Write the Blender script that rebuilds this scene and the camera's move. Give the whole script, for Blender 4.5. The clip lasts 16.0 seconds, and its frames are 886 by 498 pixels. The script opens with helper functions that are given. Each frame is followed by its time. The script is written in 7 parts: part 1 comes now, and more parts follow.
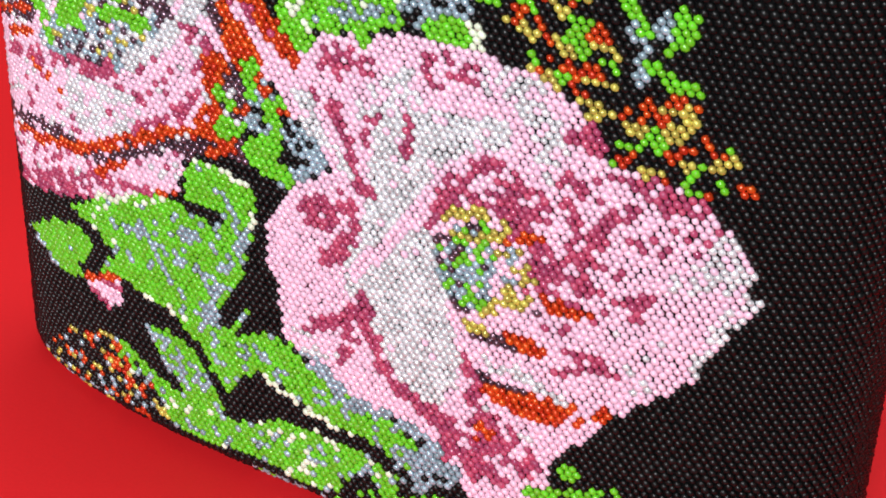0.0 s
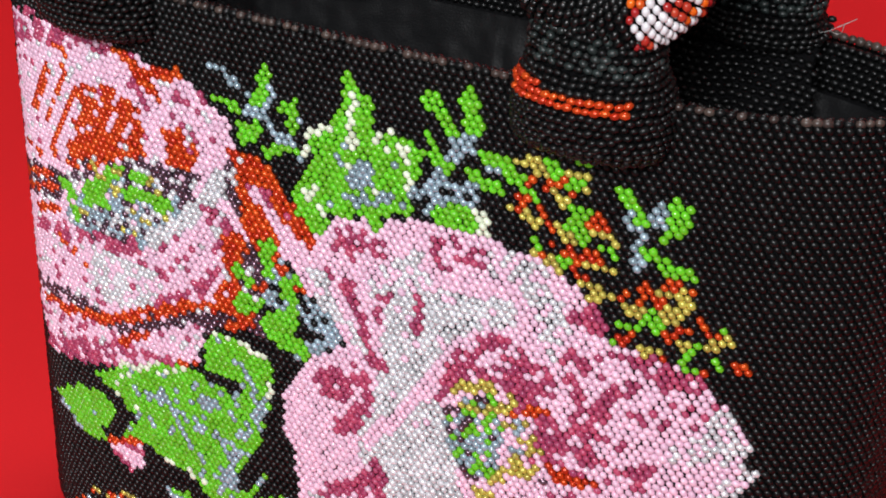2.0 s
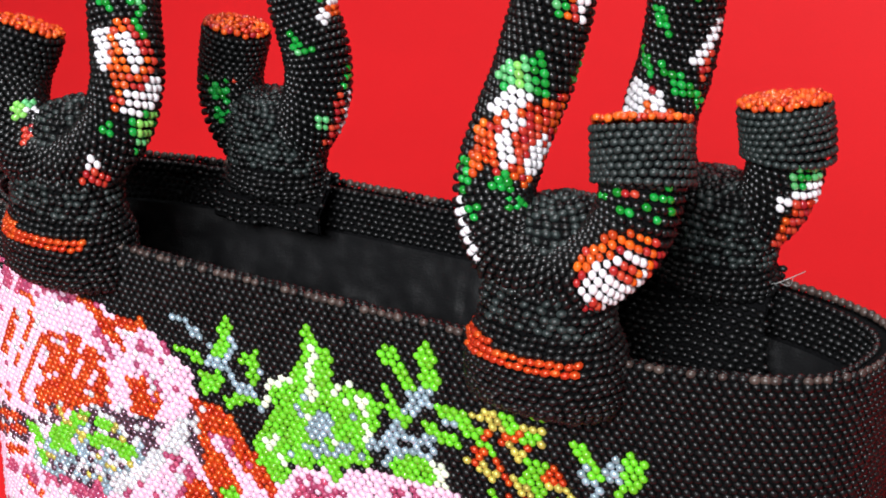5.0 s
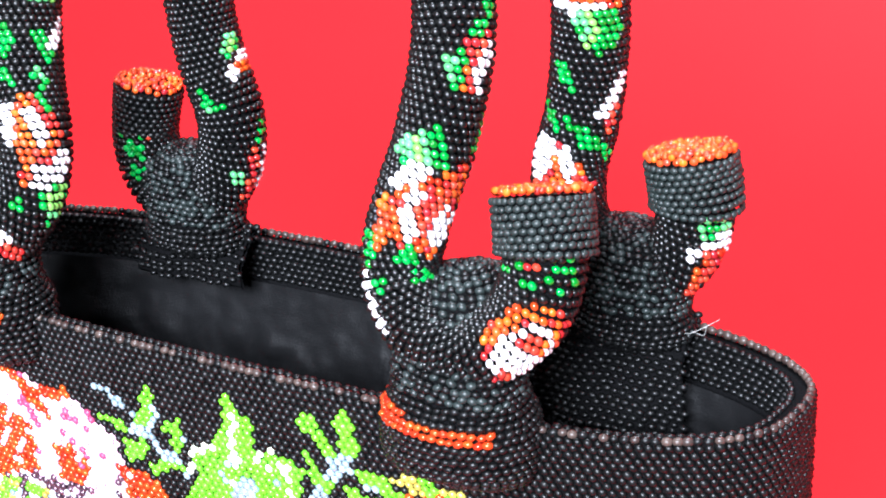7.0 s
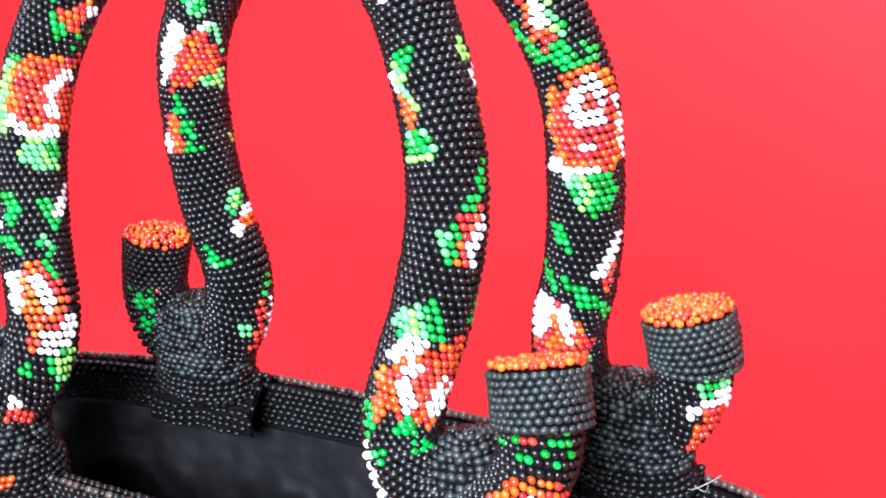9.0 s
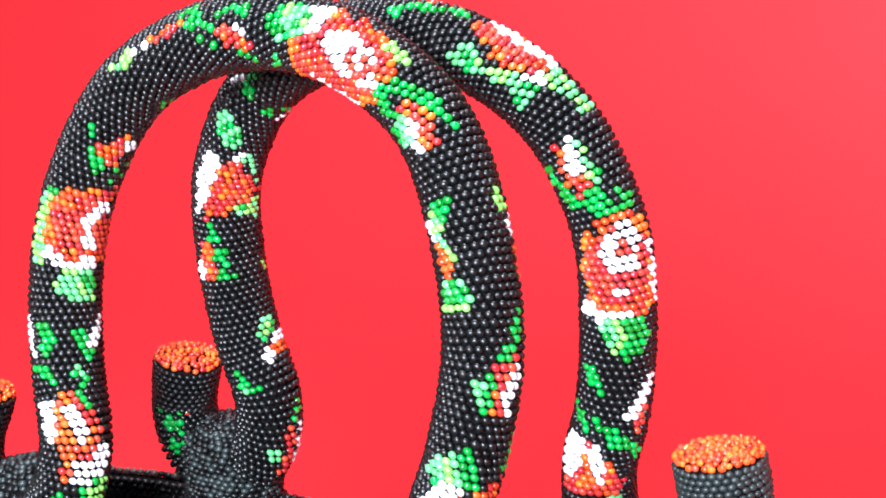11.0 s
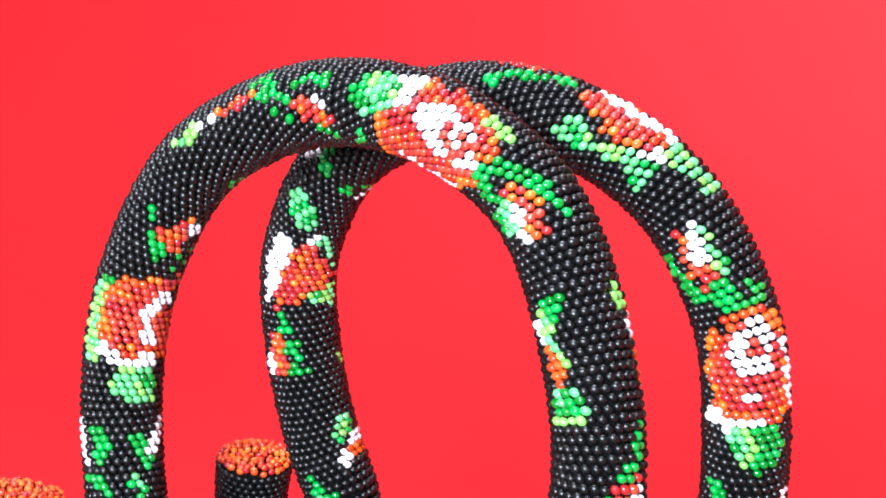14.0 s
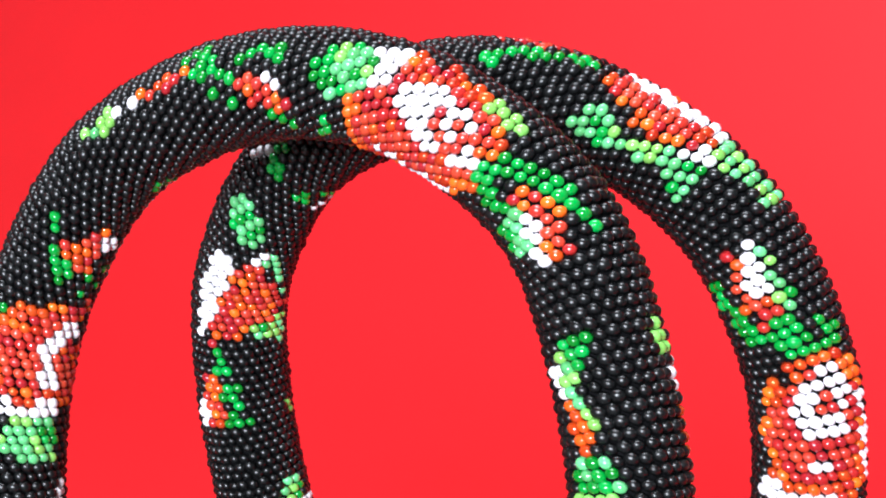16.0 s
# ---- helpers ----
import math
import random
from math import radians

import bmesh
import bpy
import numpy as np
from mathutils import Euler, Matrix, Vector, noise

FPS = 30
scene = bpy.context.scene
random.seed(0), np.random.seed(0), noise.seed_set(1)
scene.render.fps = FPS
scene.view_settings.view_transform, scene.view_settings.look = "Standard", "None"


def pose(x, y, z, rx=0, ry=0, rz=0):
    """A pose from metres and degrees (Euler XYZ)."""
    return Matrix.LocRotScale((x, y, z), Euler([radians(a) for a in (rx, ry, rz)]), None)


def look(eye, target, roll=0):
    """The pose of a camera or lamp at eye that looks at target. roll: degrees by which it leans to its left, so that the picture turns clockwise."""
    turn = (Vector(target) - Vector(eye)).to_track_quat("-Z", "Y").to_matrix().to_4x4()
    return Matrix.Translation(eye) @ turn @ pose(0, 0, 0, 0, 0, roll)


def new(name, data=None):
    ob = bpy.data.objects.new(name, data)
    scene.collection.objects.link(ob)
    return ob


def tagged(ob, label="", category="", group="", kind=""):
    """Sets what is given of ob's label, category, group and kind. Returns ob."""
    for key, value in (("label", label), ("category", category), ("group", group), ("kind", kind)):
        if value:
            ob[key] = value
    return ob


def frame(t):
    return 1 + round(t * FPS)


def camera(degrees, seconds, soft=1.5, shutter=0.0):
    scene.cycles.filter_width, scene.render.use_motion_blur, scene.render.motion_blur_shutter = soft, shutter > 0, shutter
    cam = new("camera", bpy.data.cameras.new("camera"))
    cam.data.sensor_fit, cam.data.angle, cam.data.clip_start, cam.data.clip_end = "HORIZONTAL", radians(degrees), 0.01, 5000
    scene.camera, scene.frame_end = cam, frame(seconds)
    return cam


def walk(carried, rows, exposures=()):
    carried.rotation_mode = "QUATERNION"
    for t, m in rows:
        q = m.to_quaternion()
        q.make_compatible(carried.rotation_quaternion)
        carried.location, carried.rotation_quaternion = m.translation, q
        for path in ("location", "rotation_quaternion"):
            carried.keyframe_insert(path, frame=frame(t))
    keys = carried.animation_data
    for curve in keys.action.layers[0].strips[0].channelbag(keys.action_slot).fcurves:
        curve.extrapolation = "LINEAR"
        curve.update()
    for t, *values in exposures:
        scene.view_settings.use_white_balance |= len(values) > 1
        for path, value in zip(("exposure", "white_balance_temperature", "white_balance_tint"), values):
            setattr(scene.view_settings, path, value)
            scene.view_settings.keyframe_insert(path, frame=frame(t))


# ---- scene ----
# ---- camera and its path ----
cam = camera(28.9, 16.0, soft=1.8)
PATH = [
    (0, (0.1782, -0.3192, 0.3192), (-0.0341, 0.0538, 0.0627), 1.93),
    (0.5, (0.1801, -0.3200, 0.3240), (-0.0352, 0.0537, 0.0710), 1.81),
    (1, (0.1813, -0.3238, 0.3316), (-0.0390, 0.0539, 0.0891), 1.64),
    (1.5, (0.1827, -0.3281, 0.3396), (-0.0391, 0.0528, 0.1036), 1.31),
    (2, (0.1832, -0.3291, 0.3442), (-0.0397, 0.0557, 0.1157), 1.21),
    (2.5, (0.1820, -0.3313, 0.3512), (-0.0466, 0.0550, 0.1310), 0.41),
    (3, (0.1830, -0.3323, 0.3540), (-0.0494, 0.0555, 0.1404), 0.32),
    (3.5, (0.1815, -0.3344, 0.3558), (-0.0528, 0.0564, 0.1499), -0.03),
    (4, (0.1810, -0.3324, 0.3581), (-0.0610, 0.0574, 0.1594), -0.63),
    (4.5, (0.1860, -0.3248, 0.3595), (-0.0545, 0.0706, 0.1702), 0.44),
    (5, (0.1911, -0.3204, 0.3632), (-0.0441, 0.0817, 0.1814), 0.57),
    (5.2, (0.1918, -0.3190, 0.3638), (-0.0415, 0.0843, 0.1825), 0.50),
    (7.3, (0.2033, -0.3009, 0.3975), (-0.0259, 0.0966, 0.1988), -2.44),
    (7.5, (0.2047, -0.3008, 0.4020), (-0.0270, 0.0955, 0.2037), -2.90),
    (8, (0.2034, -0.2977, 0.4088), (-0.0348, 0.0956, 0.2124), -3.27),
    (8.5, (0.2061, -0.2945, 0.4147), (-0.0347, 0.1016, 0.2273), -3.56),
    (8.7, (0.2070, -0.2928, 0.4155), (-0.0329, 0.1050, 0.2304), -3.68),
    (10.8, (0.2023, -0.2881, 0.4367), (-0.0404, 0.1134, 0.2638), -3.16),
    (11, (0.1998, -0.2890, 0.4398), (-0.0438, 0.1129, 0.2692), -2.98),
    (11.5, (0.1968, -0.2884, 0.4446), (-0.0503, 0.1128, 0.2773), -3.12),
    (12, (0.1966, -0.2869, 0.4504), (-0.0539, 0.1132, 0.2855), -3.60),
    (12.5, (0.1952, -0.2893, 0.4534), (-0.0580, 0.1095, 0.2894), -3.81),
    (13, (0.1889, -0.2814, 0.4495), (-0.0673, 0.1157, 0.2863), -3.88),
    (13.5, (0.1738, -0.2676, 0.4413), (-0.0819, 0.1310, 0.2810), -3.54),
    (14, (0.1631, -0.2537, 0.4357), (-0.0923, 0.1459, 0.2773), -3.54),
    (14.5, (0.1534, -0.2414, 0.4290), (-0.0997, 0.1592, 0.2694), -3.63),
    (15, (0.1402, -0.2235, 0.4250), (-0.1070, 0.1808, 0.2655), -3.42),
    (15.5, (0.1290, -0.2077, 0.4199), (-0.1148, 0.2016, 0.2682), -2.91),
    (16, (0.1146, -0.1935, 0.4098), (-0.1254, 0.2181, 0.2581), -2.11),
]
EXPOSURES = [(0.0, -0.08, 6500, 10), (1.5, -0.27, 6500, 10), (3.5, -0.28, 6500, 10), (4.5, 0.08, 6480, 10), (5.2, 0.36, 6400, 10), (7.3, 1.64, 5750, 11), (8.7, 1.64, 5750, 11), (11.0, 1.48, 5800, 11), (12.5, 1.39, 5800, 11), (14.5, 1.12, 5800, 10), (16.0, 0.82, 5950, 10)]
walk(cam, [(t, look(eye, target, roll)) for t, eye, target, roll in PATH], EXPOSURES)

# ---- light: one large softbox above the camera, a weaker unseen lamp added overhead, a dim white world ----
world = bpy.data.worlds.new("room_light")
scene.world = world
world.use_nodes = True
world.node_tree.nodes["Background"].inputs["Color"].default_value = (1.0, 0.98, 0.96, 1)
world.node_tree.nodes["Background"].inputs["Strength"].default_value = 0.08


def softbox(name, eye, target, w, h, watts, colour=(0.96, 0.98, 1.0)):
    lamp = bpy.data.lights.new(name, "AREA")
    lamp.shape, lamp.size, lamp.size_y, lamp.energy, lamp.color = "RECTANGLE", w, h, watts, colour
    ob = new(name, lamp)
    ob.matrix_world = look(eye, target)
    return ob


softbox("softbox_key", (0.30, -1.25, 0.95), (-0.05, 0.03, 0.18), 0.6, 0.42, 31)
# no lamp of the place: added overhead to brighten the red paper
softbox("softbox_top", (-0.15, 0.35, 1.7), (-0.1, 0.5, 0.1), 0.8, 0.8, 14)


# ---- materials ----
def nodes_of(name):
    m = bpy.data.materials.new(name)
    m.use_nodes = True
    nt = m.node_tree
    return m, nt, nt.nodes["Principled BSDF"]


def bead_material(name, colour, rough=0.18, spread=0.25, metal=0.0, gloss=0.5, coat=0.0):
    """Glass seed bead: colour varies from bead to bead, in value and a little in hue."""
    m, nt, p = nodes_of(name)
    geo = nt.nodes.new("ShaderNodeNewGeometry")
    info = nt.nodes.new("ShaderNodeObjectInfo")
    mix = nt.nodes.new("ShaderNodeMath")
    mix.operation = "ADD"
    nt.links.new(geo.outputs["Random Per Island"], mix.inputs[0])
    nt.links.new(info.outputs["Random"], mix.inputs[1])
    wrap = nt.nodes.new("ShaderNodeMath")
    wrap.operation = "FRACT"
    nt.links.new(mix.outputs[0], wrap.inputs[0])
    ramp = nt.nodes.new("ShaderNodeMapRange")
    ramp.inputs["To Min"].default_value, ramp.inputs["To Max"].default_value = 1 - spread, 1 + spread
    nt.links.new(wrap.outputs[0], ramp.inputs["Value"])
    hsv = nt.nodes.new("ShaderNodeHueSaturation")
    hsv.inputs["Color"].default_value = (*colour, 1)
    nt.links.new(ramp.outputs[0], hsv.inputs["Value"])
    hue = nt.nodes.new("ShaderNodeMapRange")
    hue.inputs["To Min"].default_value, hue.inputs["To Max"].default_value = 0.493, 0.507
    nt.links.new(wrap.outputs[0], hue.inputs["Value"])
    nt.links.new(hue.outputs[0], hsv.inputs["Hue"])
    nt.links.new(hsv.outputs["Color"], p.inputs["Base Color"])
    p.inputs["Roughness"].default_value, p.inputs["Metallic"].default_value = rough, metal
    p.inputs["Specular IOR Level"].default_value = gloss
    p.inputs["Coat Weight"].default_value, p.inputs["Coat Roughness"].default_value = coat, 0.16
    return m


BEADS = {
    "k": bead_material("bead_black", (0.0044, 0.0046, 0.0048), 0.38, 0.35, gloss=0.37),
    "j": bead_material("bead_jet", (0.0034, 0.0036, 0.0037), 0.34, 0.35, gloss=0.55),
    "p": bead_material("bead_pink", (0.94, 0.60, 0.77), 0.20, 0.10, gloss=0.9, coat=0.5),
    "r": bead_material("bead_raspberry", (0.46, 0.065, 0.15), 0.2, 0.25, gloss=0.7, coat=0.3),
    "w": bead_material("bead_pearl_grey", (0.80, 0.80, 0.84), 0.24, 0.2, metal=0.25, gloss=0.8, coat=0.6),
    "g": bead_material("bead_grass_green", (0.155, 0.56, 0.02), 0.2, 0.18, gloss=0.75),
    "b": bead_material("bead_blue_grey", (0.38, 0.50, 0.58), 0.24, 0.28, metal=0.3, coat=0.6),
    "o": bead_material("bead_orange_red", (0.72, 0.070, 0.012), 0.30, 0.22, metal=0.45, coat=0.3),
    "y": bead_material("bead_gold", (0.62, 0.52, 0.10), 0.24, 0.25, metal=0.3, coat=0.4),
    "u": bead_material("bead_plum", (0.17, 0.10, 0.14), 0.3, 0.4, metal=0.75, coat=0.8),
    "c": bead_material("bead_cream", (0.84, 0.90, 0.70), 0.2, 0.15, coat=0.7),
    "d": bead_material("bead_deep_red", (0.46, 0.028, 0.018), 0.18, 0.25, gloss=0.6, coat=0.4),
    "h": bead_material("bead_white", (0.82, 0.79, 0.82), 0.2, 0.06),
    "e": bead_material("bead_emerald", (0.008, 0.26, 0.03), 0.12, 0.35, coat=0.6),
    "m": bead_material("bead_mint", (0.12, 0.48, 0.17), 0.16, 0.25, gloss=0.7, coat=0.4),
    "a": bead_material("bead_amber", (0.66, 0.085, 0.006), 0.14, 0.35, gloss=0.7, coat=0.5),
    "l": bead_material("bead_lime", (0.22, 0.54, 0.10), 0.16, 0.25, gloss=0.7, coat=0.4),
    "n": bead_material("bead_brown", (0.060, 0.040, 0.034), 0.35, 0.4),
    "s": bead_material("bead_slate", (0.020, 0.027, 0.026), 0.40, 0.25),
    "f": bead_material("bead_flame", (0.72, 0.085, 0.012), 0.18, 0.35),
}
BEAD_KEYS = list(BEADS)


def cloth(name, colour, rough, scale, bump, spread=0.25, fold=0.0, broad_scale=9, gloss=0.15):
    m, nt, p = nodes_of(name)
    co = nt.nodes.new("ShaderNodeTexCoord")
    fine = nt.nodes.new("ShaderNodeTexNoise")
    fine.inputs["Scale"].default_value, fine.inputs["Detail"].default_value = scale, 6
    broad = nt.nodes.new("ShaderNodeTexNoise")
    broad.inputs["Scale"].default_value, broad.inputs["Detail"].default_value = broad_scale, 3
    nt.links.new(co.outputs["Object"], fine.inputs["Vector"])
    nt.links.new(co.outputs["Object"], broad.inputs["Vector"])
    add = nt.nodes.new("ShaderNodeMath")
    nt.links.new(fine.outputs["Fac"], add.inputs[0])
    nt.links.new(broad.outputs["Fac"], add.inputs[1])
    rng = nt.nodes.new("ShaderNodeMapRange")
    rng.inputs["From Min"].default_value, rng.inputs["From Max"].default_value = 0.6, 1.4
    rng.inputs["To Min"].default_value, rng.inputs["To Max"].default_value = 1 - spread, 1 + spread
    nt.links.new(add.outputs[0], rng.inputs["Value"])
    hsv = nt.nodes.new("ShaderNodeHueSaturation")
    hsv.inputs["Color"].default_value = (*colour, 1)
    nt.links.new(rng.outputs[0], hsv.inputs["Value"])
    nt.links.new(hsv.outputs["Color"], p.inputs["Base Color"])
    b = nt.nodes.new("ShaderNodeBump")
    b.inputs["Strength"].default_value, b.inputs["Distance"].default_value = bump, 0.0006
    nt.links.new(fine.outputs["Fac"], b.inputs["Height"])
    if fold:
        b2 = nt.nodes.new("ShaderNodeBump")
        b2.inputs["Strength"].default_value, b2.inputs["Distance"].default_value = fold, 0.01
        nt.links.new(broad.outputs["Fac"], b2.inputs["Height"])
        nt.links.new(b2.outputs[0], b.inputs["Normal"])
    nt.links.new(b.outputs[0], p.inputs["Normal"])
    p.inputs["Roughness"].default_value = rough
    p.inputs["Specular IOR Level"].default_value = gloss
    return m


RED_PAPER = cloth("red_paper", (0.72, 0.012, 0.0165), 0.6, 900, 0.08, 0.05, gloss=0.3)
THREAD = cloth("black_thread", (0.004, 0.004, 0.0045), 0.9, 1500, 0.6, gloss=0.05)
LINING_CLOTH = cloth("black_lining_cloth", (0.0075, 0.0075, 0.0081), 0.5, 1800, 0.3, 0.2, 0.9, 26, 0.14)
PLASTER = cloth("white_plaster", (0.62, 0.61, 0.60), 0.8, 300, 0.2, 0.06)
GREY_FLOOR = cloth("grey_added_floor", (0.07, 0.07, 0.07), 0.6, 300, 0.2, 0.1)
NYLON = cloth("clear_thread", (0.4, 0.4, 0.39), 0.3, 900, 0.1)


# ---- helpers for shapes ----
def mesh_from(name, verts, faces, mats, index=None, smooth=True):
    """A mesh from numpy arrays of vertices and equal-sided faces."""
    me = bpy.data.meshes.new(name)
    verts, faces = np.asarray(verts, dtype=np.float32), np.asarray(faces, dtype=np.int32)
    nf, k = faces.shape
    me.vertices.add(len(verts))
    me.vertices.foreach_set("co", verts.ravel())
    me.loops.add(nf * k)
    me.loops.foreach_set("vertex_index", faces.ravel())
    me.polygons.add(nf)
    me.polygons.foreach_set("loop_start", np.arange(0, nf * k, k, dtype=np.int32))
    me.polygons.foreach_set("use_smooth", np.full(nf, smooth))
    for m in mats:
        me.materials.append(m)
    if index is not None:
        me.polygons.foreach_set("material_index", np.asarray(index, dtype=np.int32))
    me.update(calc_edges=True)
    return me


def part(name, me, parent, label="", kind=""):
    ob = new(name, me)
    ob.parent = parent
    return tagged(ob, label, kind=kind)


def unit_bead(seg, rings):
    """A round seed bead about the unit ball; all faces are triangles."""
    v = [(0, 0, 1)]
    for i in range(1, rings):
        a = math.pi * i / rings
        v += [(math.sin(a) * math.cos(2 * math.pi * j / seg), math.sin(a) * math.sin(2 * math.pi * j / seg), math.cos(a)) for j in range(seg)]
    v.append((0, 0, -1))
    f, last = [], len(v) - 1
    for j in range(seg):
        n = (j + 1) % seg
        f += [(0, 1 + j, 1 + n), (last, last - seg + n, last - seg + j)]
        for i in range(rings - 2):
            a, b = 1 + i * seg, 1 + (i + 1) * seg
            f += [(a + j, b + j, b + n), (a + j, b + n, a + n)]
    return np.array(v, dtype=np.float64), np.array(f, dtype=np.int32)


FINE, PLAIN, COARSE = unit_bead(8, 5), unit_bead(7, 4), unit_bead(5, 3)


class Beadwork:
    """Beads gathered with their frames, then turned into one mesh, with some of them as objects of their own."""

    def __init__(self):
        self.c, self.t, self.n, self.size, self.key, self.pick = [], [], [], [], [], []

    def add(self, c, t, n, size, key, pick=False):
        self.c.append(c), self.t.append(t), self.n.append(n), self.size.append(size), self.key.append(key), self.pick.append(pick)

    def frames(self):
        c, t, n = np.array(self.c, dtype=float), np.array(self.t, dtype=float), np.array(self.n, dtype=float)
        t /= np.linalg.norm(t, axis=1)[:, None]
        n -= t * (t * n).sum(1)[:, None]
        n /= np.linalg.norm(n, axis=1)[:, None]
        return c, t, n, np.cross(t, n)

    def build(self, name, parent, shape, seed, label="", jitter=0.07):
        rng = np.random.RandomState(seed)
        c, t, n, b = self.frames()
        size = np.array(self.size, dtype=float)
        count = len(c)
        size = size * (1 + jitter * rng.randn(count, 1)).clip(0.8, 1.2)
        c = c + n * (rng.randn(count, 1) * 0.00007) + t * (rng.randn(count, 1) * 0.00007) + b * (rng.randn(count, 1) * 0.00007)
        tilt = rng.randn(count, 1) * 0.12
        t, b = t + b * tilt, b - t * tilt
        key = np.array([BEAD_KEYS.index(k) for k in self.key])
        pick = np.array(self.pick)
        rest = np.where(~pick)[0]
        bv, bf = shape
        v = (c[rest, None, :] + bv[None, :, 2, None] * (size[rest, None, 0, None] * t[rest, None, :])
             + bv[None, :, 0, None] * (size[rest, None, 1, None] * n[rest, None, :])
             + bv[None, :, 1, None] * (size[rest, None, 2, None] * b[rest, None, :]))
        f = bf[None] + (np.arange(len(rest)) * len(bv))[:, None, None]
        if len(rest):
            me = mesh_from(name, v.reshape(-1, 3), f.reshape(-1, 3), [BEADS[k] for k in BEAD_KEYS], np.repeat(key[rest], len(bf)))
            part(name, me, parent, label, "stuff")
        shared = {}
        for i in np.where(pick)[0]:
            k = self.key[i]
            if k not in shared:
                shared[k] = mesh_from("bead", bv[:, [2, 0, 1]], bf, [BEADS[k]])
            ob = new("bead", shared[k])
            ob.parent = parent
            m = Matrix.Identity(4)
            for col, axis, s in ((0, t[i], size[i, 0]), (1, n[i], size[i, 1]), (2, b[i], size[i, 2])):
                for row in range(3):
                    m[row][col] = axis[row] * s
            m.translation = Vector(c[i])
            ob.matrix_local = m


def revolve_grid(rows, closed=True):
    """Quads over a grid of points given as rows of equal length; rows may be closed loops."""
    rows = np.asarray(rows)
    r, k = rows.shape[:2]
    f = []
    for i in range(r - 1):
        for j in range(k if closed else k - 1):
            n = (j + 1) % k
            f.append((i * k + j, i * k + n, (i + 1) * k + n, (i + 1) * k + j))
    return rows.reshape(-1, 3), np.array(f)


# ---- setting: red paper that lies under the bag and sweeps up behind it, in an added, unseen white room ----
def paper():
    prof = [(y, 0.0) for y in np.linspace(-0.10, 0.55, 10)]
    prof += [(0.55 + 0.6 * math.sin(a), 0.6 - 0.6 * math.cos(a)) for a in np.linspace(0.1, math.pi / 2, 14)]
    prof += [(1.15, z) for z in (0.7, 0.85, 1.0)]
    xs = np.linspace(-1.7, 0.75, 40)
    rows = [[(x, y + 0.010 * noise.noise(Vector((x * 2.7, z * 3, 0))) * min(1, max(0, y - 0.3) * 3), z) for x in xs] for y, z in prof]
    rows += [[(x, y + 0.0006, z - 0.0006) for x, y, z in r] for r in reversed(rows)]
    v, f = revolve_grid(rows, False)
    tagged(new("backdrop", mesh_from("backdrop", v, f, [RED_PAPER])), "smooth red paper sheet that lies under the bag and sweeps up behind it", "backdrop", kind="structure")


def box_mesh(name, lo, hi, mat):
    c = [(x, y, z) for x in (lo[0], hi[0]) for y in (lo[1], hi[1]) for z in (lo[2], hi[2])]
    f = [(0, 1, 3, 2), (4, 6, 7, 5), (0, 4, 5, 1), (2, 3, 7, 6), (0, 2, 6, 4), (1, 5, 7, 3)]
    return mesh_from(name, c, f, [mat], smooth=False)


def room():
    """Unseen walls, ceiling and dark floor, added to close the set and reflect neutral light."""
    for name, lo, hi, mat in (("floor", (-2.6, -2.6, -0.10), (2.6, 2.6, -0.004), GREY_FLOOR), ("ceiling", (-2.6, -2.6, 2.3), (2.6, 2.6, 2.4), PLASTER),
                              ("wall_north", (-2.6, 2.6, -0.1), (2.6, 2.7, 2.4), PLASTER), ("wall_south", (-2.6, -2.7, -0.1), (2.6, -2.6, 2.4), PLASTER),
                              ("wall_east", (2.6, -2.7, -0.1), (2.7, 2.7, 2.4), PLASTER), ("wall_west", (-2.7, -2.7, -0.1), (-2.6, 2.7, 2.4), PLASTER)):
        tagged(new(name, box_mesh(name, lo, hi, mat)), "plain " + ("dark grey floor, unseen, added round the paper" if name == "floor" else "off-white plaster, unseen, added for neutral fill light"), name.split("_")[0], kind="structure")


paper()
room()

# ---- the bag ----
HEIGHT, PITCH, ROW = 0.1972, 0.00231, 0.00176
CX, CY, HALF_W, HALF_D, POWER, SKEW = -0.0358, 0.0400, 0.1352, 0.0400, 2.8, 0.12


def plan_curve(inset=0.0, count=1440):
    """The bag's outline from above, from the middle of the back round by the left end, the front and the right end."""
    a = np.linspace(0.5 * math.pi, 2.5 * math.pi, count, endpoint=False)
    c, s = np.cos(a), np.sin(a)
    x = np.sign(c) * np.abs(c) ** (2 / POWER) * (HALF_W - inset)
    y = np.sign(s) * np.abs(s) ** (2 / POWER) * (HALF_D - inset)
    return np.stack([CX + x + SKEW * y, CY + y], 1)


def even_steps(curve, step_count, offset=0.0):
    """Points, tangents and normals at even arc lengths along a closed curve."""
    nxt = np.roll(curve, -1, 0)
    seg = np.linalg.norm(nxt - curve, axis=1)
    cum = np.concatenate([[0], np.cumsum(seg)])
    want = ((np.arange(step_count) + offset) / step_count % 1.0) * cum[-1]
    full = np.vstack([curve, curve[:1]])
    pts = np.stack([np.interp(want, cum, full[:, i]) for i in (0, 1)], 1)
    ahead = np.stack([np.interp((want + 0.0012) % cum[-1], cum, full[:, i]) for i in (0, 1)], 1)
    back = np.stack([np.interp((want - 0.0012) % cum[-1], cum, full[:, i]) for i in (0, 1)], 1)
    t = ahead - back
    t /= np.linalg.norm(t, axis=1)[:, None]
    return pts, t, np.stack([t[:, 1], -t[:, 0]], 1), want, cum[-1]


def bottom_inset(z, r=0.009):
    return 0.0 if z >= r else r - math.sqrt(max(0.0, r * r - (r - z) ** 2))

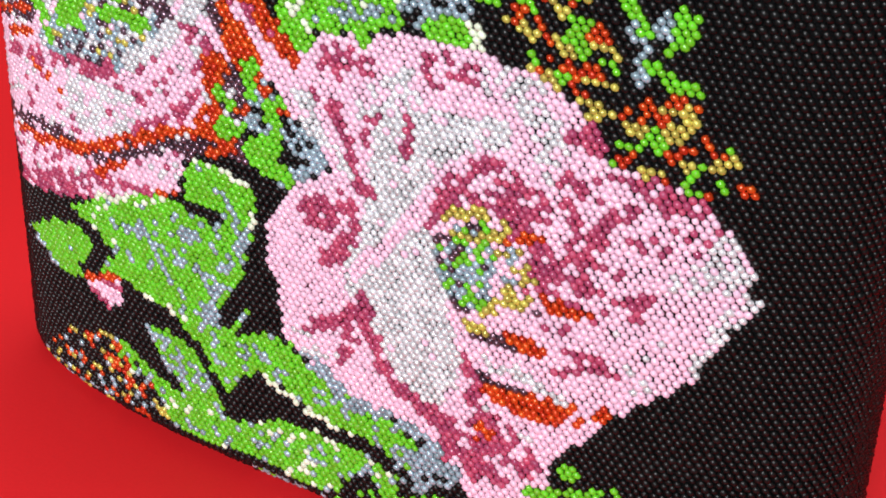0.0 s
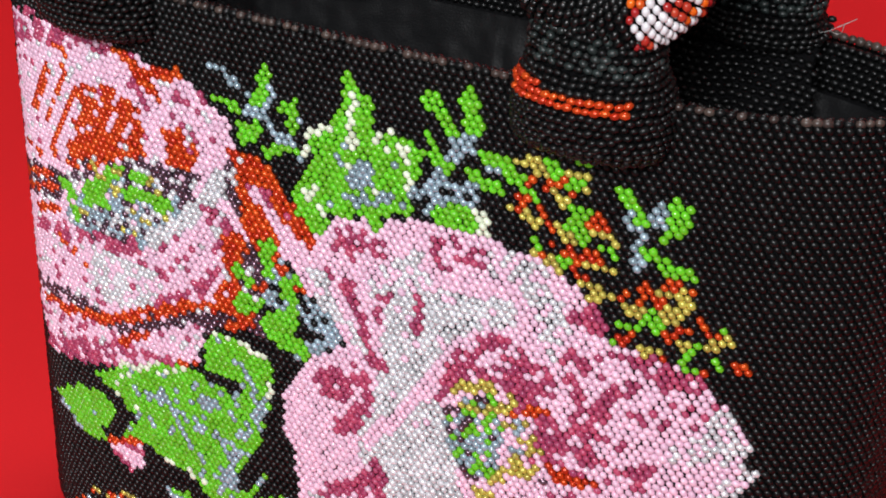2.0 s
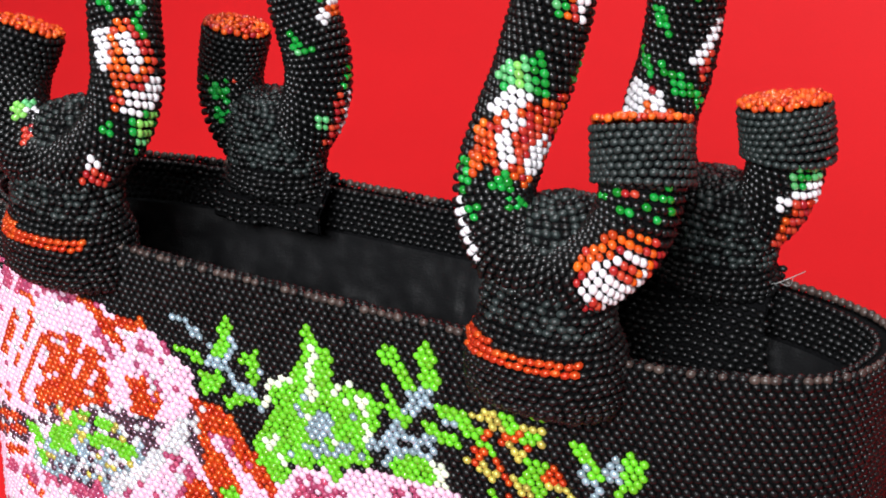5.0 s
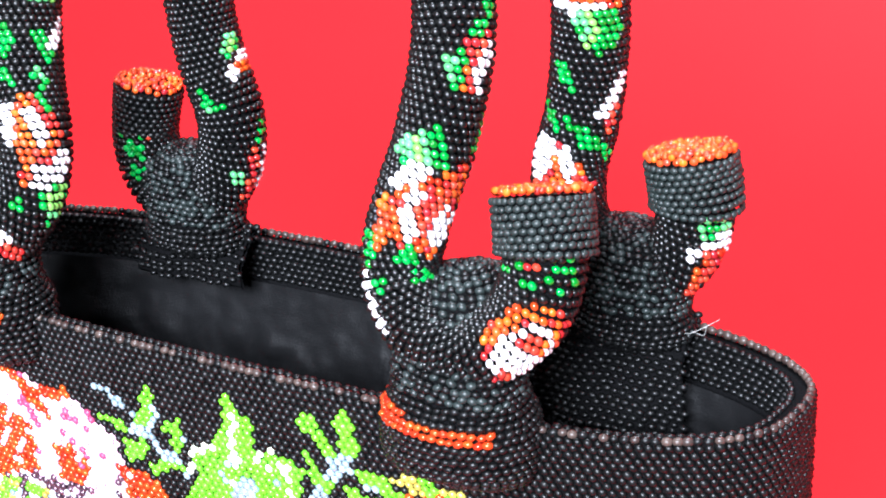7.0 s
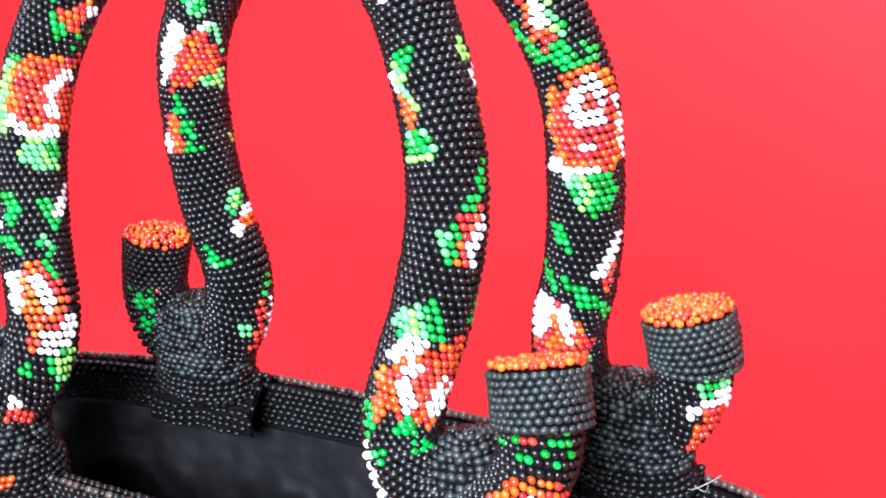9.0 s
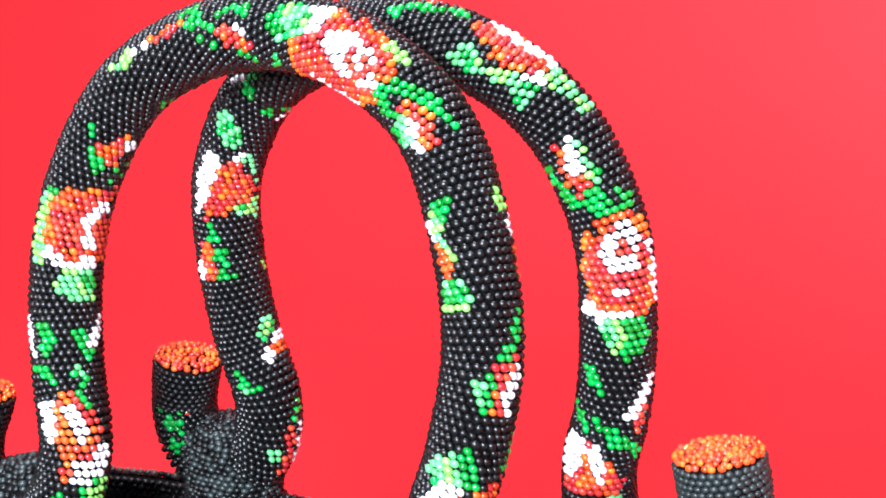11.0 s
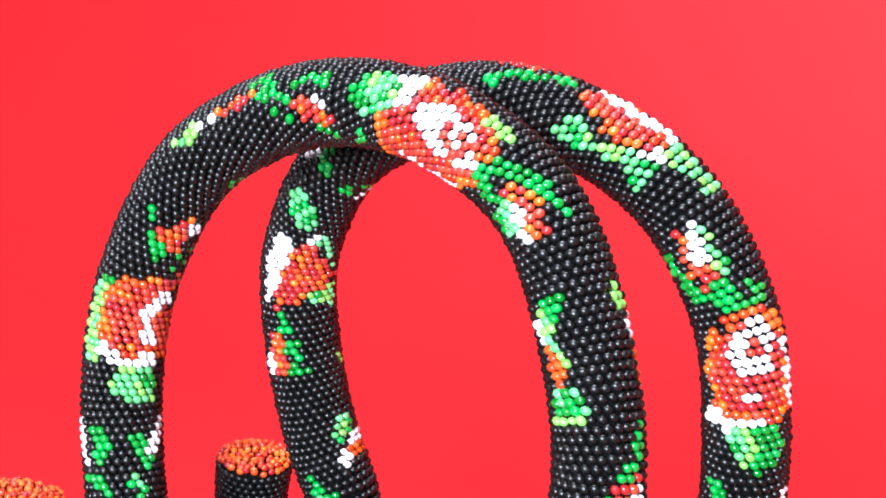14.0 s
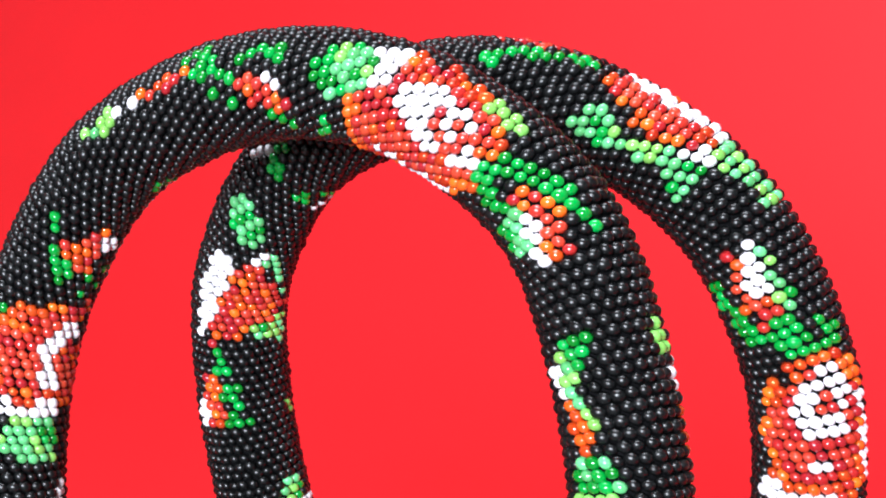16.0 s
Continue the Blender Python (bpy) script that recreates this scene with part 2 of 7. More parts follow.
OUTLINE = plan_curve()
_steps = even_steps(OUTLINE, 1440)
U_ZERO = float(np.interp(0.0, *[a[(_steps[0][:, 1] < 0.012)] for a in (_steps[0][:, 0], _steps[3])]))
AROUND = _steps[4]

CHART_STEP = 0.4


class Chart:
    """A sheet of bead colours, painted shape by shape; millimetres along and up."""

    def __init__(self, x0, x1, y0, y1, cell_x, cell_y, seed):
        self.x0, self.y0, self.cells = x0, y0, (cell_x, cell_y)
        self.xs, self.ys = np.arange(x0, x1, CHART_STEP), np.arange(y0, y1, CHART_STEP)
        self.sheet = np.full((len(self.ys), len(self.xs)), "k")
        self.rng = np.random.RandomState(seed)

    def put(self, mask, box, keys, share):
        j0, j1, i0, i1 = box
        col, row = np.floor(self.xs[i0:i1] / self.cells[0]).astype(int), np.floor(self.ys[j0:j1] / self.cells[1]).astype(int)
        dice = self.rng.rand(1 + row.max() - row.min(), 1 + col.max() - col.min())[np.ix_(row - row.min(), col - col.min())]
        pick = self.rng.randint(0, len(keys), (1 + row.max() - row.min(), 1 + col.max() - col.min()))[np.ix_(row - row.min(), col - col.min())]
        hit = mask & (dice < share)
        self.sheet[j0:j1, i0:i1][hit] = np.array(list(keys))[pick][hit]

    def box(self, p, margin):
        lo, hi = p.min(0) - margin, p.max(0) + margin
        i0, i1 = [int(np.clip((v - self.x0) / CHART_STEP, 0, len(self.xs) - 1)) for v in (lo[0], hi[0])]
        j0, j1 = [int(np.clip((v - self.y0) / CHART_STEP, 0, len(self.ys) - 1)) for v in (lo[1], hi[1])]
        return j0, j1 + 1, i0, i1 + 1

    def fill(self, keys, points, share=1.0):
        p = np.array(points, dtype=float)
        j0, j1, i0, i1 = box = self.box(p, 0.5)
        x, y = np.meshgrid(self.xs[i0:i1], self.ys[j0:j1])
        inside = np.zeros(x.shape, bool)
        for (xa, ya), (xb, yb) in zip(p, np.roll(p, -1, 0)):
            if ya != yb:
                inside ^= ((ya > y) != (yb > y)) & (x < (xb - xa) * (y - ya) / (yb - ya) + xa)
        self.put(inside, box, keys, share)

    def line(self, keys, points, width, share=1.0):
        p = np.array(points, dtype=float)
        j0, j1, i0, i1 = box = self.box(p, width)
        x, y = np.meshgrid(self.xs[i0:i1], self.ys[j0:j1])
        near = np.full(x.shape, 1e9)
        for a, b in zip(p[:-1] if len(p) > 1 else p, p[1:] if len(p) > 1 else p):
            d = b - a
            s = np.clip(((x - a[0]) * d[0] + (y - a[1]) * d[1]) / max(1e-9, d @ d), 0, 1)
            near = np.minimum(near, np.hypot(x - a[0] - s * d[0], y - a[1] - s * d[1]))
        self.put(near < width / 2, box, keys, share)

    def at(self, x, y):
        i, j = int((x - self.x0) / CHART_STEP), int((y - self.y0) / CHART_STEP)
        return str(self.sheet[j, i]) if 0 <= i < len(self.xs) and 0 <= j < len(self.ys) else "k"


FACE = Chart(-190, 130, -4, 204, 2.31, 1.76, 3)
FACE.fill("p", [(-169.8, 176.3), (-146.6, 178.4), (-130.3, 179.3), (-117.3, 179.9), (-107.6, 178.1), (-98.4, 176.1), (-88.3, 176.0), (-79.0, 169.9), (-73.7, 162.0), (-75.3, 149.8), (-80.3, 131.0), (-83.0, 119.5), (-86.1, 101.9), (-116.7, 79.6), (-157.6, 66.2), (-165.2, 89.2), (-169.8, 123.2), (-169.8, 164.6)])
FACE.fill("p", [(-169.4, 110.6), (-83.7, 137.6), (-78.4, 132.7), (-80.3, 115.9), (-83.6, 108.2), (-86.2, 98.9), (-88.9, 88.4), (-101.7, 82.9), (-125.3, 74.5), (-144.5, 70.1), (-159.6, 69.2), (-163.8, 83.5), (-169.5, 99.6)])
FACE.fill("r", [(-162.8, 178.8), (-147.9, 180.5), (-138.1, 179.7), (-121.1, 178.7), (-123.8, 176.0), (-134.8, 175.5), (-148.9, 174.7), (-158.0, 173.7)], 0.6)
FACE.fill("r", [(-122.4, 178.0), (-116.8, 177.2), (-111.7, 173.5), (-115.2, 170.9), (-120.4, 174.7)], 0.5)
FACE.fill("r", [(-91.9, 174.1), (-81.5, 170.1), (-74.2, 163.6), (-72.8, 154.0), (-76.5, 156.4), (-80.8, 165.3), (-89.3, 169.8)], 0.35)
FACE.fill("r", [(-118.2, 164.3), (-109.3, 171.6), (-103.8, 166.3), (-108.5, 161.7), (-115.2, 159.9)], 0.45)
FACE.fill("r", [(-135.4, 170.7), (-126.0, 167.3), (-118.5, 161.6), (-123.5, 157.7), (-130.2, 162.7), (-134.8, 165.8)], 0.5)
FACE.line("r", [(-156.5, 162.7), (-151.3, 143.8)], 2, 0.55)
FACE.line("r", [(-148.7, 167.0), (-144.6, 146.1)], 2, 0.55)
FACE.line("r", [(-137.8, 153.5), (-143.0, 137.5)], 2, 0.55)
FACE.line("r", [(-155.9, 147.7), (-151.6, 132.7)], 2, 0.55)
FACE.fill("rw", [(-157.5, 175.6), (-122.5, 176.6), (-109.9, 169.8), (-118.4, 162.5), (-128.7, 164.9), (-145.0, 162.0), (-156.3, 163.7)], 0.14)
FACE.fill("r", [(-160.0, 166.0), (-132.9, 170.6), (-140.0, 138.5), (-159.2, 133.5)], 0.14)
FACE.fill("wr", [(-95.5, 166.7), (-81.6, 168.4), (-76.7, 153.0), (-85.0, 145.8), (-86.0, 160.7)], 0.2)
FACE.fill("o", [(-119.6, 178.5), (-113.5, 177.2), (-106.3, 173.6), (-99.9, 175.8), (-93.9, 174.0), (-97.6, 170.8), (-99.6, 162.3), (-103.1, 160.1), (-104.8, 166.9), (-109.4, 169.9), (-115.0, 173.2)], 0.95)
FACE.line("o", [(-92.1, 172.1), (-87.0, 168.7)], 2.2, 0.7)
FACE.line("o", [(-142.6, 173.0), (-141.1, 168.7)], 2.4)
FACE.line("o", [(-147.0, 164.5), (-144.7, 160.3)], 2.4)
FACE.line("o", [(-138.6, 166.9), (-133.9, 163.4), (-129.7, 160.3), (-125.5, 155.4)], 2.8, 0.95)
FACE.line("o", [(-133.0, 169.7), (-128.2, 165.0)], 2.2, 0.8)
FACE.fill("o", [(-128.9, 158.8), (-120.6, 162.8), (-112.8, 162.3), (-109.3, 158.1), (-107.2, 151.8), (-106.6, 147.1), (-116.6, 147.1), (-125.4, 141.7), (-136.0, 137.6), (-131.2, 148.4)], 0.95)
FACE.line("o", [(-132.2, 157.0), (-139.4, 142.3)], 2.4, 0.9)
FACE.line("o", [(-137.2, 158.1), (-145.5, 144.0)], 2.4, 0.9)
FACE.line("o", [(-136.1, 147.0), (-140.5, 134.7)], 2.4, 0.9)
FACE.line("o", [(-146.8, 141.7), (-149.7, 134.3)], 2.4, 0.9)
FACE.fill("o", [(-100.2, 159.6), (-92.9, 160.6), (-87.7, 158.6), (-86.9, 152.9), (-92.8, 149.1), (-98.4, 150.7)], 0.97)
FACE.fill("u", [(-136.1, 137.1), (-124.1, 142.0), (-116.6, 147.1), (-106.6, 147.5), (-97.8, 150.2), (-92.8, 149.1), (-88.2, 151.4), (-83.6, 151.2), (-74.7, 154.4), (-73.7, 145.4), (-82.2, 142.7), (-93.4, 140.9), (-103.8, 142.3), (-118.7, 138.0), (-130.1, 133.5), (-138.7, 127.9), (-140.8, 132.8)], 0.92)
FACE.fill("w", [(-136.1, 137.1), (-116.6, 146.5), (-92.8, 149.1), (-74.8, 153.5), (-75.2, 145.8), (-103.9, 140.5), (-130.1, 133.5)], 0.34)
FACE.fill("r", [(-113.0, 170.6), (-104.4, 171.1), (-102.3, 159.9), (-105.7, 156.5), (-110.1, 163.0), (-115.9, 164.9)], 0.45)
FACE.fill("r", [(-94.0, 173.6), (-84.4, 170.2), (-86.6, 165.5), (-93.4, 168.0)], 0.5)
FACE.fill("w", [(-112.4, 170.8), (-106.8, 168.0), (-102.4, 158.2), (-105.5, 159.1), (-111.3, 166.0)], 0.2)
FACE.fill("o", [(-125.3, 142.2), (-116.6, 146.7), (-106.7, 146.4), (-114.8, 142.3), (-123.2, 139.8)], 0.4)
FACE.fill("p", [(-108.8, 163.3), (-105.2, 162.6), (-99.1, 153.1), (-98.5, 149.8), (-102.8, 148.5), (-105.8, 155.6)], 0.95)
FACE.fill("p", [(-82.5, 168.2), (-78.4, 164.3), (-77.5, 156.2), (-79.9, 147.5), (-85.0, 145.4), (-82.4, 154.9), (-84.4, 161.1)], 0.95)
FACE.fill("u", [(-164.5, 134.2), (-152.5, 137.5), (-140.4, 135.6), (-138.7, 127.9), (-136.6, 123.1), (-149.0, 119.0), (-157.4, 122.9)], 0.8)
FACE.fill("o", [(-154.4, 131.3), (-139.8, 135.6), (-141.0, 131.8), (-151.3, 128.7)], 0.85)
FACE.line("o", [(-149.7, 124.8), (-141.8, 126.1)], 2.4, 0.9)
FACE.line("o", [(-153.1, 119.3), (-140.9, 122.3)], 2.4, 0.9)
FACE.fill("b", [(-139.0, 125.6), (-126.8, 129.1), (-116.0, 130.1), (-104.6, 133.2), (-94.5, 139.3), (-98.3, 131.5), (-105.2, 125.5), (-119.2, 121.5), (-131.7, 120.7)], 0.85)
FACE.fill("u", [(-127.6, 133.4), (-95.3, 142.9), (-93.5, 140.0), (-104.6, 133.2), (-128.3, 127.7)], 0.5)
FACE.fill("w", [(-105.1, 126.8), (-94.6, 138.8), (-83.2, 143.2), (-80.8, 142.6), (-91.9, 133.4), (-100.8, 126.3)], 0.9)
FACE.line("g", [(-140.5, 131.0), (-135.5, 131.8)], 3.2)
FACE.line("g", [(-131.7, 130.3), (-125.9, 131.1)], 3.2)
FACE.line("g", [(-127.6, 137.0), (-123.8, 141.1)], 3.2)
FACE.line("g", [(-118.3, 141.3), (-114.9, 140.9)], 3.2)
FACE.line("g", [(-121.9, 136.3), (-117.7, 136.1)], 3.2)
FACE.line("g", [(-116.1, 133.7), (-112.9, 133.4)], 3.2)
FACE.line("g", [(-110.5, 140.7), (-107.4, 140.2)], 3.2)
FACE.line("g", [(-110.8, 136.7), (-107.8, 136.6)], 3.2)
FACE.line("g", [(-110.8, 132.3), (-106.8, 132.6)], 3.2)
FACE.line("g", [(-102.1, 137.2), (-98.7, 136.4)], 3.2)
FACE.line("g", [(-138.3, 126.6), (-134.0, 126.6)], 3.2)
FACE.line("g", [(-104.1, 138.7), (-101.6, 138.0)], 3.2)
FACE.line("g", [(-114.0, 138.5), (-112.5, 137.7)], 3.2)
FACE.line("y", [(-131.4, 138.9), (-129.7, 138.7)], 2.4)
FACE.line("y", [(-123.3, 144.9), (-121.7, 144.7)], 2.4)
FACE.line("y", [(-112.0, 142.9), (-110.5, 142.7)], 2.4)
FACE.line("y", [(-107.8, 140.6), (-106.3, 140.3)], 2.4)
FACE.line("y", [(-105.8, 139.5), (-104.3, 139.2)], 2.4)
FACE.line("y", [(-103.2, 143.7), (-101.8, 143.4)], 2.4)
FACE.line("y", [(-100.2, 141.9), (-98.7, 141.6)], 2.4)
FACE.line("y", [(-98.4, 138.0), (-97.0, 137.8)], 2.4)
FACE.line("y", [(-126.6, 126.8), (-124.9, 126.6)], 2.4)
FACE.line("y", [(-112.1, 130.4), (-110.6, 130.2)], 2.4)
FACE.line("y", [(-108.9, 128.7), (-107.4, 128.5)], 2.4)
FACE.line("y", [(-104.2, 132.8), (-102.7, 132.6)], 2.4)
FACE.line("y", [(-134.4, 126.1), (-132.5, 125.9)], 2.4)
FACE.line("y", [(-122.5, 130.8), (-120.9, 130.6)], 2.4)
FACE.line("y", [(-118.1, 127.7), (-116.5, 127.5)], 2.4)
FACE.line("y", [(-94.8, 144.3), (-93.4, 144.0)], 2.4)
FACE.fill("o", [(-76.4, 158.5), (-69.0, 155.8), (-59.9, 152.4), (-51.8, 147.8), (-47.1, 142.7), (-50.3, 139.5), (-55.8, 138.3), (-57.9, 132.3), (-66.5, 128.4), (-68.8, 120.7), (-78.6, 119.5), (-82.4, 123.8), (-81.4, 133.8), (-73.9, 141.6), (-74.8, 152.7)], 0.97)
FACE.fill("u", [(-76.6, 148.9), (-73.9, 148.7), (-73.5, 141.2), (-78.7, 135.4), (-82.0, 123.9), (-84.2, 126.8), (-82.5, 137.8), (-79.2, 143.0)], 0.9)
FACE.fill("pr", [(-71.4, 152.4), (-63.4, 155.1), (-62.1, 152.6), (-67.4, 150.1), (-70.9, 147.8)], 0.85)
FACE.fill("p", [(-65.9, 149.1), (-58.0, 152.5), (-52.4, 147.7), (-50.2, 142.4), (-55.7, 141.8), (-62.9, 144.9)], 0.85)
FACE.fill("r", [(-60.1, 146.5), (-52.8, 145.9), (-50.7, 142.3), (-56.6, 141.5)], 0.6)
FACE.fill("u", [(-74.0, 138.4), (-67.4, 140.6), (-68.1, 134.9), (-73.0, 133.2)], 0.85)
FACE.fill("uwup", [(-162.1, 124.1), (-140.3, 131.5), (-126.4, 124.0), (-108.8, 122.6), (-113.6, 117.8), (-129.9, 115.8), (-145.9, 115.1), (-162.1, 116.2)], 0.9)
FACE.fill("r", [(-151.7, 117.5), (-134.4, 119.0), (-120.1, 118.8), (-110.0, 121.4), (-113.7, 116.4), (-120.7, 113.9), (-135.0, 114.8), (-149.2, 114.0)], 0.75)
FACE.line("o", [(-155.6, 119.2), (-143.3, 121.7)], 2.4, 0.8)
FACE.fill("bbw", [(-141.6, 123.5), (-126.0, 127.5), (-105.8, 131.6), (-97.3, 136.4), (-93.5, 135.0), (-101.2, 126.4), (-107.8, 121.5), (-120.0, 119.5), (-132.0, 118.5), (-140.8, 120.3)], 0.92)
FACE.line("g", [(-140.1, 129.9), (-136.4, 131.9)], 3.2)
FACE.line("g", [(-137.3, 125.7), (-135.1, 128.0)], 3.2)
FACE.line("g", [(-131.7, 129.4), (-129.0, 131.6)], 3.2)
FACE.line("g", [(-127.9, 131.1), (-125.5, 131.3)], 3.2)
FACE.line("g", [(-121.6, 135.4), (-118.3, 135.0)], 3.2)
FACE.line("g", [(-118.5, 133.0), (-114.3, 135.4)], 3.2)
FACE.line("g", [(-115.3, 132.2), (-113.0, 133.7)], 3.2)
FACE.line("g", [(-110.6, 136.8), (-107.9, 135.9)], 3.2)
FACE.line("g", [(-100.3, 136.4), (-98.2, 137.7)], 3.2)
FACE.line("g", [(-147.4, 126.7), (-144.4, 127.2)], 3.2)
FACE.line("y", [(-137.7, 123.2), (-135.8, 123.3)], 2.4)
FACE.line("y", [(-133.7, 125.6), (-132.0, 125.7)], 2.4)
FACE.line("y", [(-125.6, 126.6), (-124.0, 126.6)], 2.4)
FACE.line("y", [(-124.8, 120.5), (-123.1, 120.4)], 2.4)
FACE.line("y", [(-116.3, 123.0), (-114.8, 123.0)], 2.4)
FACE.line("y", [(-114.1, 129.1), (-112.6, 129.1)], 2.4)
FACE.line("y", [(-108.9, 127.6), (-107.5, 127.6)], 2.4)
FACE.line("y", [(-103.3, 132.2), (-101.9, 132.1)], 2.4)
FACE.line("y", [(-106.9, 138.0), (-105.5, 137.9)], 2.4)
FACE.line("y", [(-98.9, 136.6), (-97.5, 136.5)], 2.4)
FACE.line("y", [(-122.8, 131.1), (-121.2, 131.0)], 2.4)
FACE.line("y", [(-133.3, 132.1), (-131.6, 132.1)], 2.4)
FACE.line("y", [(-115.0, 131.2), (-113.5, 131.1)], 2.4)
FACE.fill("w", [(-107.8, 121.5), (-97.9, 129.8), (-92.4, 136.9), (-87.1, 143.8), (-83.7, 143.9), (-87.3, 139.8), (-91.5, 135.2), (-97.0, 127.6), (-103.6, 122.1)], 0.95)
FACE.fill("u", [(-92.8, 143.9), (-73.8, 149.4), (-72.4, 140.5), (-76.9, 141.7), (-85.2, 143.8), (-90.1, 140.6)], 0.7)
FACE.fill("rrrp", [(-90.4, 136.6), (-85.4, 140.6), (-78.7, 142.8), (-75.3, 139.0), (-79.2, 134.8), (-81.2, 115.6), (-84.6, 107.9), (-91.5, 108.4), (-104.0, 106.3), (-104.9, 107.7), (-89.2, 112.4), (-85.7, 120.9), (-82.1, 133.3), (-84.7, 137.3)], 0.92)
FACE.line("r", [(-109.6, 114.3), (-103.3, 113.8), (-95.1, 113.5), (-90.9, 116.5)], 2.4, 0.85)
FACE.line("r", [(-104.6, 111.2), (-101.7, 108.7), (-91.4, 110.1)], 2.4, 0.85)
FACE.line("r", [(-95.0, 119.9), (-93.9, 116.1)], 2.4, 0.85)
FACE.line("r", [(-132.7, 95.0), (-123.8, 96.8), (-118.1, 96.5)], 2.4, 0.85)
FACE.line("r", [(-104.1, 104.5), (-89.5, 107.8)], 2.4, 0.85)
FACE.line("or", [(-144.1, 108.8), (-138.8, 107.1), (-132.7, 103.9)], 2.2, 0.75)
FACE.line("or", [(-146.1, 105.4), (-134.1, 102.9), (-131.8, 101.6)], 2.2, 0.75)
FACE.line("or", [(-142.9, 98.5), (-129.7, 98.7), (-122.7, 96.7)], 2.2, 0.75)
FACE.line("or", [(-154.1, 106.0), (-145.3, 101.2)], 2.2, 0.75)
FACE.fill("w", [(-130.8, 108.9), (-118.5, 112.9), (-109.0, 109.0), (-107.4, 103.5), (-111.0, 100.0), (-120.0, 99.3), (-130.5, 102.0)], 0.85)
FACE.fill("w", [(-139.3, 112.7), (-130.1, 114.4), (-133.2, 109.9), (-139.7, 109.8)], 0.8)
FACE.fill("o", [(-163.2, 96.8), (-152.6, 96.7), (-150.3, 91.2), (-135.6, 92.1), (-124.5, 91.2), (-116.5, 89.9), (-117.1, 83.7), (-124.1, 84.5), (-134.1, 84.5), (-145.1, 84.9), (-154.5, 87.2), (-162.8, 89.6)], 0.95)
FACE.fill("uuwu", [(-162.0, 92.2), (-148.0, 94.8), (-136.9, 92.6), (-128.1, 91.2), (-119.6, 92.9), (-116.3, 91.7), (-121.5, 86.3), (-128.6, 87.4), (-138.7, 89.2), (-152.2, 90.0), (-161.9, 89.1)], 0.9)
FACE.fill("o", [(-115.8, 96.3), (-103.2, 102.5), (-103.7, 104.6), (-89.6, 106.7), (-84.5, 110.5), (-80.4, 114.2), (-77.6, 112.5), (-81.7, 108.0), (-89.8, 104.3), (-100.2, 101.4), (-108.0, 96.8), (-115.4, 89.3), (-116.7, 92.5)], 0.93)
FACE.fill("uuwu", [(-116.0, 94.1), (-102.3, 101.3), (-91.8, 104.0), (-81.7, 108.0), (-73.6, 117.8), (-71.9, 114.2), (-79.9, 105.6), (-86.2, 98.6), (-90.2, 98.5), (-96.1, 100.6), (-104.7, 97.9), (-113.9, 92.5)], 0.92)
FACE.fill("o", [(-102.5, 98.6), (-94.2, 99.5), (-95.3, 97.4), (-101.6, 96.6)], 0.85)
FACE.fill("rrp", [(-138.2, 83.9), (-124.1, 84.5), (-124.4, 81.6), (-137.4, 79.5)], 0.7)
FACE.fill("r", [(-164.4, 68.3), (-143.8, 74.8), (-129.7, 79.1), (-113.0, 79.7), (-106.1, 81.7), (-125.4, 73.5), (-144.7, 69.1), (-161.9, 66.8)], 0.8)
FACE.fill("r", [(-116.6, 88.6), (-106.0, 95.7), (-105.1, 93.7), (-112.1, 88.7), (-114.8, 79.6), (-117.4, 81.4)], 0.75)
FACE.fill("r", [(-95.4, 96.9), (-89.2, 97.9), (-89.2, 89.2), (-93.0, 87.1), (-93.6, 93.0)], 0.6)
FACE.line("r", [(-103.3, 94.3), (-101.4, 86.9)], 2.4, 0.6)
FACE.line("o", [(-100.6, 84.0), (-88.9, 87.9)], 2.4, 0.9)
FACE.fill("o", [(-78.4, 148.3), (-57.8, 153.3), (-56.4, 144.6), (-58.4, 136.4), (-56.0, 126.0), (-62.4, 122.6), (-66.4, 113.3), (-66.5, 109.6), (-71.0, 100.5), (-79.8, 100.6), (-83.5, 104.5), (-77.2, 113.5), (-82.2, 115.3), (-78.8, 124.5), (-79.3, 132.4), (-71.5, 140.7)], 0.95)
FACE.fill("u", [(-72.8, 140.4), (-69.1, 135.1), (-64.7, 133.1), (-64.1, 125.4), (-66.4, 111.7), (-73.0, 110.6), (-72.6, 118.1), (-70.1, 125.3), (-71.0, 133.0)], 0.85)
FACE.fill("u", [(-70.3, 108.9), (-65.5, 111.9), (-64.8, 105.5), (-68.7, 100.9), (-71.5, 101.7)], 0.85)
FACE.fill("o", [(-80.7, 109.1), (-66.4, 113.3), (-70.6, 101.2), (-80.1, 101.6)], 0.9)
FACE.fill("pr", [(-64.9, 150.1), (-59.7, 149.8), (-56.4, 143.0), (-51.3, 140.5), (-46.2, 141.8), (-44.5, 136.9), (-51.5, 130.4), (-56.8, 130.5), (-59.1, 139.3), (-64.2, 144.1)], 0.9)
FACE.fill("g", [(-37.5, 189.2), (-34.5, 188.7), (-32.0, 185.3), (-28.4, 181.5), (-29.3, 177.4), (-32.0, 174.9), (-26.3, 175.0), (-17.2, 176.3), (-13.5, 171.8), (-16.1, 164.8), (-17.7, 154.8), (-25.6, 152.8), (-26.8, 145.9), (-31.3, 150.9), (-42.2, 148.4), (-44.2, 139.4), (-51.5, 136.5), (-52.0, 144.1), (-53.7, 152.0), (-47.1, 163.6), (-49.1, 168.0), (-43.4, 172.6), (-37.7, 179.4)])
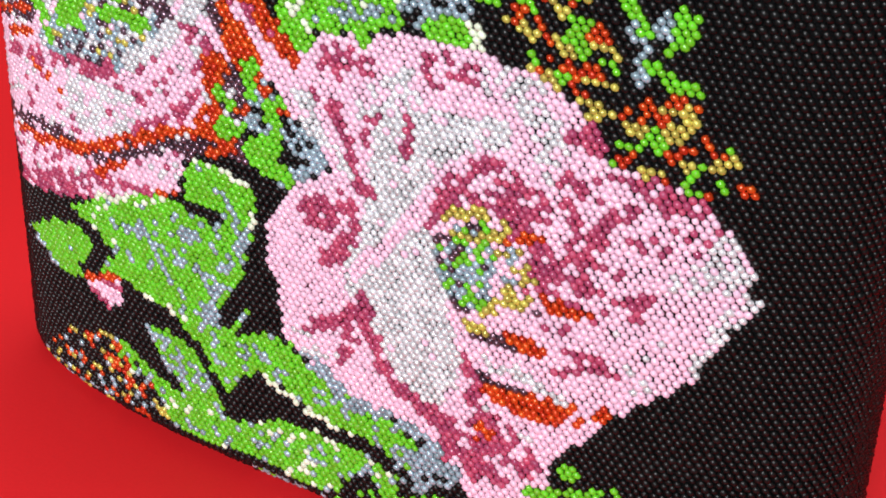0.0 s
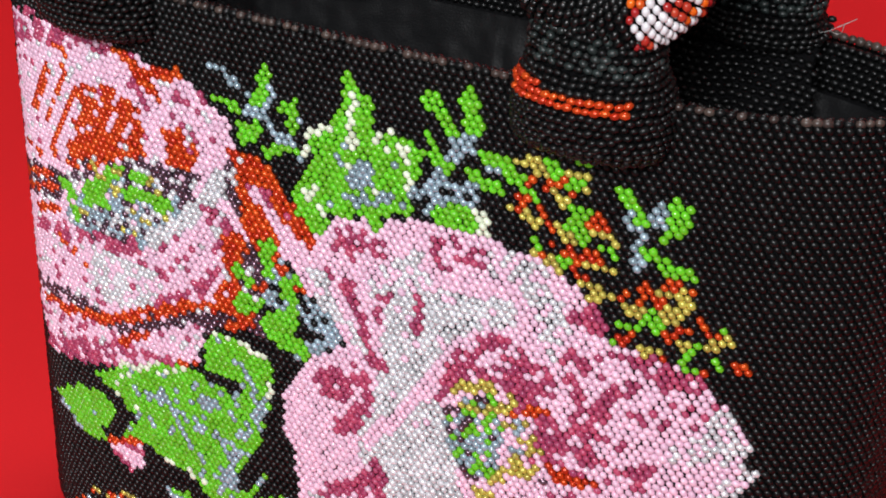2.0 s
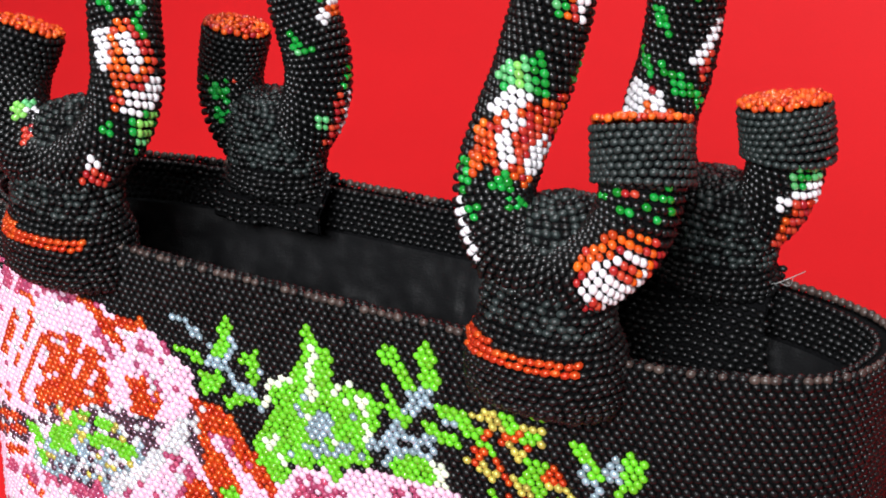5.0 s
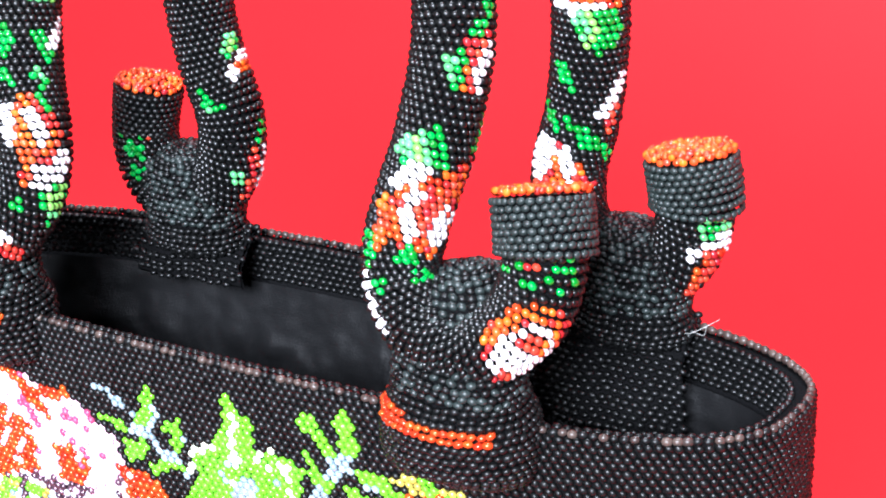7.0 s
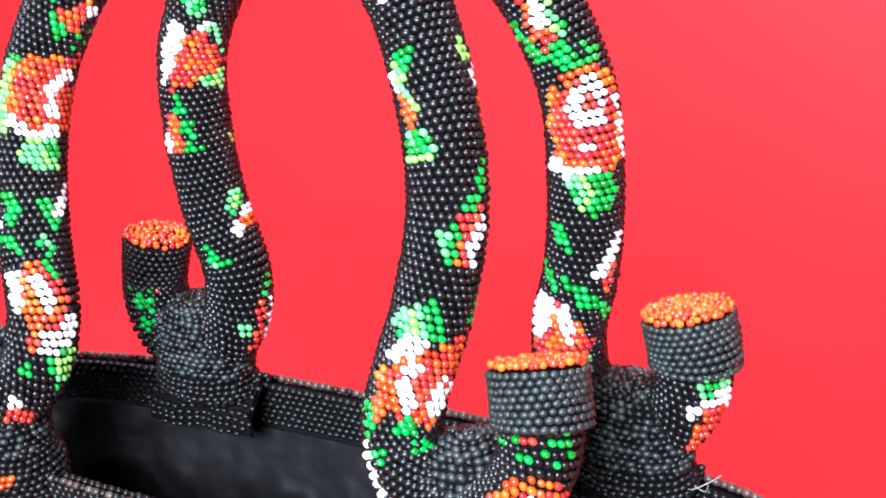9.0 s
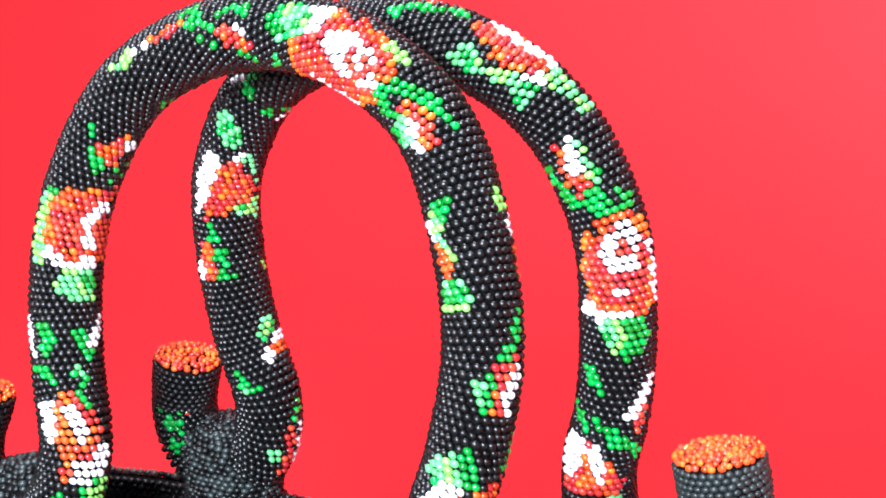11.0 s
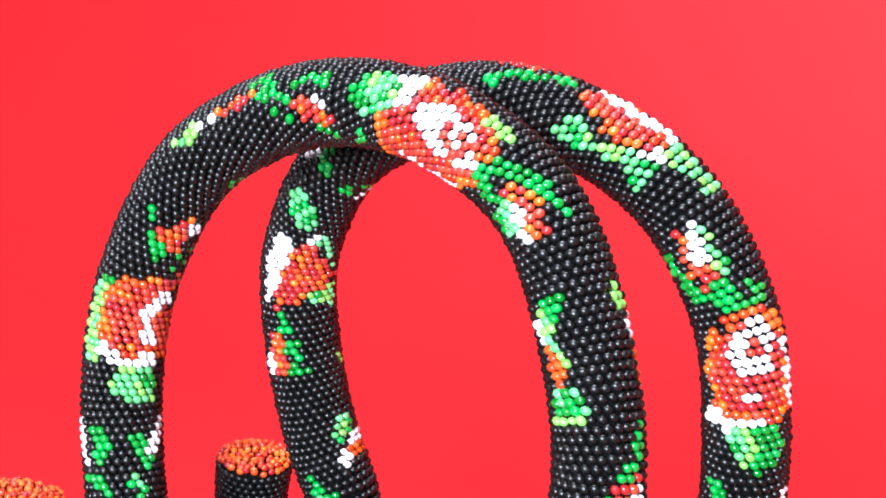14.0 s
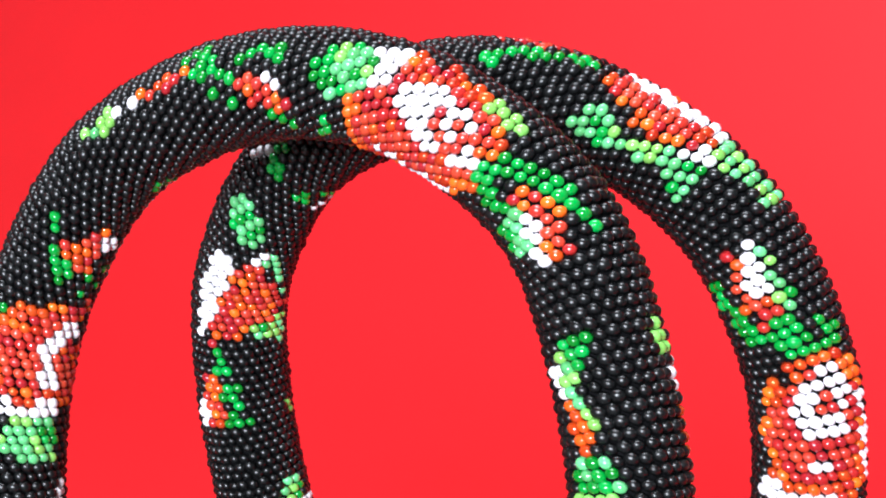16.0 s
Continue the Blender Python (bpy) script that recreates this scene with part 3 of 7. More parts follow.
FACE.fill("b", [(-34.8, 166.6), (-27.2, 168.5), (-28.9, 161.6), (-23.9, 158.1), (-26.4, 154.2), (-35.0, 153.6), (-36.7, 159.7)], 0.75)
FACE.fill("b", [(-40.0, 168.6), (-23.0, 172.6), (-19.7, 155.9), (-43.9, 149.6)], 0.12)
FACE.fill("c", [(-47.0, 168.5), (-29.5, 183.6), (-18.0, 175.4), (-18.0, 156.4), (-51.0, 152.7)], 0.06)
FACE.fill("k", [(-16.4, 164.0), (-11.5, 164.4), (-13.1, 157.6), (-17.2, 155.0)])
FACE.line("c", [(-34.2, 183.3), (-36.1, 175.8), (-34.8, 169.8)], 2.2, 0.8)
FACE.line("c", [(-49.6, 164.6), (-47.3, 170.0), (-42.5, 172.8)], 2.2, 0.8)
FACE.line("c", [(-27.6, 173.4), (-23.0, 176.1)], 2.2, 0.8)
FACE.line("c", [(-19.7, 172.6), (-17.7, 161.3)], 2.2, 0.8)
FACE.line("c", [(-49.2, 151.5), (-46.4, 155.6)], 2.2, 0.8)
FACE.line("c", [(-50.9, 155.3), (-48.8, 153.3)], 2.2, 0.8)
FACE.line("c", [(-44.0, 147.9), (-45.3, 149.2)], 2.2, 0.8)
FACE.fill("g", [(-13.1, 158.4), (-6.6, 164.0), (1.6, 162.1), (2.2, 155.2), (-9.8, 154.9)])
FACE.fill("b", [(-18.0, 154.7), (-12.3, 161.0), (-6.7, 165.3), (0.5, 165.7), (2.1, 161.5), (-0.2, 159.3), (-3.4, 162.4), (-10.6, 158.3), (-13.9, 153.9)], 0.75)
FACE.fill("c", [(0.5, 160.3), (3.7, 161.8), (5.8, 154.5), (2.2, 153.6)])
FACE.line("b", [(-80.7, 181.5), (-75.1, 180.9), (-70.7, 177.7)], 2.8)
FACE.line("b", [(-68.3, 176.7), (-66.2, 175.2)], 2.6)
FACE.line("b", [(-68.2, 171.2), (-62.6, 173.7), (-59.7, 179.1)], 2.6)
FACE.line("b", [(-62.7, 171.2), (-57.5, 166.9)], 2.8)
FACE.line("b", [(-52.0, 172.2), (-54.8, 165.9), (-51.4, 162.7)], 2.6)
FACE.line("g", [(-61.3, 184.5), (-62.9, 179.1), (-64.4, 174.9)], 4.2)
FACE.line("g", [(-79.4, 172.5), (-75.2, 172.5), (-71.0, 170.9)], 3.2)
FACE.line("g", [(-69.4, 166.4), (-64.7, 167.5), (-69.6, 163.1)], 4.2)
FACE.line("g", [(-57.2, 174.1), (-52.7, 176.7), (-53.8, 170.1)], 3)
FACE.line("g", [(-62.3, 160.8), (-56.7, 163.7), (-52.2, 164.1)], 3.2)
FACE.line("b", [(0.2, 182.6), (-5.2, 173.7), (-10.7, 164.6), (-16.4, 161.3)], 3.4)
FACE.line("b", [(-5.5, 177.9), (0.3, 176.2)], 3)
FACE.line("b", [(-8.3, 165.5), (-1.9, 165.8), (0.4, 168.8)], 2.6)
FACE.line("b", [(2.6, 174.0), (11.9, 170.8)], 2.6)
FACE.line("b", [(0.4, 168.1), (5.1, 167.5)], 2.4)
FACE.line("g", [(-13.5, 187.1), (-9.3, 186.2), (-5.3, 179.8)], 3.8)
FACE.line("g", [(-1.5, 189.4), (-0.3, 184.0)], 5.5)
FACE.line("g", [(-13.2, 178.3), (-10.3, 172.5), (-7.4, 170.1)], 3.4)
FACE.line("g", [(1.8, 176.1), (7.5, 175.6)], 3.4)
FACE.line("g", [(9.1, 173.3), (14.1, 171.1)], 4)
FACE.line("g", [(-0.7, 169.8), (8.2, 167.3)], 3.4)
FACE.line("y", [(16.3, 182.2), (21.9, 181.3)], 2.7)
FACE.line("y", [(11.0, 175.9), (16.1, 178.1), (18.0, 174.2)], 2.7)
FACE.line("y", [(23.5, 176.4), (29.0, 175.7), (29.7, 172.8)], 2.7)
FACE.line("y", [(20.8, 170.8), (25.6, 167.4)], 2.7)
FACE.line("y", [(10.5, 163.5), (15.1, 163.1), (17.0, 161.7)], 2.7)
FACE.line("y", [(21.4, 161.5), (25.6, 160.2), (27.5, 158.0)], 2.7)
FACE.line("y", [(31.0, 162.9), (37.0, 162.0), (37.5, 159.6)], 2.7)
FACE.line("y", [(17.0, 152.3), (22.2, 152.3), (24.9, 149.5)], 2.7)
FACE.line("y", [(30.0, 154.2), (36.4, 153.2)], 2.7)
FACE.line("y", [(30.2, 148.3), (36.4, 146.3), (33.3, 144.3)], 2.7)
FACE.line("y", [(41.1, 144.3), (46.5, 143.2)], 2.7)
FACE.line("y", [(50.3, 150.6), (55.7, 151.7), (56.2, 147.6), (52.4, 142.6), (50.5, 146.9)], 2.7)
FACE.line("y", [(45.6, 134.2), (50.3, 132.7)], 2.7)
FACE.line("y", [(52.8, 137.4), (58.4, 136.1)], 2.7)
FACE.line("y", [(61.8, 137.4), (66.9, 139.9), (65.2, 141.2)], 2.7)
FACE.line("y", [(70.3, 131.6)], 2.7)
FACE.line("g", [(20.5, 178.0), (22.1, 175.1)], 2.7)
FACE.line("g", [(26.6, 180.8), (29.8, 179.7)], 2.7)
FACE.line("g", [(24.4, 172.6), (28.2, 174.4)], 2.7)
FACE.line("g", [(14.9, 169.5), (17.5, 166.4)], 2.7)
FACE.line("g", [(26.5, 167.3), (30.0, 167.1), (25.5, 162.1)], 2.7)
FACE.line("g", [(16.8, 157.6), (18.7, 155.2)], 2.7)
FACE.line("g", [(28.8, 161.3), (30.3, 158.6)], 2.7)
FACE.line("g", [(34.4, 158.3), (37.5, 158.1)], 2.7)
FACE.line("g", [(24.2, 151.7), (26.2, 153.3)], 2.7)
FACE.line("g", [(39.7, 139.2), (45.3, 139.7), (48.2, 144.3), (49.9, 139.0)], 2.7)
FACE.line("g", [(39.2, 133.3)], 2.7)
FACE.line("g", [(35.4, 137.2)], 2.7)
FACE.line("g", [(57.8, 140.9)], 2.7)
FACE.line("g", [(65.0, 143.0)], 2.7)
FACE.line("g", [(55.6, 131.7), (59.7, 136.4)], 2.7)
FACE.line("g", [(55.6, 131.7), (60.2, 130.1)], 2.7)
FACE.line("g", [(64.7, 132.7)], 2.7)
FACE.line("o", [(15.6, 171.6)], 2.7)
FACE.line("o", [(20.0, 171.6), (23.9, 174.2)], 2.7)
FACE.line("o", [(26.2, 171.4)], 2.7)
FACE.line("o", [(13.8, 167.7), (12.8, 164.7)], 2.7)
FACE.line("o", [(18.1, 164.5), (20.7, 161.0)], 2.7)
FACE.line("o", [(32.3, 167.0), (35.1, 164.3), (31.2, 164.4)], 2.7)
FACE.line("o", [(22.0, 157.7)], 2.7)
FACE.line("o", [(25.5, 156.2), (28.8, 153.6), (31.9, 157.1)], 2.7)
FACE.line("o", [(34.8, 155.3)], 2.7)
FACE.line("o", [(15.5, 151.9)], 2.7)
FACE.line("o", [(19.9, 153.9)], 2.7)
FACE.line("o", [(27.5, 150.8), (30.8, 149.4)], 2.7)
FACE.line("o", [(40.1, 145.3), (42.0, 148.7)], 2.7)
FACE.line("o", [(45.8, 150.4), (47.0, 148.0), (49.4, 147.4)], 2.7)
FACE.line("o", [(51.6, 151.8), (55.1, 154.6)], 2.7)
FACE.line("o", [(57.8, 151.8)], 2.7)
FACE.line("o", [(45.0, 145.8)], 2.7)
FACE.line("o", [(41.0, 134.7), (44.3, 137.1)], 2.7)
FACE.line("o", [(52.4, 132.6)], 2.7)
FACE.line("o", [(52.4, 138.2), (56.6, 141.4)], 2.7)
FACE.line("o", [(60.1, 143.2), (61.8, 140.9), (64.8, 141.3)], 2.7)
FACE.line("o", [(62.9, 130.6)], 2.7)
FACE.line("o", [(69.1, 133.7), (72.9, 131.7)], 2.7)
FACE.line("g", [(38.3, 173.9), (41.5, 170.5), (44.1, 166.2)], 3.4)
FACE.line("b", [(40.2, 168.7), (41.5, 165.7)], 2.4)
FACE.line("b", [(44.6, 163.9), (43.1, 161.0), (44.1, 157.1)], 4)
FACE.line("g", [(44.9, 159.4), (49.1, 158.5), (50.6, 156.3), (56.3, 155.9)], 2.8)
FACE.fill("b", [(45.1, 171.5), (49.9, 173.9), (49.0, 165.7), (46.6, 165.8)])
FACE.fill("g", [(49.4, 170.6), (51.6, 176.0), (53.5, 173.6), (56.6, 173.1), (54.1, 165.5), (47.5, 161.9), (49.3, 166.8)])
FACE.line("g", [(-61.9, 134.7), (-63.9, 130.2), (-62.6, 126.1)], 5.5)
FACE.line("g", [(-51.6, 127.5), (-55.2, 122.2), (-55.7, 118.9)], 5)
FACE.line("g", [(-62.8, 110.2), (-56.4, 112.6)], 7)
FACE.line("g", [(-61.5, 106.1), (-52.1, 106.8), (-47.7, 105.3)], 3.6)
FACE.line("g", [(-75.1, 123.9), (-70.6, 120.6)], 5)
FACE.line("g", [(-72.8, 113.9), (-67.1, 117.2)], 7)
FACE.line("b", [(-59.4, 130.6), (-62.4, 121.8), (-59.8, 117.7), (-53.6, 117.0)], 4.2, 0.75)
FACE.line("b", [(-56.9, 125.7), (-55.4, 116.5)], 3, 0.75)
FACE.line("b", [(-48.3, 117.7), (-42.3, 112.2)], 9, 0.75)
FACE.line("b", [(-53.0, 104.4), (-41.5, 109.5)], 4.5, 0.75)
FACE.line("b", [(-66.2, 117.5), (-61.7, 117.2)], 4, 0.75)
FACE.fill("p", [(-59.2, 137.7), (-53.0, 143.2), (-45.3, 141.6), (-41.0, 149.2), (-31.2, 150.1), (-27.9, 147.0), (-23.2, 152.6), (-9.2, 154.1), (4.3, 153.8), (16.0, 152.4), (24.6, 149.5), (32.0, 144.1), (36.4, 140.1), (38.0, 133.9), (42.5, 132.8), (54.7, 131.2), (63.1, 127.8), (67.4, 121.9), (72.0, 118.2), (76.7, 111.4), (73.4, 106.2), (78.8, 104.7), (71.6, 96.4), (68.2, 90.9), (64.2, 80.2), (56.3, 72.8), (48.2, 67.0), (41.6, 57.9), (33.1, 49.6), (28.9, 41.2), (27.9, 32.9), (18.9, 18.2), (6.7, 24.5), (-5.6, 29.5), (-16.4, 34.7), (-27.4, 41.8), (-34.7, 42.7), (-42.1, 47.4), (-51.5, 51.4), (-56.0, 60.9), (-54.5, 67.8), (-58.4, 76.4), (-59.4, 84.9), (-57.0, 92.6), (-50.4, 103.2), (-36.3, 111.6), (-41.4, 115.7), (-46.5, 122.3), (-53.3, 129.9)])
FACE.line("o", [(-59.4, 129.8), (-56.1, 124.4), (-51.7, 123.2)], 2.4)
FACE.fill("w", [(-19.9, 147.1), (-11.4, 148.5), (-9.7, 143.1), (-8.8, 138.8), (-14.9, 134.2), (-17.1, 124.3), (-19.4, 111.0), (-27.7, 98.6), (-32.5, 86.8), (-33.7, 91.6), (-27.7, 105.2), (-27.0, 123.1), (-29.5, 131.7), (-25.4, 138.9)], 0.9)
FACE.fill("w", [(-11.8, 134.3), (1.9, 139.4), (12.5, 137.7), (11.3, 132.2), (2.4, 128.3), (-3.5, 122.0), (-8.1, 115.2), (-15.2, 106.6), (-19.3, 107.8), (-17.1, 119.6)], 0.95)
FACE.fill("w", [(3.0, 149.2), (11.7, 151.6), (23.9, 149.3), (19.2, 146.7), (12.0, 146.4), (6.2, 144.2)], 0.8)
FACE.fill("w", [(-19.1, 94.6), (-6.9, 101.0), (-3.3, 89.8), (-1.1, 73.4), (1.2, 56.5), (-6.2, 49.7), (-15.8, 51.9), (-20.0, 63.1), (-25.4, 71.8), (-27.6, 79.9), (-24.2, 88.8)], 0.95)
FACE.fill("w", [(-50.6, 132.5), (-43.8, 130.9), (-41.3, 122.9), (-34.5, 116.9), (-31.1, 110.7), (-37.1, 113.7), (-43.1, 118.4), (-48.2, 123.4)], 0.85)
FACE.fill("w", [(55.7, 107.2), (63.1, 113.5), (65.0, 120.0), (67.5, 121.2), (72.0, 117.5), (76.7, 111.4), (72.8, 106.9), (78.8, 104.7), (71.7, 96.1), (68.1, 90.1), (64.3, 79.9), (61.4, 81.2), (65.5, 93.6), (70.1, 100.9), (67.6, 108.3), (61.5, 103.5), (56.2, 102.3)], 0.65)
FACE.fill("w", [(18.3, 137.8), (24.4, 142.2), (28.8, 139.7), (27.4, 130.5), (21.7, 129.7)], 0.75)
FACE.fill("w", [(42.0, 89.1), (55.9, 91.3), (62.1, 84.7), (49.5, 69.4), (45.8, 78.6)], 0.15)
FACE.fill("w", [(-52.2, 59.5), (-42.0, 58.6), (-32.0, 55.0), (-39.3, 49.4), (-47.7, 52.8)], 0.45)
FACE.fill("w", [(8.0, 71.4), (16.0, 72.4), (25.7, 67.0), (13.2, 64.4)], 0.7)
FACE.fill("w", [(7.0, 56.8), (17.1, 51.5), (26.8, 49.6), (17.5, 44.3)], 0.25)
FACE.fill("r", [(-41.8, 139.9), (-36.1, 147.0), (-29.6, 148.0), (-27.1, 144.2), (-23.9, 143.5), (-26.6, 138.6), (-34.5, 136.2), (-37.8, 139.4)], 0.75)
FACE.line("r", [(-43.2, 134.2), (-36.2, 128.3), (-32.5, 121.5), (-29.1, 114.5), (-27.7, 108.4)], 5, 0.6)
FACE.line("r", [(-27.1, 135.4), (-26.2, 126.4), (-24.8, 122.9)], 4, 0.6)
FACE.line("r", [(-34.6, 106.4), (-28.6, 108.2)], 3, 0.7)
FACE.fill("r", [(-12.1, 146.1), (-6.1, 150.9), (-3.0, 148.9), (3.7, 152.0), (1.9, 147.2), (-4.3, 144.4), (-7.1, 145.2), (-9.6, 142.8)], 0.8)
FACE.line("r", [(-14.6, 134.2), (-16.1, 126.2), (-17.8, 116.3)], 2.8, 0.8)
FACE.line("r", [(11.3, 140.4), (19.3, 144.3)], 3.4, 0.8)
FACE.fill("r", [(25.7, 137.8), (33.4, 143.4), (36.7, 139.9), (36.2, 133.5), (31.9, 136.4), (27.0, 135.6)], 0.85)
FACE.fill("r", [(-11.9, 106.0), (-6.5, 116.4), (2.5, 125.6), (13.6, 131.0), (11.6, 125.9), (5.7, 122.8), (-1.0, 115.2), (-3.8, 106.9), (-9.1, 103.6)], 0.85)
FACE.fill("r", [(4.6, 113.1), (10.2, 123.1), (16.9, 125.0), (22.7, 118.6), (19.9, 111.3), (14.1, 108.0), (9.4, 109.8)], 0.8)
FACE.fill("r", [(17.9, 106.3), (22.2, 109.9), (27.7, 104.4), (35.9, 111.7), (40.6, 109.6), (35.0, 104.5), (40.0, 99.6), (34.2, 95.8), (29.5, 99.8), (23.1, 96.2), (20.5, 100.6)], 0.75)
FACE.line("r", [(28.0, 120.8), (30.2, 115.3)], 3.4, 0.8)
FACE.line("r", [(37.6, 117.3), (34.3, 109.4)], 3.4, 0.8)
FACE.line("r", [(34.6, 127.9), (28.0, 121.6), (22.7, 113.9)], 4, 0.35)
FACE.fill("r", [(42.5, 97.1), (50.7, 102.3), (53.5, 99.5), (50.2, 96.3), (49.0, 90.8), (45.8, 91.8), (46.1, 95.2)], 0.9)
FACE.fill("r", [(30.8, 81.1), (36.8, 81.2), (44.6, 78.6), (46.4, 75.0), (40.3, 74.2), (33.9, 76.3)], 0.9)
FACE.line("r", [(27.1, 73.5), (33.2, 73.3)], 3, 0.8)
FACE.fill("r", [(38.3, 130.6), (51.8, 133.2), (63.1, 127.8), (67.7, 121.7), (63.9, 121.0), (59.5, 125.1), (53.3, 124.7), (50.9, 129.2), (41.5, 127.8)], 0.7)
FACE.fill("r", [(48.9, 128.4), (53.4, 130.2), (55.5, 122.5), (51.5, 122.3)], 0.8)
FACE.line("r", [(40.2, 119.5), (46.0, 123.5)], 3.4, 0.8)
FACE.line("r", [(-46.0, 96.9), (-41.6, 100.0), (-36.3, 99.5), (-32.0, 101.9), (-30.8, 97.3), (-34.2, 89.7), (-39.0, 84.3)], 5.5, 0.75)
FACE.line("r", [(-45.2, 93.8), (-40.7, 94.4)], 3, 0.7)
FACE.line("r", [(-45.7, 61.3), (-34.7, 66.4), (-30.7, 71.4), (-28.9, 74.1), (-26.6, 67.8), (-21.8, 58.8), (-18.1, 52.8), (-9.6, 48.7), (-0.6, 46.3)], 4.6, 0.85)
FACE.line("r", [(-32.0, 64.1), (-34.7, 55.4)], 2.8, 0.85)
FACE.line("r", [(-2.4, 37.5), (5.9, 43.2), (10.9, 50.7), (17.4, 46.1), (23.4, 40.0)], 8, 0.75)
FACE.line("r", [(4.5, 37.4), (8.1, 31.3)], 3, 0.8)
FACE.fill("o", [(7.7, 49.8), (14.3, 48.6), (12.9, 42.9), (7.2, 44.5)], 0.95)
FACE.line("r", [(3.0, 67.0), (7.2, 60.5), (5.5, 53.5)], 4, 0.75)
FACE.fill("o", [(22.8, 93.2), (36.2, 93.1), (35.0, 89.2), (25.5, 89.5)], 0.95)
FACE.fill("o", [(15.6, 79.6), (26.8, 77.7), (25.5, 75.2), (15.0, 75.2)], 0.95)
FACE.fill("o", [(8.1, 62.2), (22.8, 62.9), (32.6, 60.6), (31.4, 55.7), (20.1, 55.8), (11.6, 58.1)], 0.93)
FACE.line("o", [(35.6, 57.7), (42.9, 64.3)], 3, 0.8)
FACE.line("r", [(24.6, 83.8), (35.5, 78.8)], 3, 0.3)
FACE.line("u", [(1.9, 81.3), (6.5, 77.4), (13.4, 76.3)], 4, 0.7)
FACE.line("u", [(7.5, 64.2), (20.4, 63.1)], 3, 0.7)
FACE.line("u", [(19.8, 88.1), (22.8, 87.9)], 3, 0.8)
FACE.fill("r", [(7.1, 125.0), (21.6, 130.5), (36.0, 128.2), (45.2, 117.0), (43.0, 94.3), (30.6, 84.0), (19.6, 90.5), (14.0, 108.3)], 0.22)
FACE.fill("r", [(33.2, 127.5), (52.4, 127.7), (65.0, 120.0), (60.7, 111.4), (45.6, 112.4)], 0.2)
FACE.fill("gbgbu", [(-6.3, 98.8), (-1.4, 106.5), (6.3, 109.9), (10.0, 103.9), (10.6, 91.0), (4.7, 81.9), (-2.3, 84.7), (-5.5, 92.4)], 0.9)
FACE.line("y", [(-3.4, 109.1), (4.7, 111.5), (14.7, 110.8)], 3.6, 0.8)
FACE.line("y", [(11.1, 105.8), (19.1, 98.6), (15.7, 92.6)], 6, 0.6)
FACE.line("y", [(7.5, 83.2), (12.0, 88.1), (19.6, 90.5)], 3.4, 0.6)
FACE.line("y", [(3.6, 79.4), (7.4, 78.1)], 3, 0.9)
FACE.line("o", [(14.1, 106.7), (21.5, 109.7)], 3, 0.7)
FACE.line("b", [(15.0, 103.8), (14.7, 95.6)], 3.4, 0.6)
FACE.line("u", [(-6.8, 99.9), (-2.1, 102.6)], 3, 0.6)
FACE.line("y", [(-1.3, 103.6), (8.0, 105.7)], 3, 0.4)
FACE.fill("g", [(-133.1, 68.0), (-120.3, 75.7), (-101.7, 82.7), (-91.5, 79.1), (-89.3, 87.4), (-86.7, 97.0), (-80.1, 102.2), (-74.4, 101.2), (-64.8, 97.0), (-61.2, 94.7), (-63.5, 81.8), (-70.0, 72.4), (-67.0, 69.8), (-76.7, 55.6), (-72.9, 51.0), (-58.3, 65.6), (-64.7, 57.4), (-70.6, 47.6), (-59.1, 52.3), (-54.8, 56.2), (-49.2, 52.2), (-41.8, 47.5), (-32.5, 39.8), (-27.0, 37.2), (-16.1, 36.4), (-4.7, 28.9), (0.0, 18.2), (-27.1, 3.3), (-42.6, 3.7), (-64.6, 3.5), (-99.4, 5.7), (-93.5, 18.6), (-107.1, 12.8), (-109.6, 22.5), (-121.1, 27.7), (-109.9, 34.1), (-102.8, 37.0), (-104.6, 42.6), (-107.6, 45.4), (-116.1, 53.3), (-120.1, 59.8), (-126.7, 66.4)])
FACE.fill("b", [(-130.9, 68.9), (-91.1, 85.0), (-65.2, 96.0), (-63.9, 81.7), (-76.7, 55.6), (-73.9, 29.2), (-42.1, 47.4), (-16.4, 35.7), (-5.4, 19.9), (-42.6, 5.8), (-96.5, 8.5), (-105.1, 42.4), (-119.6, 60.0)], 0.13)
FACE.fill("c", [(-91.5, 79.5), (-81.2, 100.5), (-61.5, 94.6), (-65.8, 79.2), (-87.3, 49.4), (-104.1, 54.5), (-119.2, 64.0)], 0.08)
FACE.fill("c", [(-54.1, 21.3), (-27.3, 26.4), (-17.9, 16.5), (-42.6, 5.8)], 0.14)
FACE.fill("k", [(-65.8, 38.3), (-53.7, 35.6), (-42.3, 29.6), (-36.7, 23.5), (-46.2, 26.1), (-60.0, 21.4), (-68.5, 21.0), (-70.2, 28.7)])
FACE.fill("k", [(-64.7, 58.7), (-54.6, 64.2), (-54.8, 56.7), (-65.0, 49.7), (-70.7, 46.8)])
FACE.fill("k", [(-105.0, 44.0), (-93.9, 44.9), (-85.4, 38.4), (-75.6, 26.1), (-79.8, 25.8), (-90.5, 32.0), (-99.3, 36.4)])
FACE.fill("k", [(-124.2, 62.0), (-115.7, 63.8), (-122.3, 53.1), (-127.4, 55.9)])
FACE.fill("k", [(-63.9, 80.8), (-58.0, 76.5), (-56.4, 67.2), (-66.6, 58.9), (-72.9, 58.1), (-66.2, 70.1), (-71.5, 71.9)])
FACE.fill("k", [(-35.2, 10.7), (-23.5, 22.1), (-23.1, 11.3), (-34.8, 4.1)])
FACE.fill("k", [(-111.0, 32.0), (-102.8, 37.0), (-94.9, 30.6), (-99.8, 24.6)], 0.5)
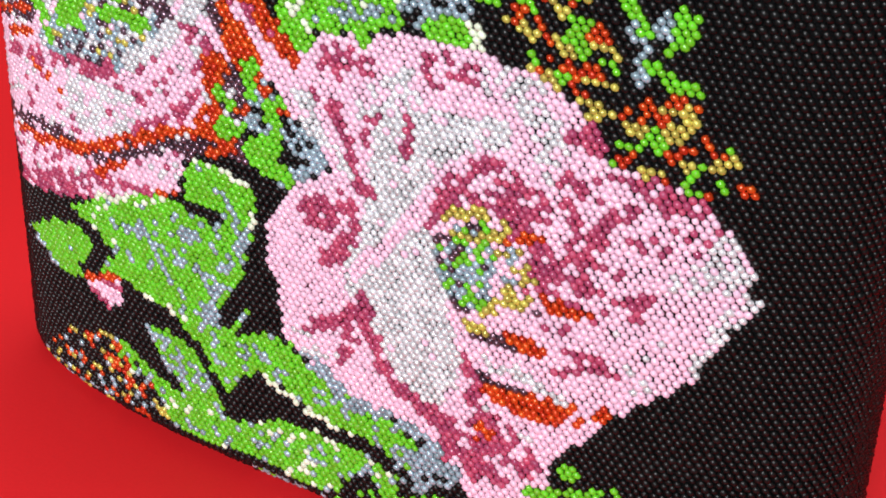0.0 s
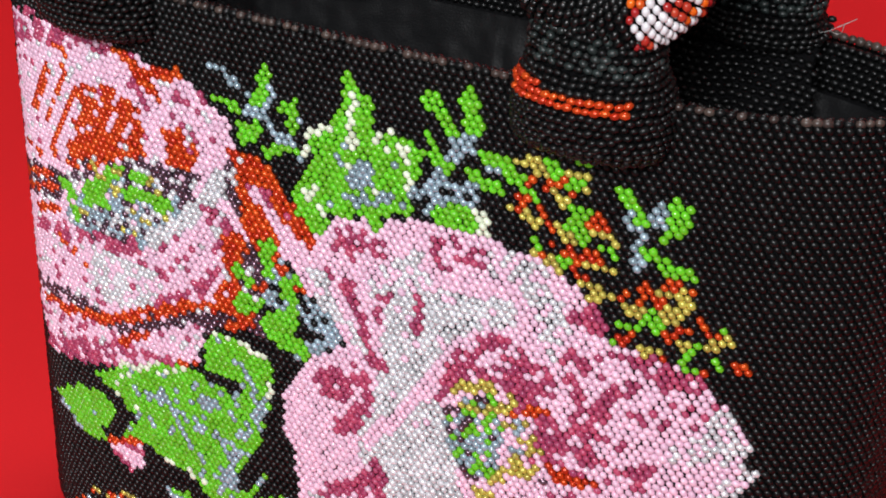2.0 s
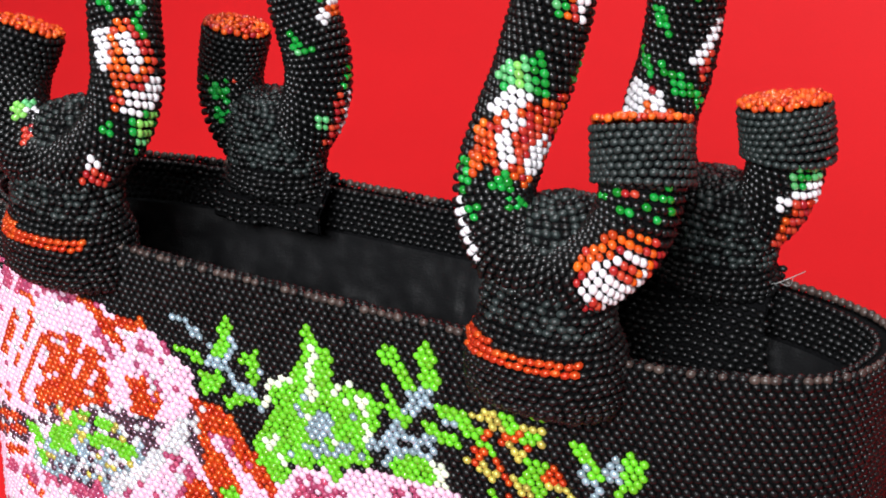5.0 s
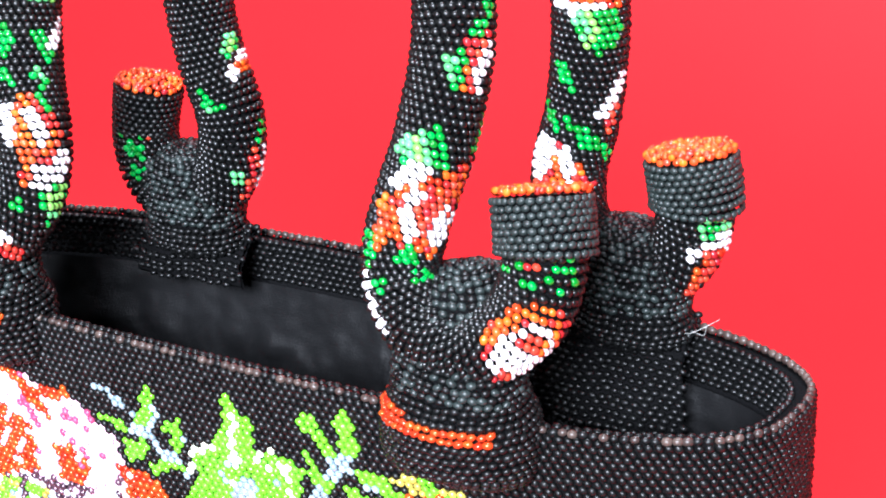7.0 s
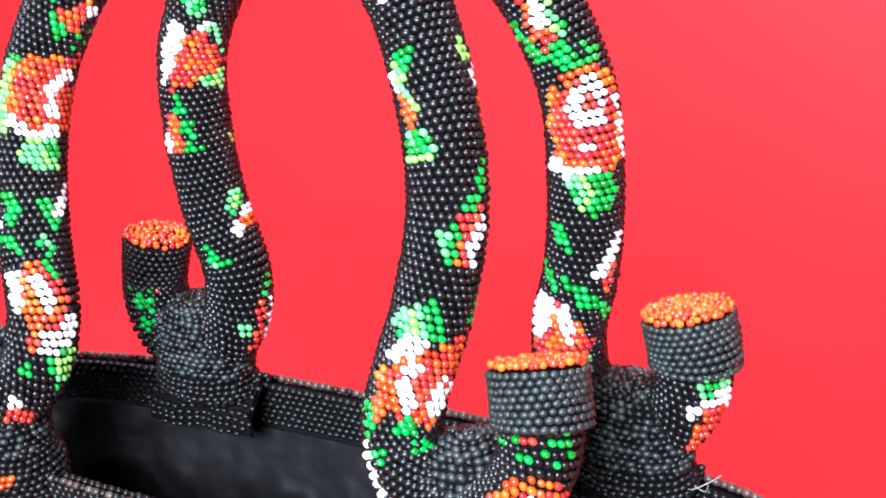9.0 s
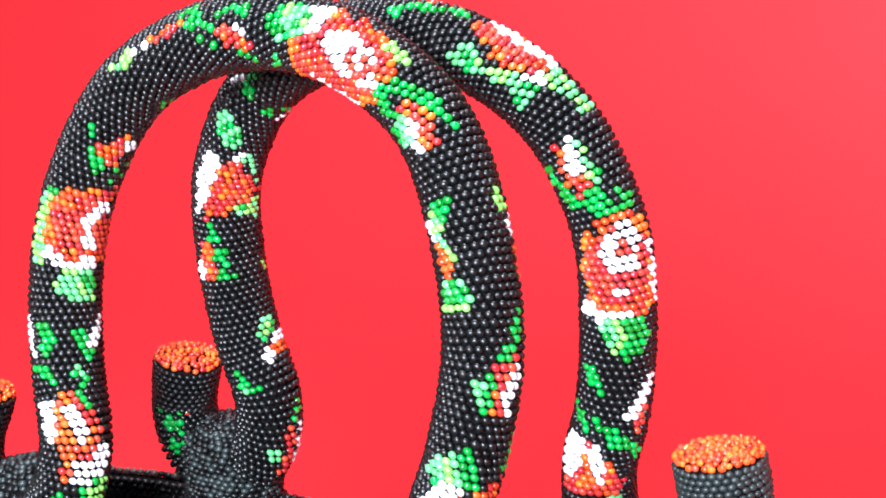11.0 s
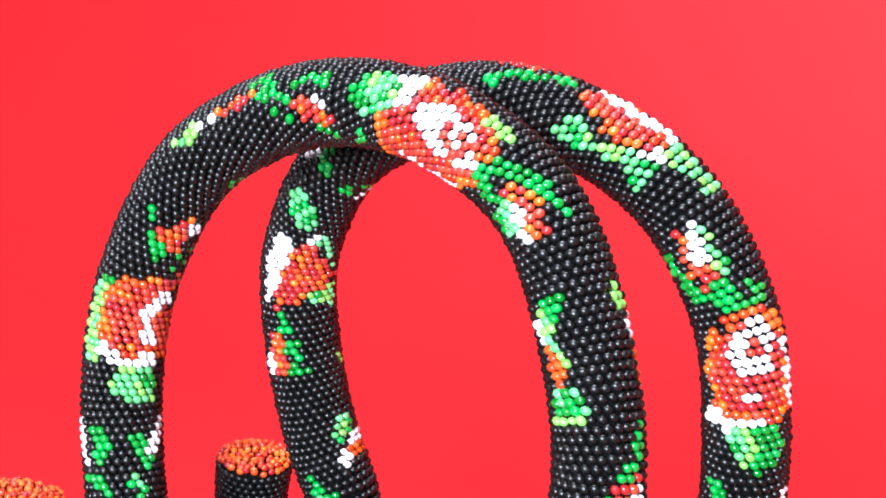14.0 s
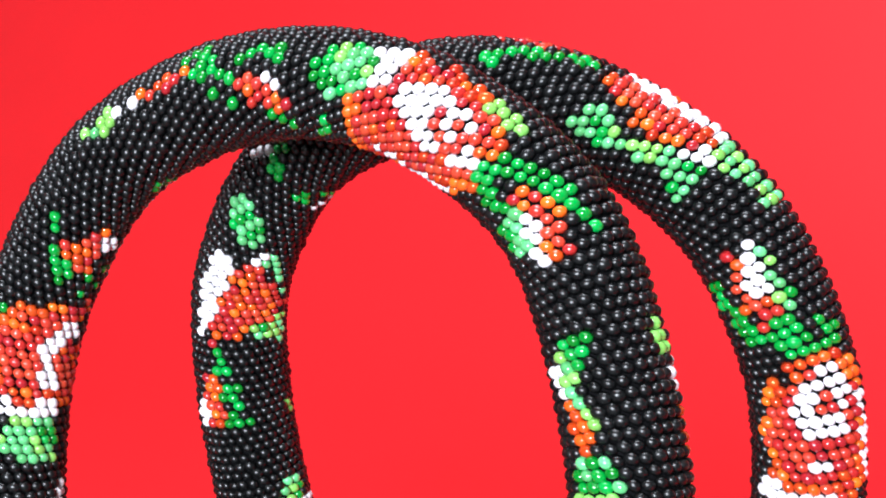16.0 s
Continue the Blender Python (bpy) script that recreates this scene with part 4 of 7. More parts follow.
FACE.fill("g", [(-151.5, 56.0), (-137.0, 63.0), (-127.4, 60.8), (-127.5, 51.0), (-123.0, 47.0), (-129.3, 39.9), (-139.8, 43.4), (-148.5, 49.8)])
FACE.fill("b", [(-158.4, 52.7), (-148.3, 56.8), (-144.8, 49.5), (-139.7, 43.8), (-144.2, 43.8), (-153.3, 48.6)], 0.8)
FACE.line("c", [(-138.8, 60.0), (-127.1, 59.0)], 2.4, 0.5)
FACE.line("b", [(-138.8, 50.2), (-124.3, 50.4)], 3, 0.5)
FACE.fill("r", [(-131.8, 45.2), (-118.2, 50.5), (-113.4, 46.9), (-115.4, 40.6), (-121.8, 40.0), (-129.1, 42.0)])
FACE.fill("p", [(-126.2, 44.6), (-117.3, 48.3), (-115.3, 44.2), (-115.7, 40.5), (-121.7, 40.6)], 0.75)
FACE.line("o", [(-130.8, 45.3), (-118.2, 50.9)], 3, 0.9)
FACE.line("o", [(-128.1, 39.9), (-123.1, 39.0)], 3, 0.7)
FACE.line("b", [(-114.3, 66.2), (-101.2, 63.2), (-94.8, 57.0)], 6, 0.55)
FACE.line("b", [(-88.5, 78.7), (-82.7, 73.5)], 8, 0.75)
FACE.line("b", [(-71.2, 88.0), (-77.6, 67.9), (-82.9, 52.5), (-80.9, 43.7), (-73.8, 31.2), (-70.0, 24.4)], 6, 0.6)
FACE.line("b", [(-105.0, 38.5), (-97.2, 29.7), (-84.2, 23.0)], 6, 0.55)
FACE.line("b", [(-58.8, 48.6), (-42.1, 48.9)], 6, 0.6)
FACE.line("b", [(-64.6, 3.5), (-54.5, 3.7), (-40.6, 5.6)], 7, 0.5)
FACE.line("b", [(-88.2, 33.3), (-79.9, 32.7)], 4, 0.6)
FACE.line("b", [(-46.0, 40.2), (-34.7, 37.0)], 4, 0.5)
FACE.line("b", [(-84.6, 92.5), (-83.2, 82.3)], 3, 0.3)
FACE.line("b", [(-74.6, 97.4), (-63.5, 92.3)], 5, 0.35)
FACE.line("b", [(-78.6, 17.2), (-64.1, 19.1)], 4, 0.4)
FACE.line("b", [(-71.1, 45.9), (-67.4, 37.6)], 4, 0.6)
FACE.fill("b", [(-34.7, 40.4), (-23.4, 43.7), (-9.0, 37.7), (-5.5, 25.7), (-8.9, 18.4), (-18.0, 18.1), (-25.1, 32.7)], 0.65)
FACE.fill("b", [(-155.2, 19.8), (-118.4, 24.8), (-107.6, 13.0), (-120.3, 6.1), (-152.9, 1.6)], 0.2)
FACE.line("c", [(-121.4, 76.3), (-101.6, 84.0), (-93.0, 81.1)], 2.4, 0.6)
FACE.line("c", [(-80.1, 101.6), (-70.3, 100.1), (-62.2, 95.8), (-63.9, 81.3)], 2.6, 0.55)
FACE.line("c", [(-66.4, 39.0), (-53.7, 35.6), (-41.9, 29.8)], 2.4, 0.75)
FACE.line("c", [(-51.1, 21.5), (-41.4, 27.5)], 4, 0.6)
FACE.line("c", [(-49.4, 11.5), (-34.4, 21.1)], 5, 0.45)
FACE.line("c", [(-126.3, 66.0), (-114.3, 65.8)], 3, 0.4)
FACE.line("c", [(-106.7, 49.6), (-91.4, 50.7)], 2.6, 0.6)
FACE.line("c", [(-42.4, 22.1), (-27.3, 23.5)], 2.4, 0.6)
FACE.line("c", [(-25.4, 23.2), (-17.9, 16.5)], 3, 0.5)
FACE.line("c", [(-69.7, 30.8), (-69.0, 23.2)], 2.4, 0.7)
FACE.line("c", [(-113.1, 54.8), (-104.3, 52.5)], 2.4, 0.5)
FACE.line("y", [(-140.6, 21.3), (-129.6, 15.6), (-120.0, 9.5), (-111.7, 5.8)], 4, 0.6)
FACE.line("y", [(-155.1, 10.1), (-144.5, 7.2)], 4, 0.7)
FACE.line("y", [(-151.1, 1.5), (-129.6, 3.8)], 3, 0.6)
FACE.line("y", [(-124.3, 28.4), (-118.2, 26.9)], 3, 0.6)
FACE.line("y", [(-107.2, 12.1), (-98.6, 9.6)], 4, 0.6)
FACE.line("o", [(-134.0, 23.5), (-119.3, 16.1), (-109.7, 15.2)], 4, 0.55)
FACE.line("o", [(-112.7, 21.1), (-111.2, 11.3), (-117.0, 1.2)], 5, 0.6)
FACE.line("o", [(-106.1, 8.4), (-97.7, 7.3)], 3, 0.7)
FACE.line("o", [(-119.7, 24.2), (-113.8, 22.7)], 2.6, 0.7)
FACE.line("g", [(-116.8, 28.5), (-106.5, 25.8)], 6, 0.8)
FACE.line("gk", [(-163.7, 14.9), (-157.2, 10.1)], 3, 0.3)
FACE.fill("gb", [(-106.2, 15.7), (-86.8, 21.9), (-74.5, 14.8), (-96.7, 5.2)], 0.5)
FACE.fill("g", [(31.1, 44.7), (37.2, 46.0), (36.1, 40.1), (31.4, 40.2)])
FACE.line("g", [(24.7, 32.1), (47.6, 39.4)], 4, 0.7)
# second pass over the pattern: left flower, leaves, petals of the large flower
FACE.fill('p', [(-169.5, 174.6), (-127.5, 177.8), (-113.5, 178.8), (-100.9, 177.7), (-90.8, 176.8), (-81.4, 171.7), (-74.3, 163.6), (-70.8, 157.9), (-67.7, 143.6), (-70.2, 130.9), (-72.7, 119.6), (-85.9, 100.8), (-89.8, 89.1), (-109.3, 81.6), (-135.1, 76.0), (-161.3, 67.9), (-169.5, 79.2), (-169.3, 103.8), (-169.3, 123.4), (-169.3, 151.7)])
FACE.fill('w', [(-169.5, 174.6), (-127.5, 177.8), (-113.5, 178.8), (-100.9, 177.7), (-90.8, 176.8), (-81.4, 171.7), (-74.3, 163.6), (-70.8, 157.9), (-67.7, 143.6), (-70.2, 130.9), (-72.7, 119.6), (-85.9, 100.8), (-89.8, 89.1), (-109.3, 81.6), (-135.1, 76.0), (-161.3, 67.9), (-169.5, 79.2), (-169.3, 103.8), (-169.3, 123.4), (-169.3, 151.7)], 0.1)
FACE.fill('r', [(-169.5, 174.6), (-127.5, 177.8), (-113.5, 178.8), (-100.9, 177.7), (-90.8, 176.8), (-81.4, 171.7), (-74.3, 163.6), (-70.8, 157.9), (-67.7, 143.6), (-70.2, 130.9), (-72.7, 119.6), (-85.9, 100.8), (-89.8, 89.1), (-109.3, 81.6), (-135.1, 76.0), (-161.3, 67.9), (-169.5, 79.2), (-169.3, 103.8), (-169.3, 123.4), (-169.3, 151.7)], 0.05)
FACE.fill('r', [(-169.5, 174.9), (-127.4, 178.7), (-113.5, 178.8), (-116.1, 175.7), (-135.6, 174.0), (-159.1, 169.6), (-169.3, 160.8)], 0.5)
FACE.fill('o', [(-141.5, 171.5), (-134.5, 163.2), (-124.7, 160.7), (-115.0, 165.1), (-104.4, 161.1), (-105.2, 152.3), (-117.2, 143.7), (-141.3, 135.2), (-135.4, 147.1), (-127.7, 156.4)], 0.92)
FACE.line('o', [(-145.4, 165.2), (-155.4, 149.5)], 2.4)
FACE.line('o', [(-136.7, 166.0), (-149.1, 144.4)], 2.4)
FACE.line('o', [(-132.0, 162.1), (-147.0, 137.8)], 2.4)
FACE.line('o', [(-127.7, 156.4), (-136.4, 139.6)], 2.4)
FACE.line('o', [(-141.2, 173.3), (-136.0, 171.4)], 2.4)
FACE.line('p', [(-140.7, 157.8), (-151.7, 139.8)], 2.2)
FACE.line('p', [(-134.3, 154.5), (-143.7, 139.0)], 2.2)
FACE.line('p', [(-130.2, 152.2), (-135.6, 145.2)], 2.2)
FACE.fill('o', [(-129.2, 164.3), (-112.5, 167.1), (-102.4, 159.9), (-105.0, 150.3), (-127.3, 139.6), (-141.3, 135.2)], 0.62)
FACE.line('p', [(-120.8, 163.9), (-127.1, 151.4)], 2.2, 0.7)
FACE.line('p', [(-113.9, 164.5), (-122.5, 149.2)], 2.2, 0.7)
FACE.line('p', [(-108.2, 161.8), (-114.4, 148.9)], 2.2, 0.7)
FACE.fill('uw', [(-137.7, 140.0), (-104.6, 154.2), (-105.2, 148.0), (-141.5, 133.8)], 0.45)
FACE.fill('o', [(-100.4, 158.7), (-92.0, 160.9), (-84.4, 156.1), (-87.7, 150.2), (-96.0, 148.8)], 0.95)
FACE.fill('o', [(-118.0, 178.9), (-107.1, 177.9), (-101.2, 173.6), (-97.3, 166.2), (-103.9, 167.1), (-109.2, 174.6)], 0.85)
FACE.line('o', [(-101.1, 174.4), (-90.8, 176.5)], 3.5)
FACE.line('p', [(-114.0, 174.6), (-105.0, 166.0), (-99.8, 153.8)], 6)
FACE.line('r', [(-109.5, 171.5), (-102.1, 163.3)], 2.4, 0.7)
FACE.line('r', [(-82.5, 169.8), (-77.3, 161.3)], 4, 0.35)
FACE.line('r', [(-95.2, 171.7), (-85.6, 167.5)], 2.4, 0.4)
FACE.fill('uwu', [(-114.6, 146.6), (-97.0, 149.0), (-84.8, 149.2), (-69.1, 155.0), (-68.1, 143.5), (-77.3, 144.1), (-83.3, 142.5), (-93.8, 136.4), (-104.1, 140.4), (-119.8, 140.8), (-141.5, 133.8), (-159.9, 131.1), (-169.5, 119.4), (-142.7, 126.0)], 0.93)
FACE.line('p', [(-76.0, 166.5), (-78.6, 154.2), (-85.2, 144.0)], 5)
FACE.fill('u', [(-169.3, 129.1), (-141.4, 134.2), (-142.9, 124.4), (-169.5, 117.3)], 0.75)
FACE.line('o', [(-166.1, 136.1), (-153.8, 135.0)], 2.6, 0.9)
FACE.line('o', [(-169.5, 119.3), (-145.5, 127.2)], 2.6, 0.9)
FACE.line('o', [(-159.0, 115.9), (-146.8, 119.8)], 2.6, 0.9)
FACE.line('o', [(-169.5, 124.1), (-148.1, 130.9)], 2.6, 0.9)
FACE.line('o', [(-124.1, 145.2), (-105.4, 150.2)], 2.6, 0.9)
FACE.fill('bwbu', [(-143.8, 118.5), (-130.7, 132.3), (-112.8, 141.4), (-97.5, 142.3), (-87.6, 138.2), (-96.7, 126.7), (-110.5, 118.7), (-130.1, 115.9)], 0.95)
FACE.line('g', [(-142.0, 130.3), (-138.0, 128.0)], 4)
FACE.line('g', [(-130.8, 131.9), (-120.3, 136.5)], 4)
FACE.line('g', [(-120.5, 138.8), (-116.2, 141.8)], 4)
FACE.line('g', [(-113.4, 135.6), (-104.4, 136.8)], 4)
FACE.line('g', [(-110.6, 141.2), (-106.2, 141.6)], 4)
FACE.line('g', [(-102.3, 135.7), (-98.0, 136.0)], 4)
FACE.line('g', [(-139.2, 123.5), (-136.1, 121.8)], 4)
FACE.line('g', [(-131.2, 128.1), (-125.3, 131.4)], 4)
FACE.line('g', [(-124.4, 132.5), (-122.9, 130.3)], 4)
FACE.line('y', [(-127.7, 140.2), (-126.2, 140.3)], 2.3)
FACE.line('y', [(-117.4, 141.5), (-116.0, 141.6)], 2.3)
FACE.line('y', [(-103.9, 142.2), (-102.6, 142.3)], 2.3)
FACE.line('y', [(-101.6, 139.0), (-100.3, 139.1)], 2.3)
FACE.line('y', [(-112.1, 131.0), (-110.7, 131.0)], 2.3)
FACE.line('y', [(-116.9, 124.0), (-115.5, 124.1)], 2.3)
FACE.line('y', [(-111.9, 122.8), (-110.5, 122.9)], 2.3)
FACE.line('y', [(-106.9, 129.0), (-105.5, 129.0)], 2.3)
FACE.line('y', [(-125.0, 137.4), (-123.6, 137.5)], 2.3)
FACE.line('y', [(-134.5, 123.7), (-132.8, 123.9)], 2.3)
FACE.line('y', [(-98.3, 132.4), (-97.1, 132.4)], 2.3)
FACE.line('y', [(-119.3, 135.0), (-117.9, 135.1)], 2.3)
FACE.line('w', [(-104.5, 123.4), (-92.0, 133.0), (-83.3, 141.9), (-77.9, 150.2)], 5)
FACE.line('r', [(-159.3, 110.7), (-130.2, 115.5), (-111.7, 118.0)], 5, 0.6)
FACE.line('o', [(-151.6, 111.6), (-131.4, 105.9)], 2.2, 0.6)
FACE.fill('w', [(-130.6, 111.9), (-113.0, 116.1), (-102.1, 112.2), (-100.6, 103.4), (-122.3, 95.8), (-135.0, 98.8)], 0.6)
FACE.line('r', [(-84.5, 138.7), (-77.4, 135.8), (-79.4, 124.7), (-84.5, 116.0), (-91.6, 109.7), (-105.2, 101.5)], 4.5, 0.55)
FACE.line('r', [(-92.4, 127.6), (-95.3, 117.2)], 5, 0.5)
FACE.line('r', [(-109.7, 115.3), (-99.8, 113.9)], 3, 0.6)
FACE.line('p', [(-106.2, 116.4), (-94.9, 122.7), (-89.2, 128.9)], 3)
FACE.fill('o', [(-77.9, 133.9), (-70.1, 134.4), (-68.1, 126.2), (-72.5, 116.1), (-81.0, 107.6), (-85.4, 108.4), (-76.6, 120.2), (-79.2, 128.3)], 0.93)
FACE.line('u', [(-169.3, 87.6), (-141.7, 91.8), (-120.4, 90.3), (-101.0, 99.2), (-77.4, 106.9)], 4.5, 0.85)
FACE.line('o', [(-169.5, 83.3), (-145.7, 86.2), (-125.4, 90.4), (-107.7, 98.7), (-91.8, 106.9), (-79.2, 110.0)], 3.5, 0.9)
FACE.line('o', [(-121.0, 84.2), (-108.3, 92.8)], 3, 0.9)
FACE.fill('r', [(-169.5, 79.2), (-120.5, 88.7), (-121.4, 80.5), (-161.4, 67.4)], 0.25)
FACE.line('r', [(-161.2, 68.2), (-121.2, 82.2), (-99.8, 85.6)], 4, 0.6)
FACE.fill('o', [(-74.5, 159.0), (-63.3, 159.0), (-52.8, 147.6), (-46.7, 140.0), (-49.5, 136.4), (-55.7, 141.8), (-60.5, 137.1), (-66.4, 131.1), (-71.4, 137.5), (-73.2, 148.9)], 0.94)
FACE.line('p', [(-66.5, 149.0), (-59.4, 142.5), (-56.0, 134.1), (-49.4, 125.6)], 4.5)
FACE.line('r', [(-67.8, 150.0), (-62.8, 150.0), (-60.2, 145.6)], 2.6, 0.7)
FACE.fill('uwu', [(-70.7, 129.4), (-64.5, 131.7), (-64.2, 115.0), (-71.1, 112.9), (-73.7, 119.3)], 0.85)
FACE.line('o', [(-70.8, 120.2), (-65.0, 119.8)], 2.4)
FACE.line('u', [(-74.8, 153.6), (-72.5, 142.3)], 3.4, 0.9)
FACE.line('w', [(-73.4, 152.3), (-73.0, 143.9)], 2.2, 0.5)
FACE.line('g', [(-64.4, 132.5), (-62.4, 126.1)], 4)
FACE.line('g', [(-56.3, 124.4), (-54.7, 117.9)], 4)
FACE.line('g', [(-73.5, 123.8), (-70.3, 121.2)], 4)
FACE.line('g', [(-71.4, 115.5), (-67.2, 114.1)], 4)
FACE.line('g', [(-61.5, 111.4), (-56.7, 111.6)], 4)
FACE.line('g', [(-59.8, 105.6), (-51.3, 104.3)], 4)
FACE.fill('k', [(-169.1, 61.7), (-152.7, 67.3), (-118.1, 75.9), (-88.9, 87.6), (-86.5, 98.8), (-82.0, 102.8), (-66.6, 105.0), (-61.0, 96.5), (-60.9, 84.4), (-59.0, 67.2), (-60.4, 57.5), (-55.5, 55.6), (-45.8, 49.8), (-34.6, 44.3), (-25.5, 41.2), (-16.5, 40.8), (-5.8, 36.7), (6.7, 24.5), (-42.5, 3.4), (-74.9, 5.3), (-108.5, 3.0), (-155.7, -5.2), (-169.1, 2.5)])
FACE.fill('g', [(-135.5, 67.9), (-125.7, 73.1), (-106.2, 81.7), (-95.2, 85.8), (-85.1, 84.4), (-77.2, 82.6), (-72.2, 86.0), (-86.4, 88.4), (-86.2, 97.2), (-83.1, 100.8), (-76.2, 102.0), (-70.6, 99.5), (-61.4, 96.4), (-62.1, 87.6), (-65.8, 77.5), (-69.1, 69.1), (-67.0, 71.3), (-68.2, 67.3), (-73.5, 58.3), (-76.7, 53.4), (-76.0, 47.9), (-68.6, 56.4), (-63.6, 61.0), (-68.7, 53.5), (-73.1, 45.2), (-76.5, 38.0), (-79.6, 36.8), (-87.6, 43.4), (-97.9, 49.1), (-105.6, 50.0), (-111.1, 52.7), (-123.3, 50.7), (-116.3, 59.3), (-123.0, 64.3), (-129.0, 66.7)])
FACE.fill('b', [(-135.5, 67.9), (-125.7, 73.1), (-106.2, 81.7), (-95.2, 85.8), (-85.1, 84.4), (-77.2, 82.6), (-72.2, 86.0), (-86.4, 88.4), (-86.2, 97.2), (-83.1, 100.8), (-76.2, 102.0), (-70.6, 99.5), (-61.4, 96.4), (-62.1, 87.6), (-65.8, 77.5), (-69.1, 69.1), (-67.0, 71.3), (-68.2, 67.3), (-73.5, 58.3), (-76.7, 53.4), (-76.0, 47.9), (-68.6, 56.4), (-63.6, 61.0), (-68.7, 53.5), (-73.1, 45.2), (-76.5, 38.0), (-79.6, 36.8), (-87.6, 43.4), (-97.9, 49.1), (-105.6, 50.0), (-111.1, 52.7), (-123.3, 50.7), (-116.3, 59.3), (-123.0, 64.3), (-129.0, 66.7)], 0.13)
FACE.fill('b', [(-89.5, 78.4), (-82.4, 79.0), (-81.7, 73.5), (-88.8, 72.8)], 0.8)
FACE.line('b', [(-111.7, 70.5), (-100.3, 69.1), (-87.8, 66.2), (-77.8, 64.2)], 3, 0.65)
FACE.line('b', [(-82.8, 46.3), (-78.6, 56.4), (-73.5, 69.4), (-66.6, 81.7)], 3.6, 0.75)
FACE.fill('b', [(-82.7, 54.9), (-75.5, 56.6), (-78.1, 41.3), (-83.0, 43.3)], 0.7)
FACE.line('b', [(-76.2, 95.2), (-71.1, 89.9), (-67.6, 82.2)], 2.4, 0.6)
FACE.line('b', [(-104.8, 73.0), (-92.9, 58.7)], 2.4, 0.5)
FACE.line('c', [(-126.3, 68.3), (-115.7, 76.4), (-94.8, 85.6)], 2.3, 0.6)
FACE.line('c', [(-82.1, 100.9), (-70.6, 100.0), (-62.1, 96.2)], 2.3, 0.6)
FACE.line('c', [(-104.5, 50.4), (-86.9, 47.2)], 2.3, 0.6)
FACE.line('c', [(-124.2, 64.8), (-117.0, 63.8)], 2.3, 0.6)
FACE.line('c', [(-62.2, 95.8), (-64.0, 86.9)], 2.3, 0.6)
FACE.fill('g', [(-160.0, 50.9), (-142.2, 61.3), (-132.2, 62.6), (-126.0, 60.3), (-126.6, 55.2), (-133.5, 48.4), (-129.0, 45.9), (-140.5, 42.8), (-148.0, 45.4), (-154.2, 48.8)])
FACE.line('b', [(-161.5, 49.8), (-152.9, 47.9), (-145.0, 43.8)], 2.4, 0.8)
FACE.line('b', [(-141.4, 56.7), (-133.5, 52.3)], 2.2, 0.5)
FACE.fill('p', [(-130.3, 45.8), (-120.8, 50.7), (-113.7, 49.7), (-113.9, 43.4), (-120.8, 39.7), (-126.8, 42.3)])
FACE.line('o', [(-130.2, 46.2), (-115.2, 51.6)], 2.4)
FACE.line('r', [(-126.7, 42.9), (-120.7, 39.9)], 2.4, 0.8)
FACE.line('r', [(-121.1, 47.6), (-115.1, 47.2)], 2.4, 0.7)
FACE.fill('gb', [(-105.4, 39.3), (-96.4, 40.0), (-87.8, 39.4), (-80.1, 26.7), (-75.2, 20.6), (-82.7, 19.1), (-93.2, 22.9), (-101.5, 31.5)])
FACE.line('g', [(-96.5, 39.6), (-86.0, 34.2), (-77.3, 21.4)], 3)
FACE.fill('g', [(-121.0, 25.6), (-114.5, 29.5), (-104.3, 24.7), (-95.6, 20.2), (-84.6, 22.8), (-74.3, 18.0), (-64.0, 20.8), (-53.9, 26.4), (-42.3, 25.7), (-27.2, 26.1), (-16.1, 21.3), (-16.0, 15.0), (-42.5, 5.5), (-66.4, 9.0), (-79.1, 6.2), (-96.6, 6.9), (-102.7, 16.8), (-114.2, 20.0)])
FACE.fill('b', [(-121.0, 25.6), (-114.5, 29.5), (-104.3, 24.7), (-95.6, 20.2), (-84.6, 22.8), (-74.3, 18.0), (-64.0, 20.8), (-53.9, 26.4), (-42.3, 25.7), (-27.2, 26.1), (-16.1, 21.3), (-16.0, 15.0), (-42.5, 5.5), (-66.4, 9.0), (-79.1, 6.2), (-96.6, 6.9), (-102.7, 16.8), (-114.2, 20.0)], 0.2)
FACE.fill('c', [(-121.0, 25.6), (-114.5, 29.5), (-104.3, 24.7), (-95.6, 20.2), (-84.6, 22.8), (-74.3, 18.0), (-64.0, 20.8), (-53.9, 26.4), (-42.3, 25.7), (-27.2, 26.1), (-16.1, 21.3), (-16.0, 15.0), (-42.5, 5.5), (-66.4, 9.0), (-79.1, 6.2), (-96.6, 6.9), (-102.7, 16.8), (-114.2, 20.0)], 0.06)
FACE.fill('g', [(-79.6, 36.8), (-73.0, 47.1), (-66.9, 50.4), (-59.0, 54.3), (-55.1, 53.8), (-45.8, 47.9), (-34.6, 42.8), (-23.6, 40.4), (-16.4, 38.6), (-9.2, 33.8), (-7.1, 21.1), (-19.9, 28.5), (-30.9, 31.8), (-42.2, 32.1), (-53.6, 37.2), (-63.3, 39.3), (-69.5, 34.9), (-73.9, 27.2), (-78.3, 21.4), (-81.1, 28.3)])
FACE.fill('b', [(-79.6, 36.8), (-73.0, 47.1), (-66.9, 50.4), (-59.0, 54.3), (-55.1, 53.8), (-45.8, 47.9), (-34.6, 42.8), (-23.6, 40.4), (-16.4, 38.6), (-9.2, 33.8), (-7.1, 21.1), (-19.9, 28.5), (-30.9, 31.8), (-42.2, 32.1), (-53.6, 37.2), (-63.3, 39.3), (-69.5, 34.9), (-73.9, 27.2), (-78.3, 21.4), (-81.1, 28.3)], 0.22)
